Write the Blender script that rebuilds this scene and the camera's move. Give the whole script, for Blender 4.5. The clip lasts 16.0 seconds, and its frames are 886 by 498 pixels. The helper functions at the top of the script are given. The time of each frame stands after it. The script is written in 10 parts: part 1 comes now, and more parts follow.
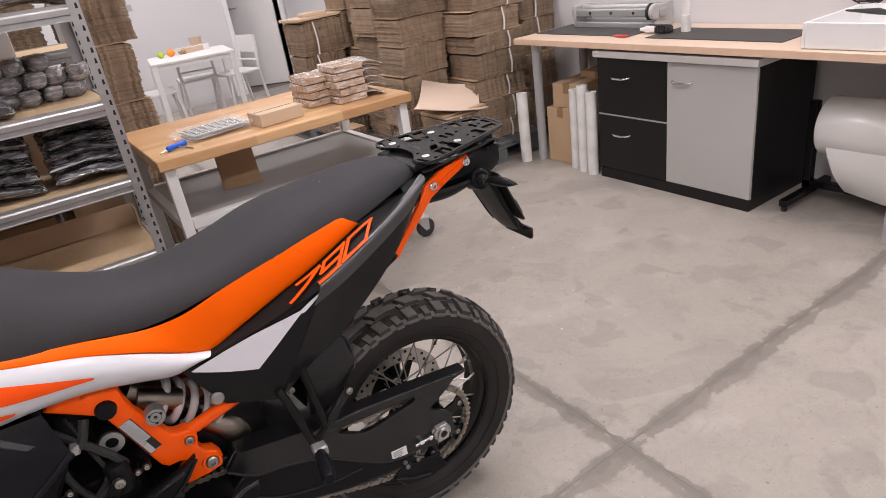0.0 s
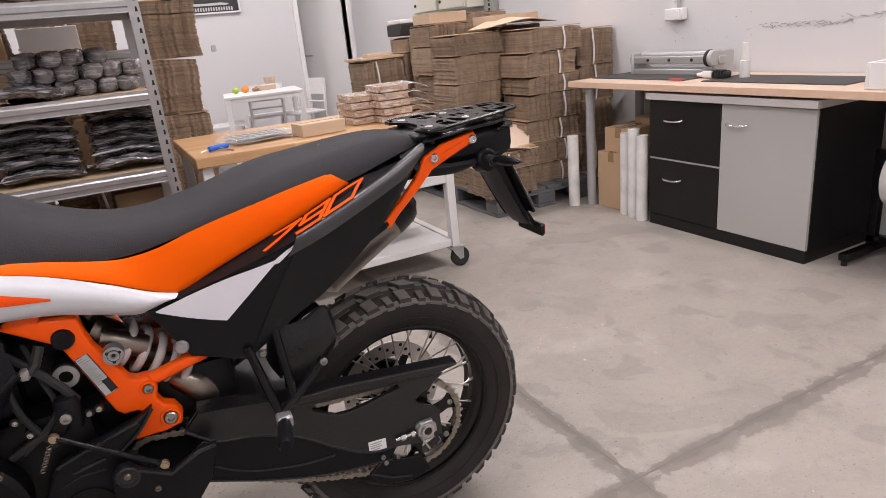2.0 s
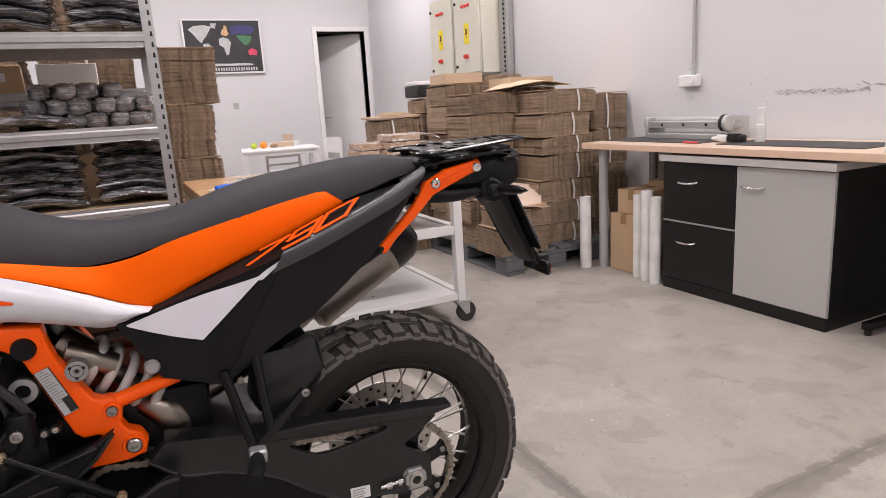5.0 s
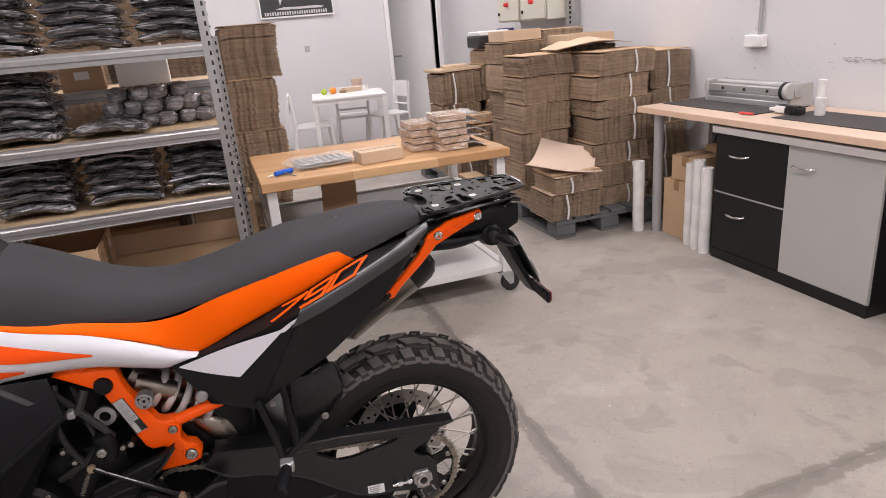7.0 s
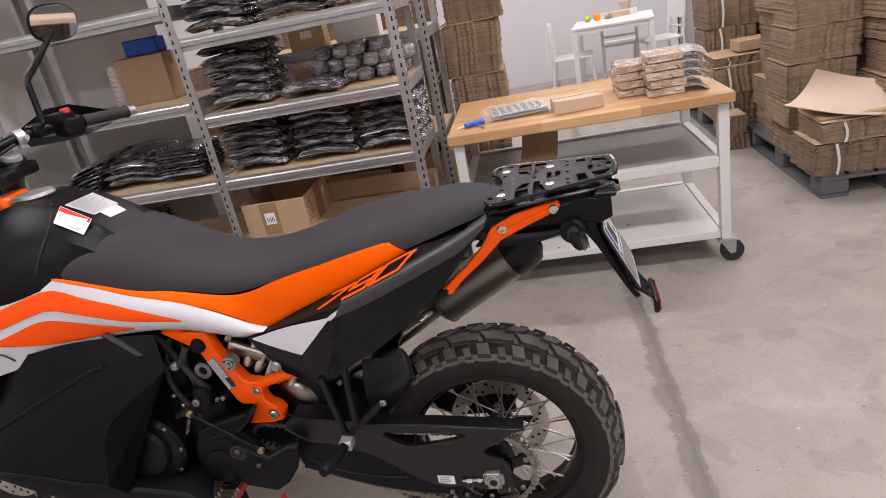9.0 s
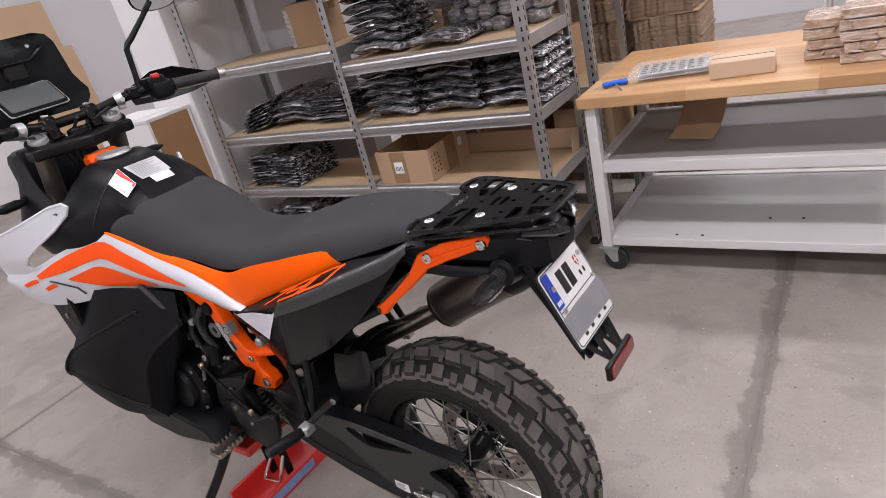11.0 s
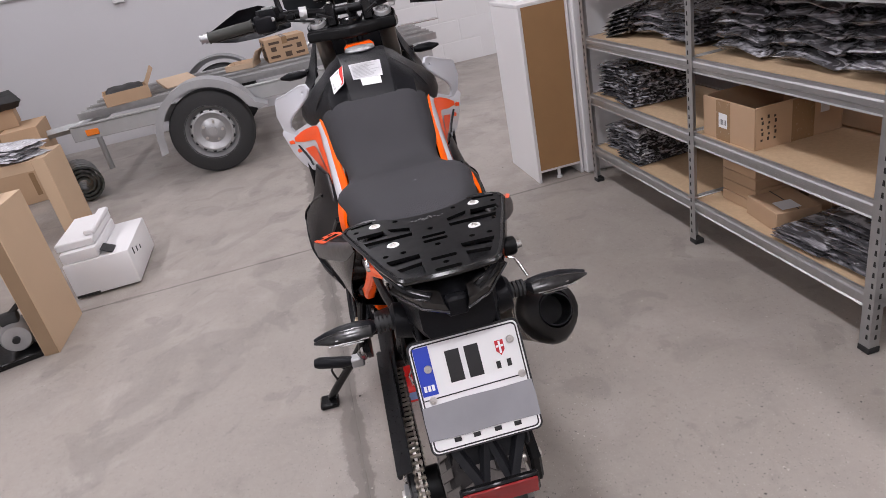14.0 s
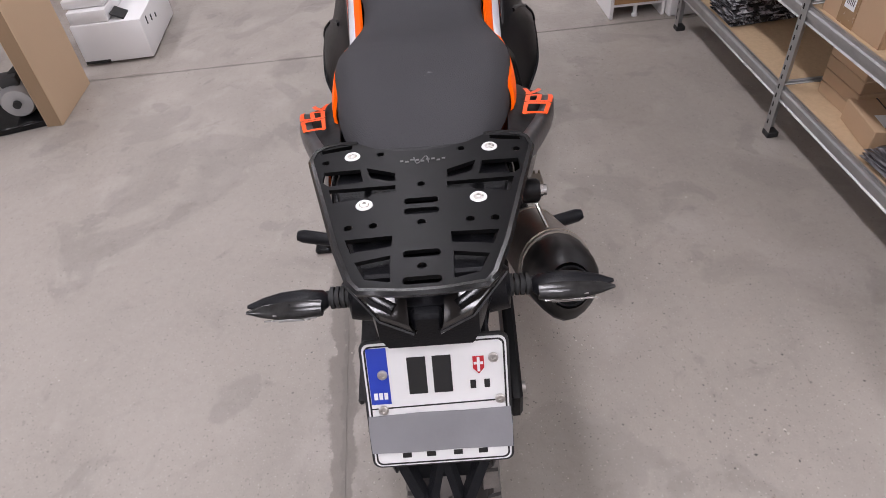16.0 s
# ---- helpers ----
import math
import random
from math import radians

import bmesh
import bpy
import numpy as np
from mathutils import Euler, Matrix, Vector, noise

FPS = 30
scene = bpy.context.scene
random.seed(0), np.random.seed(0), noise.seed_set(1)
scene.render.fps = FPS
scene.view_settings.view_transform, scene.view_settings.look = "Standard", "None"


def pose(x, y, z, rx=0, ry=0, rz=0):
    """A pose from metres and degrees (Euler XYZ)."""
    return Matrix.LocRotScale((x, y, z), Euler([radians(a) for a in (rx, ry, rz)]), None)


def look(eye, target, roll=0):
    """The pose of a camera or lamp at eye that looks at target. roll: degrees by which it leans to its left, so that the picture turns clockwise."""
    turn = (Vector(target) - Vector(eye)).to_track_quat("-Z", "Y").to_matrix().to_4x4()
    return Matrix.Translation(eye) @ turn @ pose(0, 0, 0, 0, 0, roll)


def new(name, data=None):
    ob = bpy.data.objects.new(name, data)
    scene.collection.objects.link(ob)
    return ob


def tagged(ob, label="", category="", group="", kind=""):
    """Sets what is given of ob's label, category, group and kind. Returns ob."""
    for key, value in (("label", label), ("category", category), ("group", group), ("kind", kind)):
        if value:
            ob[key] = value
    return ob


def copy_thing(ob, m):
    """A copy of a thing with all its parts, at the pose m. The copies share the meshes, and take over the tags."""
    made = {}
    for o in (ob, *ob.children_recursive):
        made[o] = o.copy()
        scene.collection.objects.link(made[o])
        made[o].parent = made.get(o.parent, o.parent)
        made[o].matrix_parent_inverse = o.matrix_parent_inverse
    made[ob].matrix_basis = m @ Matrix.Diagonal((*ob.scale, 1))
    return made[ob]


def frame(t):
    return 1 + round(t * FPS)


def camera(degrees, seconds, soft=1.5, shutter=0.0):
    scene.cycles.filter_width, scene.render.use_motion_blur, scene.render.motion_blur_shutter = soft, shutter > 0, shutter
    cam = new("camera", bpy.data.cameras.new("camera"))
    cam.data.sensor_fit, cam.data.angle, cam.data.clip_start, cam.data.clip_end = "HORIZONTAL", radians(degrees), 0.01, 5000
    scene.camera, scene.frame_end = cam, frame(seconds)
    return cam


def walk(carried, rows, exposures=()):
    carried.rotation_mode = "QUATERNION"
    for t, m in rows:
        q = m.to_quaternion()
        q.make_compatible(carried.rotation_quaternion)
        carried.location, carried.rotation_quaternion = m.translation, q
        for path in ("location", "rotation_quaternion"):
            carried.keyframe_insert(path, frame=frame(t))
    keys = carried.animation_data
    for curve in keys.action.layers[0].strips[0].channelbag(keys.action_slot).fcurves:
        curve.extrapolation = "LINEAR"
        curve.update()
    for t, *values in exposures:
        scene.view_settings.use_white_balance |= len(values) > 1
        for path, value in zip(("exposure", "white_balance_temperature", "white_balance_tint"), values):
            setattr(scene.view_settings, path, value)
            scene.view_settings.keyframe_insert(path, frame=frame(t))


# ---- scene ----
cam = camera(69.1, 16.0, soft=0.8)
PATH = [
    (0, (0.016, -0.016, 1.409), (0.963, 1.526, 0.558), -8.7),
    (0.5, (0.075, -0.061, 1.361), (0.938, 1.552, 0.552), -8.3),
    (1, (0.083, -0.086, 1.324), (0.925, 1.563, 0.568), -7.5),
    (1.5, (0.088, -0.092, 1.254), (0.927, 1.579, 0.545), -6.5),
    (2, (0.115, -0.081, 1.184), (0.962, 1.613, 0.542), -5.7),
    (2.5, (0.119, -0.057, 1.112), (0.973, 1.659, 0.539), -5.2),
    (3, (0.131, -0.034, 1.046), (0.991, 1.698, 0.533), -4.7),
    (3.5, (0.143, -0.025, 1.011), (1.006, 1.72, 0.553), -4.4),
    (4, (0.149, -0.029, 1.008), (1.013, 1.722, 0.577), -4.1),
    (4.2, (0.149, -0.028, 1.005), (1.015, 1.725, 0.584), -3.8),
    (6.3, (0.215, -0.139, 1.321), (0.993, 1.613, 0.751), -3.3),
    (6.5, (0.23, -0.162, 1.347), (0.967, 1.595, 0.741), -3.5),
    (7, (0.295, -0.206, 1.384), (0.882, 1.59, 0.727), -5.0),
    (7.5, (0.369, -0.167, 1.389), (0.782, 1.661, 0.69), -6.3),
    (8, (0.485, -0.109, 1.4), (0.72, 1.738, 0.671), -7.5),
    (8.5, (0.639, -0.095, 1.405), (0.615, 1.761, 0.659), -9.3),
    (8.7, (0.718, -0.096, 1.405), (0.552, 1.75, 0.655), -10.4),
    (10.8, (1.312, 0.254, 1.417), (0.355, 1.808, 0.599), -13.4),
    (11, (1.387, 0.298, 1.415), (0.303, 1.768, 0.6), -14.3),
    (11.5, (1.506, 0.429, 1.395), (0.234, 1.738, 0.577), -14.5),
    (12, (1.529, 0.618, 1.361), (0.14, 1.791, 0.528), -13.7),
    (12.5, (1.554, 0.753, 1.365), (0.015, 1.716, 0.527), -14.3),
    (13, (1.625, 0.906, 1.365), (-0.075, 1.556, 0.536), -15.1),
    (13.5, (1.699, 1.037, 1.378), (-0.084, 1.394, 0.544), -15.0),
    (14, (1.671, 1.121, 1.369), (-0.119, 1.393, 0.518), -11.9),
    (14.5, (1.592, 1.164, 1.364), (-0.186, 1.354, 0.468), -9.6),
    (15, (1.522, 1.209, 1.379), (-0.207, 1.298, 0.377), -8.1),
    (15.5, (1.446, 1.242, 1.395), (-0.182, 1.273, 0.234), -7.0),
    (16, (1.366, 1.241, 1.416), (-0.102, 1.285, 0.057), -5.4),
]
walk(cam, [(t, look(eye, target, roll)) for t, eye, target, roll in PATH],
     exposures=[(0.0, 0.0, 6500, 10), (8.5, 0.0, 6500, 10), (11.0, 0.0, 6200, 10), (16.0, 0.0, 6100, 10)])

# ---- world and light ----
world = bpy.data.worlds.new("world")
scene.world = world
world.use_nodes = True
sky = world.node_tree.nodes.new("ShaderNodeTexSky")
sky.sky_type, sky.sun_disc = "NISHITA", False
sky.sun_elevation, sky.sun_rotation = radians(35), radians(120)
world.node_tree.links.new(sky.outputs[0], world.node_tree.nodes["Background"].inputs[0])
world.node_tree.nodes["Background"].inputs[1].default_value = 0.06
CEILING = 3.3
LAMPS = [(x, y) for x in (-4.6, -1.9, 0.6, 2.6) for y in (-1.4, 1.1, 3.9, 6.9)]
LAMP_POWER = 33.5


# ---- materials ----
def mat(name, col, rough=0.5, metal=0.0, var=0.1, scale=6.0, bump=0.0, bscale=90.0, rvar=0.08, spec=0.5, coat=0.0, trans=0.0,
        alpha=1.0, emit=0.0, stretch=(1, 1, 1), island=0.0, obrand=0.0):
    m = bpy.data.materials.new(name)
    m.use_nodes = True
    nt = m.node_tree
    b = nt.nodes["Principled BSDF"]
    tc = nt.nodes.new("ShaderNodeTexCoord")
    mp = nt.nodes.new("ShaderNodeMapping")
    mp.inputs["Scale"].default_value = stretch
    nt.links.new(tc.outputs["Object"], mp.inputs[0])
    n1 = nt.nodes.new("ShaderNodeTexNoise")
    n1.inputs["Scale"].default_value, n1.inputs["Detail"].default_value = scale, 6
    n2 = nt.nodes.new("ShaderNodeTexNoise")
    n2.inputs["Scale"].default_value, n2.inputs["Detail"].default_value = bscale, 3
    nt.links.new(mp.outputs[0], n1.inputs[0])
    nt.links.new(mp.outputs[0], n2.inputs[0])
    mix = nt.nodes.new("ShaderNodeMix")
    mix.data_type = "RGBA"
    a, c = [max(0, k * (1 - var)) for k in col], [min(1, k * (1 + var)) for k in col]
    mix.inputs["A"].default_value, mix.inputs["B"].default_value = (*a, 1), (*c, 1)
    nt.links.new(n1.outputs["Fac"], mix.inputs["Factor"])
    out = mix.outputs["Result"]
    for k, kind in ((island, 0), (obrand, 1)):
        if not k:
            continue
        hs = nt.nodes.new("ShaderNodeHueSaturation")
        mr = nt.nodes.new("ShaderNodeMapRange")
        mr.inputs["To Min"].default_value, mr.inputs["To Max"].default_value = 1 - k, 1 + k
        src = nt.nodes.new("ShaderNodeNewGeometry").outputs["Random Per Island"] if kind == 0 else nt.nodes.new("ShaderNodeObjectInfo").outputs["Random"]
        nt.links.new(src, mr.inputs["Value"])
        nt.links.new(mr.outputs[0], hs.inputs["Value"])
        nt.links.new(out, hs.inputs["Color"])
        out = hs.outputs[0]
    nt.links.new(out, b.inputs["Base Color"])
    rr = nt.nodes.new("ShaderNodeMapRange")
    rr.inputs["To Min"].default_value, rr.inputs["To Max"].default_value = max(0.02, rough - rvar), min(1, rough + rvar)
    nt.links.new(n2.outputs["Fac"], rr.inputs["Value"])
    nt.links.new(rr.outputs[0], b.inputs["Roughness"])
    b.inputs["Metallic"].default_value, b.inputs["Specular IOR Level"].default_value = metal, spec
    b.inputs["Coat Weight"].default_value, b.inputs["Coat Roughness"].default_value = coat, 0.06
    b.inputs["Transmission Weight"].default_value, b.inputs["Alpha"].default_value = trans, alpha
    if bump:
        bp = nt.nodes.new("ShaderNodeBump")
        bp.inputs["Strength"].default_value, bp.inputs["Distance"].default_value = bump, 0.004
        nt.links.new(n2.outputs["Fac"], bp.inputs["Height"])
        nt.links.new(bp.outputs[0], b.inputs["Normal"])
    if emit:
        b.inputs["Emission Color"].default_value, b.inputs["Emission Strength"].default_value = (*col, 1), emit
    return m


def concrete_floor():
    m = bpy.data.materials.new("worn_concrete_floor")
    m.use_nodes = True
    nt, N = m.node_tree, m.node_tree.nodes.new
    L = nt.links.new
    b = nt.nodes["Principled BSDF"]
    geo = N("ShaderNodeNewGeometry")

    def noisy(scale, detail, lo, hi, dist=0.0):
        n = N("ShaderNodeTexNoise")
        n.inputs["Scale"].default_value, n.inputs["Detail"].default_value, n.inputs["Distortion"].default_value = scale, detail, dist
        L(geo.outputs["Position"], n.inputs[0])
        r = N("ShaderNodeMapRange")
        r.inputs["From Min"].default_value, r.inputs["From Max"].default_value = lo, hi
        L(n.outputs["Fac"], r.inputs["Value"])
        return r.outputs[0]

    def mixed(a, c, fac, k=1.0):
        x = N("ShaderNodeMix")
        x.data_type = "RGBA"
        f = N("ShaderNodeMath")
        f.operation = "MULTIPLY"
        f.inputs[1].default_value = k
        L(fac, f.inputs[0])
        L(f.outputs[0], x.inputs["Factor"])
        for v, s in ((a, "A"), (c, "B")):
            if isinstance(v, tuple):
                x.inputs[s].default_value = (*v, 1)
            else:
                L(v, x.inputs[s])
        return x.outputs["Result"]

    cloud, blot = noisy(0.7, 4, 0.30, 0.70, 0.3), noisy(2.6, 8, 0.40, 0.70, 0.5)
    fine, grain, pit = noisy(42, 7, 0.2, 0.8), noisy(230, 3, 0.25, 0.75), noisy(120, 2, 0.66, 0.70)
    stain, stain2 = noisy(2.1, 9, 0.565, 0.600, 0.7), noisy(4.6, 8, 0.60, 0.64, 0.4)
    pale, pit2 = noisy(3.3, 7, 0.56, 0.66, 0.4), noisy(190, 1, 0.695, 0.73)
    scuff, drip = noisy(11, 8, 0.56, 0.80, 1.4), noisy(26, 3, 0.70, 0.73)
    c = mixed((0.318, 0.287, 0.252), (0.372, 0.338, 0.298), cloud)
    c = mixed(c, (0.245, 0.221, 0.198), blot, 0.45)
    c = mixed(c, (0.435, 0.398, 0.362), pale, 0.45)
    c = mixed(c, (0.46, 0.422, 0.385), fine, 0.26)
    c = mixed(c, (0.22, 0.198, 0.178), grain, 0.22)
    c = mixed(c, (0.215, 0.194, 0.174), stain, 0.34)
    c = mixed(c, (0.20, 0.181, 0.163), stain2, 0.36)
    c = mixed(c, (0.20, 0.180, 0.161), scuff, 0.32)
    c = mixed(c, (0.17, 0.152, 0.136), drip, 0.35)
    c = mixed(c, (0.10, 0.088, 0.078), pit, 0.6)
    c = mixed(c, (0.62, 0.58, 0.53), pit2, 0.5)
    # dirt trodden into the concrete along the sawn joints
    sep = N("ShaderNodeSeparateXYZ")
    L(geo.outputs["Position"], sep.inputs[0])
    wob = N("ShaderNodeTexNoise")
    wob.inputs["Scale"].default_value, wob.inputs["Detail"].default_value, wob.inputs["Roughness"].default_value = 7, 10, 0.68
    L(geo.outputs["Position"], wob.inputs[0])
    for axis, at, wide, k in (("Y", 0.988, 0.034, 0.72), ("Y", 0.962, 0.050, 0.60), ("Y", 0.975, 0.11, 0.35), ("X", 1.160, 0.034, 0.72), ("X", 1.136, 0.050, 0.60), ("X", 1.15, 0.11, 0.35), ("X", -1.655, 0.022, 0.6)):
        d = N("ShaderNodeMath")
        d.operation = "SUBTRACT"
        d.inputs[1].default_value = at
        L(sep.outputs[axis], d.inputs[0])
        a = N("ShaderNodeMath")
        a.operation = "ABSOLUTE"
        L(d.outputs[0], a.inputs[0])
        w = N("ShaderNodeMath")
        w.operation, w.inputs[1].default_value, w.inputs[2].default_value = "MULTIPLY_ADD", wide * 3.6, -wide * 1.15
        L(wob.outputs["Fac"], w.inputs[0])
        r = N("ShaderNodeMapRange")
        r.interpolation_type = "SMOOTHSTEP"
        L(a.outputs[0], r.inputs["Value"])
        top = N("ShaderNodeMath")
        top.operation, top.inputs[1].default_value = "MAXIMUM", 0.001
        L(w.outputs[0], top.inputs[0])
        L(top.outputs[0], r.inputs["From Max"])
        low = N("ShaderNodeMath")
        low.operation, low.inputs[1].default_value = "MULTIPLY", 0.55 if wide < 0.1 else 0.0
        L(top.outputs[0], low.inputs[0])
        L(low.outputs[0], r.inputs["From Min"])
        r.inputs["To Min"].default_value, r.inputs["To Max"].default_value = 1.0, 0.0
        c = mixed(c, (0.165, 0.147, 0.129), r.outputs[0], k)
    L(c, b.inputs["Base Color"])
    rr = N("ShaderNodeMapRange")
    rr.inputs["To Min"].default_value, rr.inputs["To Max"].default_value = 0.42, 0.62
    L(blot, rr.inputs["Value"])
    L(rr.outputs[0], b.inputs["Roughness"])
    b.inputs["Specular IOR Level"].default_value = 0.4
    bp = N("ShaderNodeBump")
    bp.inputs["Strength"].default_value, bp.inputs["Distance"].default_value = 0.25, 0.003
    L(fine, bp.inputs["Height"])
    L(bp.outputs[0], b.inputs["Normal"])
    return m


def streaked_wood(name, dark, light, plank=0.06, across="Y", rough=0.42):
    """Glued staves: each stave a tone of its own, with grain along it."""
    m = bpy.data.materials.new(name)
    m.use_nodes = True
    nt, N = m.node_tree, m.node_tree.nodes.new
    L = nt.links.new
    b = nt.nodes["Principled BSDF"]
    tc = N("ShaderNodeTexCoord")
    br = N("ShaderNodeTexBrick")
    mp = N("ShaderNodeMapping")
    if across == "X":
        mp.inputs["Rotation"].default_value = (0, 0, radians(90))
    L(tc.outputs["Object"], mp.inputs[0])
    L(mp.outputs[0], br.inputs["Vector"])
    br.inputs["Color1"].default_value, br.inputs["Color2"].default_value = (*dark, 1), (*light, 1)
    br.inputs["Mortar"].default_value = (*[k * 0.8 for k in dark], 1)
    br.inputs["Scale"].default_value, br.inputs["Brick Width"].default_value, br.inputs["Row Height"].default_value = 1.0, 0.42, plank
    br.inputs["Mortar Size"].default_value = 0.0007
    g = N("ShaderNodeTexNoise")
    gm = N("ShaderNodeMapping")
    gm.inputs["Scale"].default_value = (3, 70, 70)
    L(mp.outputs[0], gm.inputs[0])
    L(gm.outputs[0], g.inputs[0])
    g.inputs["Scale"].default_value, g.inputs["Detail"].default_value = 2.0, 5
    mx = N("ShaderNodeMix")
    mx.data_type, mx.blend_type = "RGBA", "MULTIPLY"
    mx.inputs["Factor"].default_value = 0.35
    L(br.outputs["Color"], mx.inputs["A"])
    L(g.outputs["Fac"], mx.inputs["B"])
    gain = N("ShaderNodeHueSaturation")
    gain.inputs["Value"].default_value = 1.18
    L(mx.outputs["Result"], gain.inputs["Color"])
    L(gain.outputs[0], b.inputs["Base Color"])
    b.inputs["Roughness"].default_value = rough
    return m


def crumpled(name, col, rough=0.16, strength=0.9, scale=16, spec=0.7, trans=0.0, glint=None, share=0.6, ends=0.0):
    """Creased clear film over a part: pale streaks of shine are painted into its colour."""
    m = mat(name, col, rough, 0.0, 0.35, 9, 0, 40, 0.07, spec, trans=trans)
    nt = m.node_tree
    b = nt.nodes["Principled BSDF"]
    tc = nt.nodes.new("ShaderNodeTexCoord")
    oi = nt.nodes.new("ShaderNodeObjectInfo")
    add = nt.nodes.new("ShaderNodeVectorMath")
    add.operation = "ADD"
    sc = nt.nodes.new("ShaderNodeVectorMath")
    sc.operation = "SCALE"
    sc.inputs["Scale"].default_value = 7.0
    cm = nt.nodes.new("ShaderNodeCombineXYZ")
    nt.links.new(oi.outputs["Random"], cm.inputs[0])
    nt.links.new(oi.outputs["Random"], cm.inputs[1])
    nt.links.new(cm.outputs[0], sc.inputs[0])
    nt.links.new(tc.outputs["Object"], add.inputs[0])
    nt.links.new(sc.outputs[0], add.inputs[1])
    n = nt.nodes.new("ShaderNodeTexNoise")
    n.noise_type = "RIDGED_MULTIFRACTAL"
    n.inputs["Scale"].default_value, n.inputs["Detail"].default_value, n.inputs["Distortion"].default_value = scale, 3, 1.2
    nt.links.new(add.outputs[0], n.inputs[0])
    bp = nt.nodes.new("ShaderNodeBump")
    bp.inputs["Strength"].default_value, bp.inputs["Distance"].default_value = strength, 0.016
    nt.links.new(n.outputs["Fac"], bp.inputs["Height"])
    nt.links.new(bp.outputs[0], b.inputs["Normal"])
    if glint:
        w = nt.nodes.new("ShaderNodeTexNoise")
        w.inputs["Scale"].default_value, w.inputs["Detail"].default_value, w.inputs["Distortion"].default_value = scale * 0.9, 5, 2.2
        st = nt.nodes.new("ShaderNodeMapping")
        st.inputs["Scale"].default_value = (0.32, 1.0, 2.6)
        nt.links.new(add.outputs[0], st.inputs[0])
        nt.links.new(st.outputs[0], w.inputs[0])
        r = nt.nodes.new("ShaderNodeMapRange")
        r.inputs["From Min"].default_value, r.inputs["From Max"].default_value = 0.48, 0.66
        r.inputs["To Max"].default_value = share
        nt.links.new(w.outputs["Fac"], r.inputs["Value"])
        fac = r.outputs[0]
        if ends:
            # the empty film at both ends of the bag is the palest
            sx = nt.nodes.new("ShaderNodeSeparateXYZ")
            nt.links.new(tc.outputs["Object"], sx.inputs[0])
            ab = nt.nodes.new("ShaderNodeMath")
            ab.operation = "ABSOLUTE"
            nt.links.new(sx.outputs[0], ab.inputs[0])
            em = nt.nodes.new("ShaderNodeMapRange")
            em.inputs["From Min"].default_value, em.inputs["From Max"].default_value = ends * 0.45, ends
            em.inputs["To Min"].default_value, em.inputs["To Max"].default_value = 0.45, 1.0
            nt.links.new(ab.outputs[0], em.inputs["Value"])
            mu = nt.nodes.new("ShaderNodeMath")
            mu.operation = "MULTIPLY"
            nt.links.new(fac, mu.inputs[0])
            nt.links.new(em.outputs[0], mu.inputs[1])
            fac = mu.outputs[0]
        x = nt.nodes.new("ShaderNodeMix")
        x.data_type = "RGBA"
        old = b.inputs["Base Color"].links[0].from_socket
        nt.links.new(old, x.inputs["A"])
        x.inputs["B"].default_value = (*glint, 1)
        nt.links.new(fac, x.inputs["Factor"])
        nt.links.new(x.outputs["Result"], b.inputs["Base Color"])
    return m


FLOOR = concrete_floor()
JOINT = mat("joint_dirt", (0.19, 0.172, 0.153), 0.9, var=0.3, scale=20)
WALL = mat("painted_wall", (0.62, 0.615, 0.625), 0.75, var=0.045, scale=1.1, bump=0.12, bscale=45)
WALL_W = mat("white_painted_block", (0.72, 0.715, 0.71), 0.75, var=0.05, scale=2.0, bump=0.2, bscale=30)
CEIL = mat("ceiling_paint", (0.72, 0.72, 0.72), 0.85, var=0.03)
WHITE = mat("white_lacquer", (0.76, 0.75, 0.745), 0.42, var=0.03, scale=3, bump=0.02)
WHITE_STEEL = mat("white_powder_coat", (0.66, 0.655, 0.64), 0.42, var=0.06, scale=5, bump=0.05, bscale=200)
PANEL_GREY = mat("grey_laminate", (0.42, 0.415, 0.40), 0.5, var=0.03, scale=4, bump=0.03, bscale=300)
PANEL_BLACK = mat("black_laminate", (0.0095, 0.009, 0.0092), 0.40, var=0.25, scale=5, bump=0.03, bscale=250, spec=0.3)
TOP_GREY = mat("pale_grey_board", (0.50, 0.48, 0.46), 0.5, var=0.05, scale=4)
MATBLACK = mat("black_cutting_mat", (0.045, 0.042, 0.04), 0.6, var=0.2, scale=5)
BEECH = mat("beech_laminate", (0.66, 0.47, 0.34), 0.42, var=0.08, scale=3, stretch=(1, 8, 8), bump=0.02)
BEECH_TOP = mat("beech_top", (0.62, 0.47, 0.36), 0.45, var=0.08, scale=3, stretch=(8, 1, 8))
OAK = streaked_wood("oiled_stave_wood", (0.46, 0.255, 0.115), (0.62, 0.39, 0.20), 0.055)
GALV = mat("galvanised_steel", (0.43, 0.43, 0.425), 0.40, 0.75, var=0.2, scale=22, bump=0.04, bscale=120)
GALV_D = mat("dull_galvanised_steel", (0.42, 0.425, 0.42), 0.5, 0.55, var=0.14, scale=9, bump=0.04, bscale=90)
HOLE = mat("slot_shadow", (0.02, 0.02, 0.02), 0.9, var=0.1)
CHIP = mat("chipboard", (0.50, 0.365, 0.225), 0.7, var=0.14, scale=70, bump=0.1, bscale=160)
CARD = mat("cardboard", (0.47, 0.32, 0.195), 0.8, var=0.07, scale=7, bump=0.05, bscale=80, obrand=0.1)
CARD_L = mat("pale_cardboard", (0.55, 0.415, 0.29), 0.8, var=0.08, scale=5, bump=0.05, bscale=80)
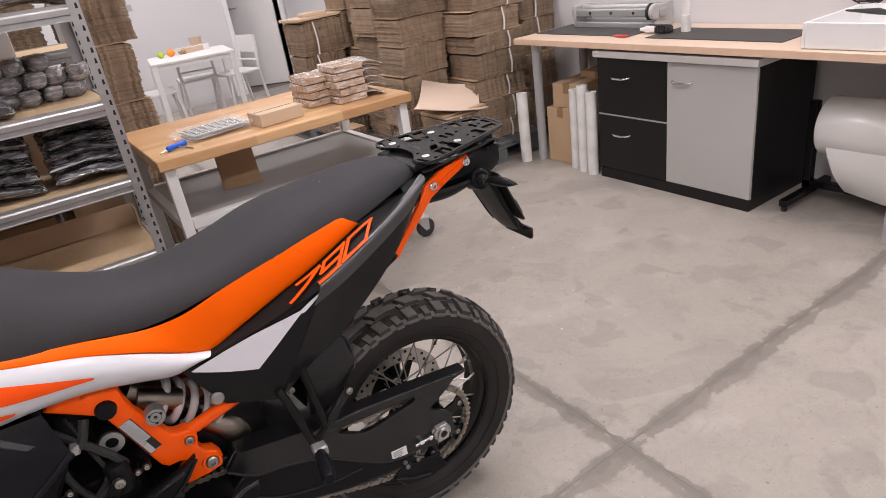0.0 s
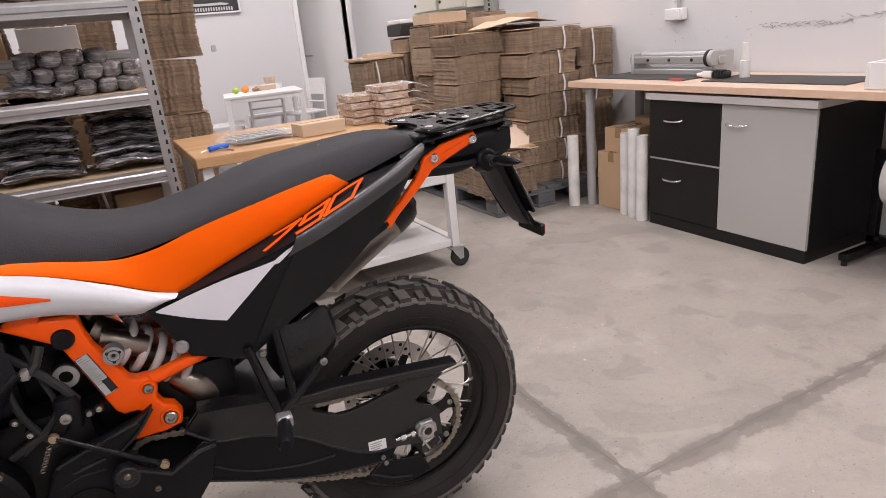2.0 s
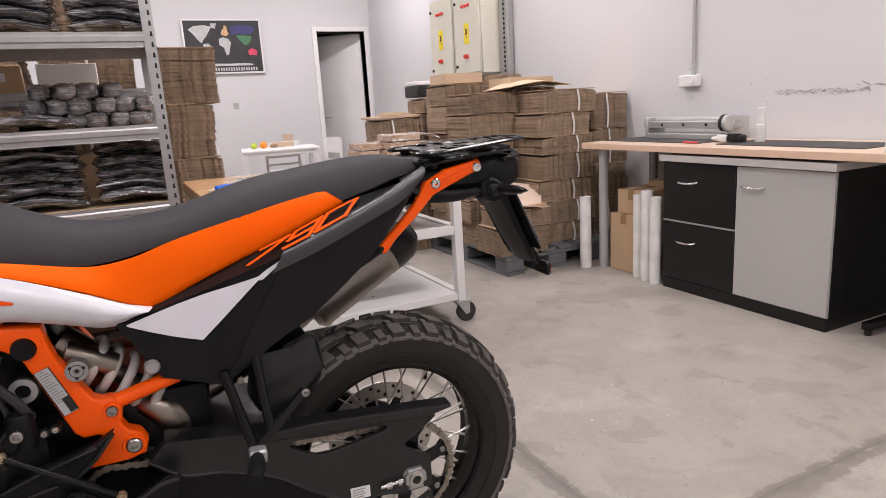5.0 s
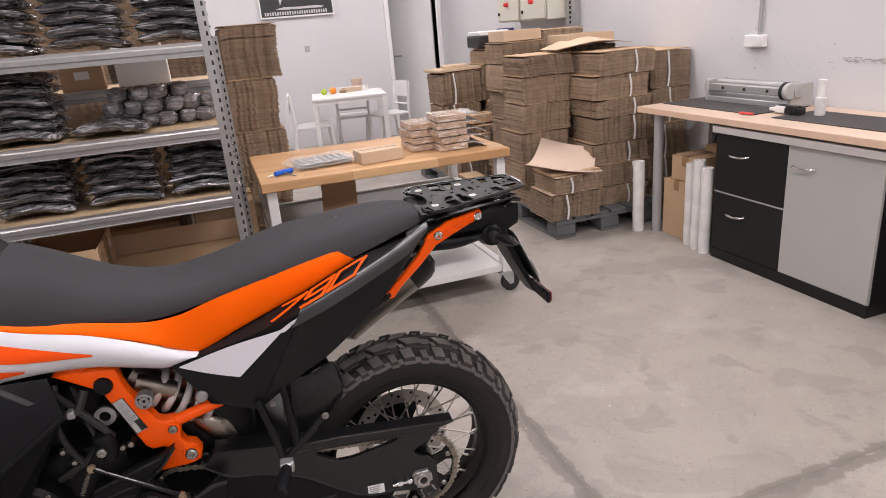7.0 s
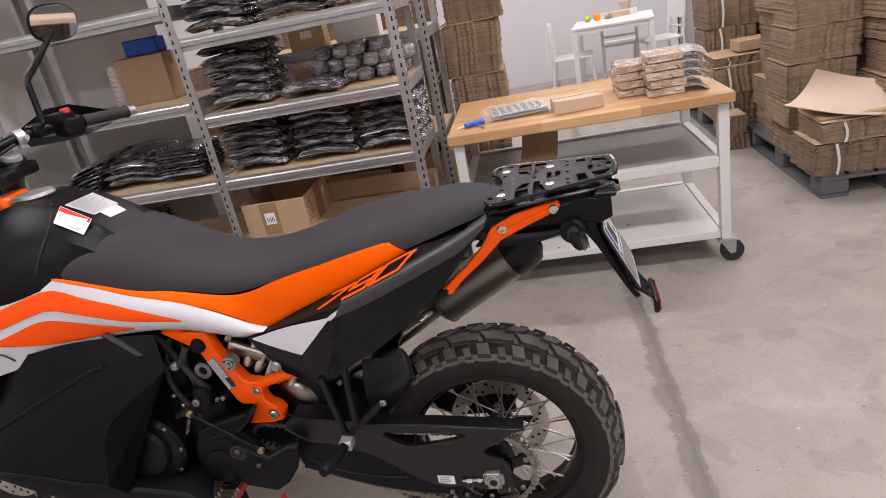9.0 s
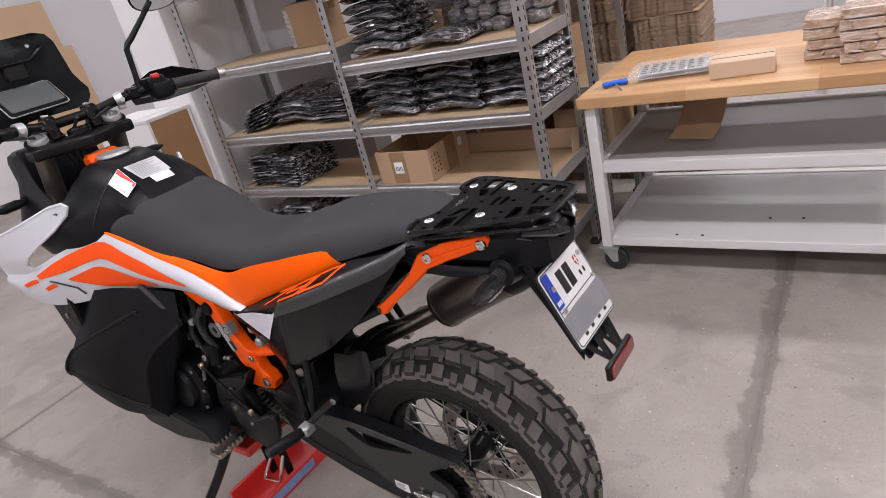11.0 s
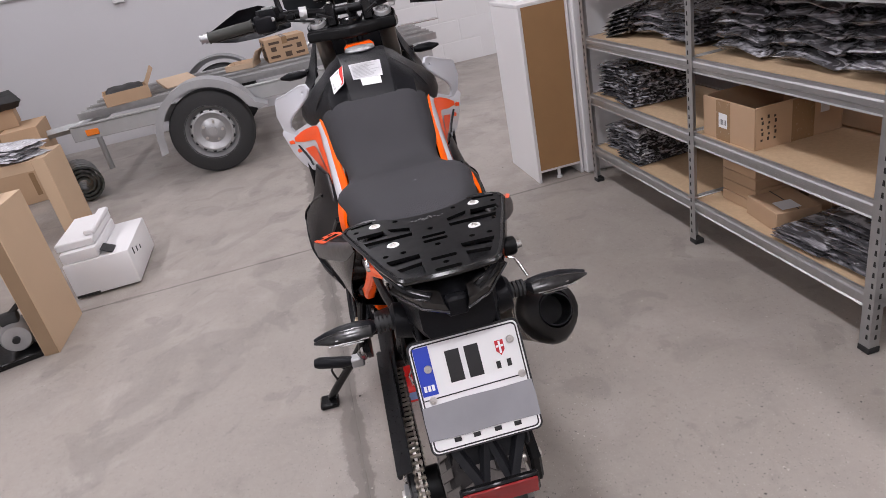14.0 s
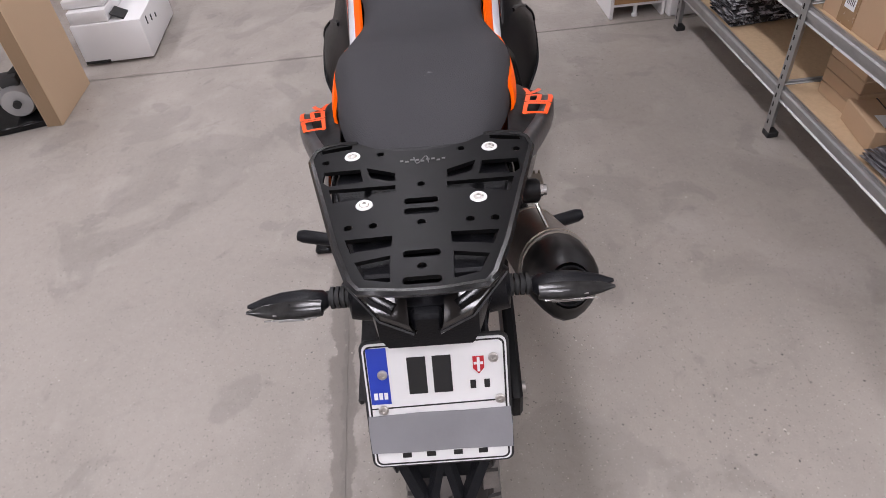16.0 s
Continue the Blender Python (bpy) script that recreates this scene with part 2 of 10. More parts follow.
CARD_EDGE = mat("stacked_cardboard_edges", (0.290, 0.212, 0.146), 0.9, var=0.36, scale=14, stretch=(1, 1, 1.6), bump=0.3, bscale=120, island=0.13, obrand=0.22)
BAG_P = crumpled("pale_bag_edges", (0.045, 0.044, 0.047), 0.10, 0.7, 22, 1.0, glint=(0.80, 0.79, 0.82), share=0.9, ends=0.095)
CARD_B = mat("brown_hardboard", (0.36, 0.205, 0.09), 0.6, var=0.06, scale=12, bump=0.03)
PAPER = mat("kraft_paper", (0.60, 0.47, 0.37), 0.8, var=0.05, scale=4)
WPAPER = mat("white_paper", (0.8, 0.8, 0.8), 0.7, var=0.02)
STRAP = mat("white_strap", (0.75, 0.74, 0.72), 0.5, var=0.04)
TAPE = mat("brown_tape", (0.30, 0.19, 0.10), 0.25, var=0.1, scale=10)
BAG_B = crumpled("black_part_in_clear_bag", (0.060, 0.0585, 0.062), 0.10, 0.7, 20, 1.0, glint=(0.72, 0.71, 0.75), share=0.85, ends=0.13)
BAG_G = crumpled("grey_part_in_clear_bag", (0.17, 0.165, 0.17), 0.2, 0.8, 20, 1.0, glint=(0.60, 0.59, 0.61), share=0.6)
BAG_C = crumpled("glinting_clear_bag", (0.44, 0.31, 0.22), 0.14, 1.0, 26, 1.0, glint=(0.72, 0.68, 0.64), share=0.7)
FILM = mat("wrapping_film", (0.72, 0.71, 0.69), 0.22, var=0.06, scale=7, stretch=(6, 1, 1), coat=0.4)
TUBE_W = crumpled("white_plastic_film_tube", (0.72, 0.71, 0.69), 0.35, 0.25, 14)
PALLET = mat("grey_pallet_plastic", (0.12, 0.125, 0.13), 0.6, var=0.15, scale=9, bump=0.1)
CHROME = mat("polished_steel", (0.72, 0.71, 0.70), 0.18, 1.0, var=0.05)
STEEL = mat("brushed_steel", (0.58, 0.555, 0.525), 0.36, 1.0, var=0.15, scale=9, bump=0.05)
STEEL_D = mat("heat_stained_steel", (0.30, 0.265, 0.225), 0.33, 1.0, var=0.25, scale=6)
ALU = mat("grey_cast_aluminium", (0.40, 0.40, 0.40), 0.42, 0.7, var=0.12, scale=15, bump=0.08)
ALU_L = mat("bright_aluminium", (0.60, 0.60, 0.60), 0.36, 0.6, var=0.1, scale=25, bump=0.05)
ZINC = mat("zinc_sheet", (0.40, 0.405, 0.41), 0.40, 0.5, var=0.16, scale=9, bump=0.03)
BLACK_P = mat("grained_black_plastic", (0.0072, 0.0074, 0.0088), 0.36, var=0.4, scale=6, bump=0.14, bscale=420, spec=0.15)
TAIL_B = mat("smooth_black_panel", (0.0078, 0.0080, 0.0096), 0.17, var=0.3, scale=5, bump=0.03, bscale=260, spec=0.2)
# base lighter than the panel: part of the ceiling's sheen is in the colour
RIDGE = mat("sheen_toned_shoulder", (0.022, 0.022, 0.0245), 0.33, var=0.3, scale=9, spec=0.9)
ARM_B = mat("satin_black_casting", (0.0085, 0.0086, 0.0098), 0.30, var=0.35, scale=9, bump=0.16, bscale=260, spec=0.50)
BLACK_S = mat("satin_black_paint", (0.006, 0.006, 0.0064), 0.2, var=0.2, scale=10, spec=0.3)
BLACK_M = mat("matt_black_metal", (0.006, 0.006, 0.0064), 0.33, 0.1, var=0.25, scale=12, bump=0.08, bscale=200, spec=0.2)
BLACK_G = mat("gloss_black", (0.012, 0.012, 0.013), 0.12, var=0.1, coat=0.5)
DUST = mat("dust_in_the_tread", (0.142, 0.131, 0.122), 0.9, var=0.4, scale=11, bump=0.3, bscale=140, spec=0.2)
RUBBER = mat("dusty_tyre_rubber", (0.026, 0.0235, 0.022), 0.66, var=0.45, scale=9, bump=0.2, bscale=160, spec=0.25)
TREAD = mat("worn_tread_block", (0.132, 0.120, 0.110), 0.74, var=0.5, scale=26, bump=0.5, bscale=170, spec=0.22, obrand=0.14)
BLOCK_SIDE = mat("clean_rubber_block_side", (0.042, 0.039, 0.037), 0.7, var=0.3, scale=30, bump=0.2, bscale=190, spec=0.25)
BOLT = mat("zinc_plated_screw", (0.34, 0.33, 0.315), 0.3, 0.9, var=0.25, scale=60, bump=0.05)
CARBON = mat("dark_carbon_weave", (0.009, 0.0085, 0.0085), 0.36, var=0.5, scale=140, spec=0.3)
DATA_L = mat("grey_paper_label", (0.46, 0.46, 0.47), 0.5, var=0.06, scale=60)
RUBBER_B = mat("black_rubber", (0.02, 0.02, 0.02), 0.7, var=0.2, bump=0.1)
VINYL = mat("grained_seat_vinyl", (0.049, 0.0485, 0.0515), 0.66, var=0.14, scale=7, bump=0.35, bscale=520, spec=0.045)
ORANGE = mat("orange_plastic", (1.0, 0.128, 0.0002), 0.45, var=0.02, scale=4, bump=0.03, bscale=300, spec=0.10)
ORANGE_F = mat("orange_frame_paint", (1.0, 0.105, 0.001), 0.30, var=0.04, scale=6, coat=0.08, spec=0.25)
ORANGE_D = mat("orange_red_decal", (0.95, 0.088, 0.001), 0.36, var=0.03, spec=0.3)
WHITE_P = mat("white_bodywork_plastic", (0.63, 0.64, 0.675), 0.32, var=0.02, scale=3, coat=0.2)
LILAC_W = mat("white_vinyl_decal", (0.86, 0.86, 0.93), 0.36, var=0.02)
RED = mat("red_paint", (0.62, 0.03, 0.025), 0.4, var=0.12, scale=9, coat=0.2)
RED_LENS = mat("red_lens", (0.20, 0.008, 0.010), 0.2, var=0.3, scale=60, coat=0.3)
SMOKE = mat("smoked_lens", (0.022, 0.020, 0.019), 0.16, var=0.6, scale=30, spec=0.4)
CLEAR = mat("smoked_clear_lens", (0.020, 0.0195, 0.019), 0.20, var=0.9, scale=90, spec=0.4)
LENS_S = mat("lens_glint_tone", (0.34, 0.33, 0.32), 0.25, 0.5, var=0.6, scale=120)
SCREEN = mat("dark_display_glass", (0.10, 0.108, 0.112), 0.10, var=0.12, scale=2, coat=0.5)
PLATE_W = mat("white_reflective_plate", (0.78, 0.78, 0.77), 0.35, var=0.02)
PLATE_B = mat("blue_plate_band", (0.02, 0.05, 0.42), 0.4, var=0.03)
INK = mat("black_ink", (0.012, 0.012, 0.012), 0.5, var=0.1)
GREYTAPE = mat("grey_tape", (0.27, 0.27, 0.285), 0.42, 0.2, var=0.14, scale=22, bump=0.5, bscale=26)
BEIGE = mat("beige_enclosure_paint", (0.66, 0.645, 0.55), 0.42, var=0.03, scale=3)
YELLOW = mat("yellow_sign", (0.85, 0.66, 0.02), 0.5, var=0.03)
BLUE = mat("blue_plastic", (0.01, 0.11, 0.62), 0.35, var=0.05)
GREEN = mat("lime_fruit", (0.42, 0.55, 0.05), 0.45, var=0.12, scale=30)
FRUIT = mat("orange_fruit", (0.88, 0.27, 0.02), 0.45, var=0.1, scale=30, bump=0.2)
AMBER = mat("amber_lens", (0.80, 0.20, 0.01), 0.15, var=0.05, coat=0.5)
# the corridor's darkness is put into its wall colour
DARKROOM = mat("corridor_darkness_tone", (0.05, 0.05, 0.05), 0.9, var=0.1)
MIRROR = mat("mirror_glass", (0.85, 0.86, 0.87), 0.02, 1.0, var=0.01, rvar=0.01)
GLASS_T = mat("tinted_screen_plastic", (0.03, 0.033, 0.036), 0.12, var=0.1, coat=0.4)
LAMP_E = mat("lamp_diffuser", (1.0, 0.97, 0.94), 0.5, var=0.0, emit=2.0)


# ---- mesh helpers ----
def bm_new():
    return bmesh.new()


def put(name, bm, material, parent=None, smooth=40):
    bmesh.ops.recalc_face_normals(bm, faces=bm.faces[:])
    me = bpy.data.meshes.new(name)
    bm.to_mesh(me)
    bm.free()
    if smooth:
        me.polygons.foreach_set("use_smooth", [True] * len(me.polygons))
        me.set_sharp_from_angle(angle=radians(smooth))
    me.materials.append(material)
    ob = new(name, me)
    if parent is not None:
        ob.parent = parent
    return ob


def part(name, bm, material, parent, label="", smooth=40):
    ob = put(name, bm, material, parent, smooth)
    return tagged(ob, label) if label else ob


def thing(name, label, category, m=None, group="", kind=""):
    ob = new(name)
    ob.empty_display_size = 0.1
    if m is not None:
        ob.matrix_basis = m
    return tagged(ob, label, category, group, kind)


def structure(name, bm, material, label, category, smooth=40):
    return tagged(put(name, bm, material, None, smooth), label, category, kind="structure")


def box(bm, x0, y0, z0, x1, y1, z1, bevel=0.0, seg=1, m=None):
    vs = bmesh.ops.create_cube(bm, size=1.0)["verts"]
    for v in vs:
        v.co = Vector(((x0 + x1) / 2 + v.co.x * (x1 - x0), (y0 + y1) / 2 + v.co.y * (y1 - y0), (z0 + z1) / 2 + v.co.z * (z1 - z0)))
    if bevel:
        r = bmesh.ops.bevel(bm, geom=list({e for v in vs for e in v.link_edges}), offset=bevel, segments=seg, affect="EDGES", profile=0.5)
        vs = list({v for f in r["faces"] for v in f.verts} | {v for v in vs if v.is_valid})
    if m is not None:
        bmesh.ops.transform(bm, matrix=m, verts=vs)
    return bm


def frame_of(d):
    d = d.normalized()
    up = Vector((0, 0, 1)) if abs(d.z) < 0.95 else Vector((0, 1, 0))
    x = up.cross(d).normalized()
    return x, d.cross(x)


def ring(bm, c, x, y, rx, ry=None, seg=12, power=2.0):
    ry = rx if ry is None else ry
    out = []
    for i in range(seg):
        a = 2 * math.pi * i / seg
        ca, sa = math.cos(a), math.sin(a)
        k = 2 / power
        out.append(bm.verts.new(c + x * (rx * math.copysign(abs(ca) ** k, ca)) + y * (ry * math.copysign(abs(sa) ** k, sa))))
    return out


def bridge(bm, rings, caps=True, closed=False):
    pairs = list(zip(rings, rings[1:])) + ([(rings[-1], rings[0])] if closed else [])
    for a, b in pairs:
        n = len(a)
        for i in range(n):
            j = (i + 1) % n
            bm.faces.new((a[i], a[j], b[j], b[i]))
    if caps and not closed:
        bm.faces.new(rings[0][::-1])
        bm.faces.new(rings[-1])
    return bm


def cyl(bm, p0, p1, r0, r1=None, seg=16):
    p0, p1 = Vector(p0), Vector(p1)
    r1 = r0 if r1 is None else r1
    x, y = frame_of(p1 - p0)
    return bridge(bm, [ring(bm, p0, x, y, r0, seg=seg), ring(bm, p1, x, y, r1, seg=seg)])


def tube(bm, pts, r, seg=8, flat=1.0, closed=False):
    pts = [Vector(p) for p in pts]
    n = len(pts)
    rs = r if isinstance(r, (list, tuple)) else [r] * n
    rings, px = [], None
    for i, p in enumerate(pts):
        a = pts[(i - 1) % n] if (closed or i > 0) else p
        b = pts[(i + 1) % n] if (closed or i < n - 1) else p
        d = (b - a).normalized()
        if px is None:
            x, y = frame_of(d)
        else:
            x = (px - d * px.dot(d)).normalized()
            y = d.cross(x)
        px = x
        rings.append(ring(bm, p, x, y, rs[i], rs[i] * flat, seg=seg))
    return bridge(bm, rings, closed=closed)


def curve(pts, n):
    """n points on a smooth line through pts."""
    P = [Vector(p) for p in pts]
    if len(P) == 2:
        return [P[0].lerp(P[1], i / (n - 1)) for i in range(n)]
    L = [0.0]
    for a, b in zip(P, P[1:]):
        L.append(L[-1] + max(1e-6, (b - a).length))
    out = []
    for i in range(n):
        s = L[-1] * i / (n - 1)
        k = 0
        while k < len(P) - 2 and s > L[k + 1]:
            k += 1
        u = (s - L[k]) / (L[k + 1] - L[k])
        p0, p1, p2, p3 = P[max(0, k - 1)], P[k], P[k + 1], P[min(len(P) - 1, k + 2)]
        m1 = (p2 - p0) * (0.5 if k > 0 else 1.0)
        m2 = (p3 - p1) * (0.5 if k < len(P) - 2 else 1.0)
        l = L[k + 1] - L[k]
        m1 = m1.normalized() * min(m1.length, l)
        m2 = m2.normalized() * min(m2.length, l)
        h = u * u
        c = h * u
        out.append(p1 * (2 * c - 3 * h + 1) + m1 * (c - 2 * h + u) + p2 * (3 * h - 2 * c) + m2 * (c - h))
    return out


def straight(pts, n):
    """n points on the straight pieces between pts."""
    P = [Vector(p) for p in pts]
    out = []
    for i in range(n):
        s = (len(P) - 1) * i / (n - 1)
        k = min(len(P) - 2, int(s))
        out.append(P[k].lerp(P[k + 1], s - k))
    return out


def sheet(bm, A, B, n=16, rows=5, bulge=(0, 0, 0), th=0.004, side=1.0, smooth=True):
    """A curved panel of real thickness between the edges A and B, mirrored across y with side = -1."""
    f = curve if smooth else straight
    a, b = f(A, n), f(B, n)
    out = Vector(bulge)
    G = []
    for j in range(rows):
        t = j / (rows - 1)
        G.append([a[i].lerp(b[i], t) + out * (4 * t * (1 - t)) for i in range(n)])
    for row in G:
        for p in row:
            p.y *= side
    nr = (G[0][-1] - G[0][0]).cross(G[-1][0] - G[0][0])
    nr = nr.normalized() if nr.length > 1e-9 else Vector((0, 1, 0))
    if nr.y * side > 0:
        nr = -nr
    V1 = [[bm.verts.new(p) for p in row] for row in G]
    V2 = [[bm.verts.new(p - nr * th) for p in row] for row in G]
    for j in range(rows - 1):
        for i in range(n - 1):
            bm.faces.new((V1[j][i], V1[j][i + 1], V1[j + 1][i + 1], V1[j + 1][i]))
            bm.faces.new((V2[j][i], V2[j + 1][i], V2[j + 1][i + 1], V2[j][i + 1]))
    for i in range(n - 1):
        bm.faces.new((V1[0][i], V2[0][i], V2[0][i + 1], V1[0][i + 1]))
        bm.faces.new((V1[-1][i], V1[-1][i + 1], V2[-1][i + 1], V2[-1][i]))
    for j in range(rows - 1):
        bm.faces.new((V1[j][0], V1[j + 1][0], V2[j + 1][0], V2[j][0]))
        bm.faces.new((V1[j][-1], V2[j][-1], V2[j + 1][-1], V1[j + 1][-1]))
    return bm


def prism(bm, poly, fn, d0, d1, bevel=0.0, seg=1):
    """Extrude a flat outline: fn(a, b, d) gives the place."""
    n = len(poly)
    f = [bm.verts.new(fn(a, b, d0)) for a, b in poly]
    g = [bm.verts.new(fn(a, b, d1)) for a, b in poly]
    fs = [bm.faces.new(f), bm.faces.new(g[::-1])]
    for i in range(n):
        j = (i + 1) % n
        fs.append(bm.faces.new((f[j], f[i], g[i], g[j])))
    if bevel:
        bmesh.ops.recalc_face_normals(bm, faces=fs)
        bmesh.ops.bevel(bm, geom=list(set(fs[0].edges) | set(fs[1].edges)), offset=bevel, segments=seg, affect="EDGES", profile=0.5, clamp_overlap=True)
    return bm


def side_uz(a, b, d):
    return Vector((a, d, b))


def plan_xy(a, b, d):
    return Vector((a, b, d))


def lathe(bm, profile, seg=32, axis="Z", c=(0, 0, 0), closed=False):
    """profile: (radius, height) pairs."""
    c = Vector(c)
    rings = []
    for r, h in profile:
        row = []
        for i in range(seg):
            a = 2 * math.pi * i / seg
            p = (r * math.cos(a), r * math.sin(a), h)
            if axis == "Y":
                p = (p[0], p[2], p[1])
            elif axis == "X":
                p = (p[2], p[0], p[1])
            row.append(bm.verts.new(c + Vector(p)))
        rings.append(row)
    return bridge(bm, rings, caps=not closed, closed=closed)


def bars_of_text(name, parent, material, x, y, w, h, place, n=5, seed=1):
    """Plain bars in place of small print. place(a, b) gives a point on the label."""
    rnd = random.Random(seed)
    for i in range(n):
        b0 = y + h * (i + 0.2) / n
        b1 = y + h * (i + 0.7) / n
        e = w * rnd.uniform(0.55, 1.0)
        bm = bm_new()
        prism(bm, [(x, b0), (x + e, b0), (x + e, b1), (x, b1)], place, 0.0, 0.0006)
        part(name, bm, material, parent, smooth=0)


# ---- the room ----
X0, X1, Y0, Y1 = -6.3, 3.40, -3.2, 8.45
CUT_X, CUT_Y = (X0, -1.655, 1.158, X1), (Y0, 0.985, Y1)
bm = bm_new()
box(bm, X0 - 0.2, Y0 - 0.2, -0.2, X1 + 0.2, Y1 + 2.0, -0.0012)
floor = structure("floor", bm, JOINT, "dirty screed under the sawn floor joints", "floor", 0)
for xa, xb in zip(CUT_X, CUT_X[1:]):
    for ya, yb in zip(CUT_Y, CUT_Y[1:]):
        bm = bm_new()
        g = 0.0016
        box(bm, xa + g, ya + g, -0.0011, xb - g, yb - g, 0.0, 0.0005)
        part("slab", bm, FLOOR, floor, smooth=0)
bm = bm_new()
box(bm, X0 - 0.2, Y0 - 0.2, CEILING, X1 + 0.2, Y1 + 2.0, CEILING + 0.2)
structure("ceiling", bm, CEIL, "plain white painted ceiling", "ceiling", 0)
bm = bm_new()
box(bm, X1, Y0 - 0.2, 0.0, X1 + 0.2, Y1 + 2.0, CEILING)
structure("wall_east", bm, WALL, "pale grey painted plaster wall with small chips", "wall", 0)
bm = bm_new()
box(bm, X0 - 0.2, Y0 - 0.2, 0.0, X0, Y1 + 0.2, CEILING)
structure("wall_west", bm, WALL, "pale grey painted plaster wall behind the trailer", "wall", 0)
bm = bm_new()
box(bm, X0, Y0 - 0.2, 0.0, X1, Y0, CEILING)
structure("wall_south", bm, WALL, "pale grey painted wall", "wall", 0)
DX0, DX1, DZ = 2.66, 3.31, 2.11
bm = bm_new()
box(bm, X0, Y1, 0.0, DX0, Y1 + 0.16, CEILING)
box(bm, DX1, Y1, 0.0, X1, Y1 + 0.16, CEILING)
box(bm, DX0, Y1, DZ, DX1, Y1 + 0.16, CEILING)
structure("wall_north", bm, WALL, "pale grey painted wall with a doorway", "wall", 0)
bm = bm_new()
box(bm, 1.2, Y1 + 1.75, 0.0, X1, Y1 + 1.9, CEILING)
box(bm, 1.0, Y1 + 0.16, 0.0, 1.2, Y1 + 1.9, CEILING)
structure("wall_corridor", bm, DARKROOM, "corridor walls coloured dark for want of light", "wall", 0)
# white concrete pier at the end of the shelving, and the short wall behind it
bm = bm_new()
box(bm, -2.02, 2.56, 0.0, -1.67, 3.15, CEILING, 0.008)
structure("pillar", bm, WALL_W, "white painted square concrete pillar", "pillar", 0)
bm = bm_new()
box(bm, -1.67, 3.09, 0.0, -0.95, 3.24, CEILING)
structure("wall_partition", bm, WALL, "grey partition wall behind the shelving", "wall", 0)
# white blockwork at the far end
blockwork = structure("wall_blockwork", box(bm_new(), X0, 2.1, 0.0, X0 + 0.04, 3.76, 2.4), WALL_W, "white painted blockwork beside the trailer", "wall", 0)
me = None
for r in range(6):
    for k in range(3):
        if me is None:
            bb = box(bm_new(), 0.0, 0.0, 0.0, 0.012, 0.48, 0.235, 0.004)
            ob = part("block", bb, WALL_W, blockwork, smooth=0)
            me = ob.data
        else:
            ob = new("block", me)
            ob.parent = blockwork
        ob.location = (X0 + 0.031, 2.1 + (k + 0.5 * (r % 2)) * 0.49 - 0.24, 0.01 + r * 0.245)

# door in the north wall
door = thing("door_1", "open plain white door in a white frame", "door", kind="structure")
for a, b, c, d in ((DX0 - 0.06, DX0, 0.0, DZ + 0.06), (DX1, DX1 + 0.06, 0.0, DZ + 0.06), (DX0, DX1, DZ, DZ + 0.06)):
    part("door_frame", box(bm_new(), a, Y1 - 0.025, c, b, Y1 + 0.18, d, 0.004), WHITE, door)
leaf = part("door_leaf", box(bm_new(), -0.64, -0.02, 0.01, 0.0, 0.02, DZ - 0.01, 0.003), WHITE, door)
leaf.matrix_basis = pose(DX1 - 0.01, Y1 + 0.13, 0, 0, 0, -38)
part("door_handle", tube(bm_new(), [(-0.58, -0.02, 1.02), (-0.58, -0.07, 1.02), (-0.47, -0.075, 1.02)], 0.009), STEEL, leaf, "steel lever handle")

# ceiling lights
for x, y in LAMPS:
    m = pose(x, y, CEILING - 0.06)
    lamp = thing("ceiling_light", "long flat ceiling light with a bright diffuser", "ceiling light", m, "ceiling lights")
    part("frame", box(bm_new(), -0.62, -0.16, 0.0, 0.62, 0.16, 0.06, 0.006), WHITE, lamp)
    part("diffuser", box(bm_new(), -0.60, -0.14, -0.012, 0.60, 0.14, 0.0), LAMP_E, lamp, smooth=0)
    data = bpy.data.lights.new("lamp", "AREA")
    data.shape, data.size, data.size_y, data.energy, data.color = "RECTANGLE", 1.2, 0.28, LAMP_POWER * (0.6 if x < -3 else 0.85 if x < -1 else 1.0), (1.0, 0.925, 0.952)
    lo = new("lamp", data)
    lo.parent = lamp
    lo.location = (0, 0, -0.02)

# skirting of the east wall stays bare; chipped plaster above the bench
bm = bm_new()
rnd = random.Random(4)
for i in range(150):
    if i < 95:
        y, z = rnd.uniform(1.86, 2.36), 1.040 + rnd.gauss(0, 0.008)
        w, h = rnd.uniform(0.004, 0.014), rnd.uniform(0.0008, 0.0026)
    elif i < 125:
        y = rnd.uniform(1.25, 1.9)
        z, w, h = 1.065 + 0.02 * (1.9 - y) + rnd.gauss(0, 0.007), rnd.uniform(0.006, 0.03), rnd.uniform(0.001, 0.003)
    elif i < 137:
        y, z, w, h = rnd.uniform(2.36, 3.1), 1.03 + rnd.gauss(0, 0.02), rnd.uniform(0.002, 0.007), rnd.uniform(0.001, 0.002)
    else:
        y, z, w, h = rnd.uniform(1.3, 3.2), rnd.uniform(0.95, 1.35), rnd.uniform(0.002, 0.005), rnd.uniform(0.002, 0.004)
    tilt_ = rnd.gauss(0, 0.35)
    poly = [(y + w * math.cos(a) * rnd.uniform(0.6, 1.2), z + w * math.cos(a) * tilt_ + h * math.sin(a) * rnd.uniform(0.6, 1.3)) for a in [k * math.pi / 4 for k in range(8)]]
    prism(bm, poly, lambda a, b, d: Vector((X1 - d, a, b)), 0.0, 0.0012 + i * 0.00001)
tagged(put("plaster_chips", bm, mat("bare_grey_plaster", (0.34, 0.335, 0.33), 0.8, var=0.3, scale=40), None, 0), "scraped and chipped plaster line on the wall", "wall damage", kind="structure")

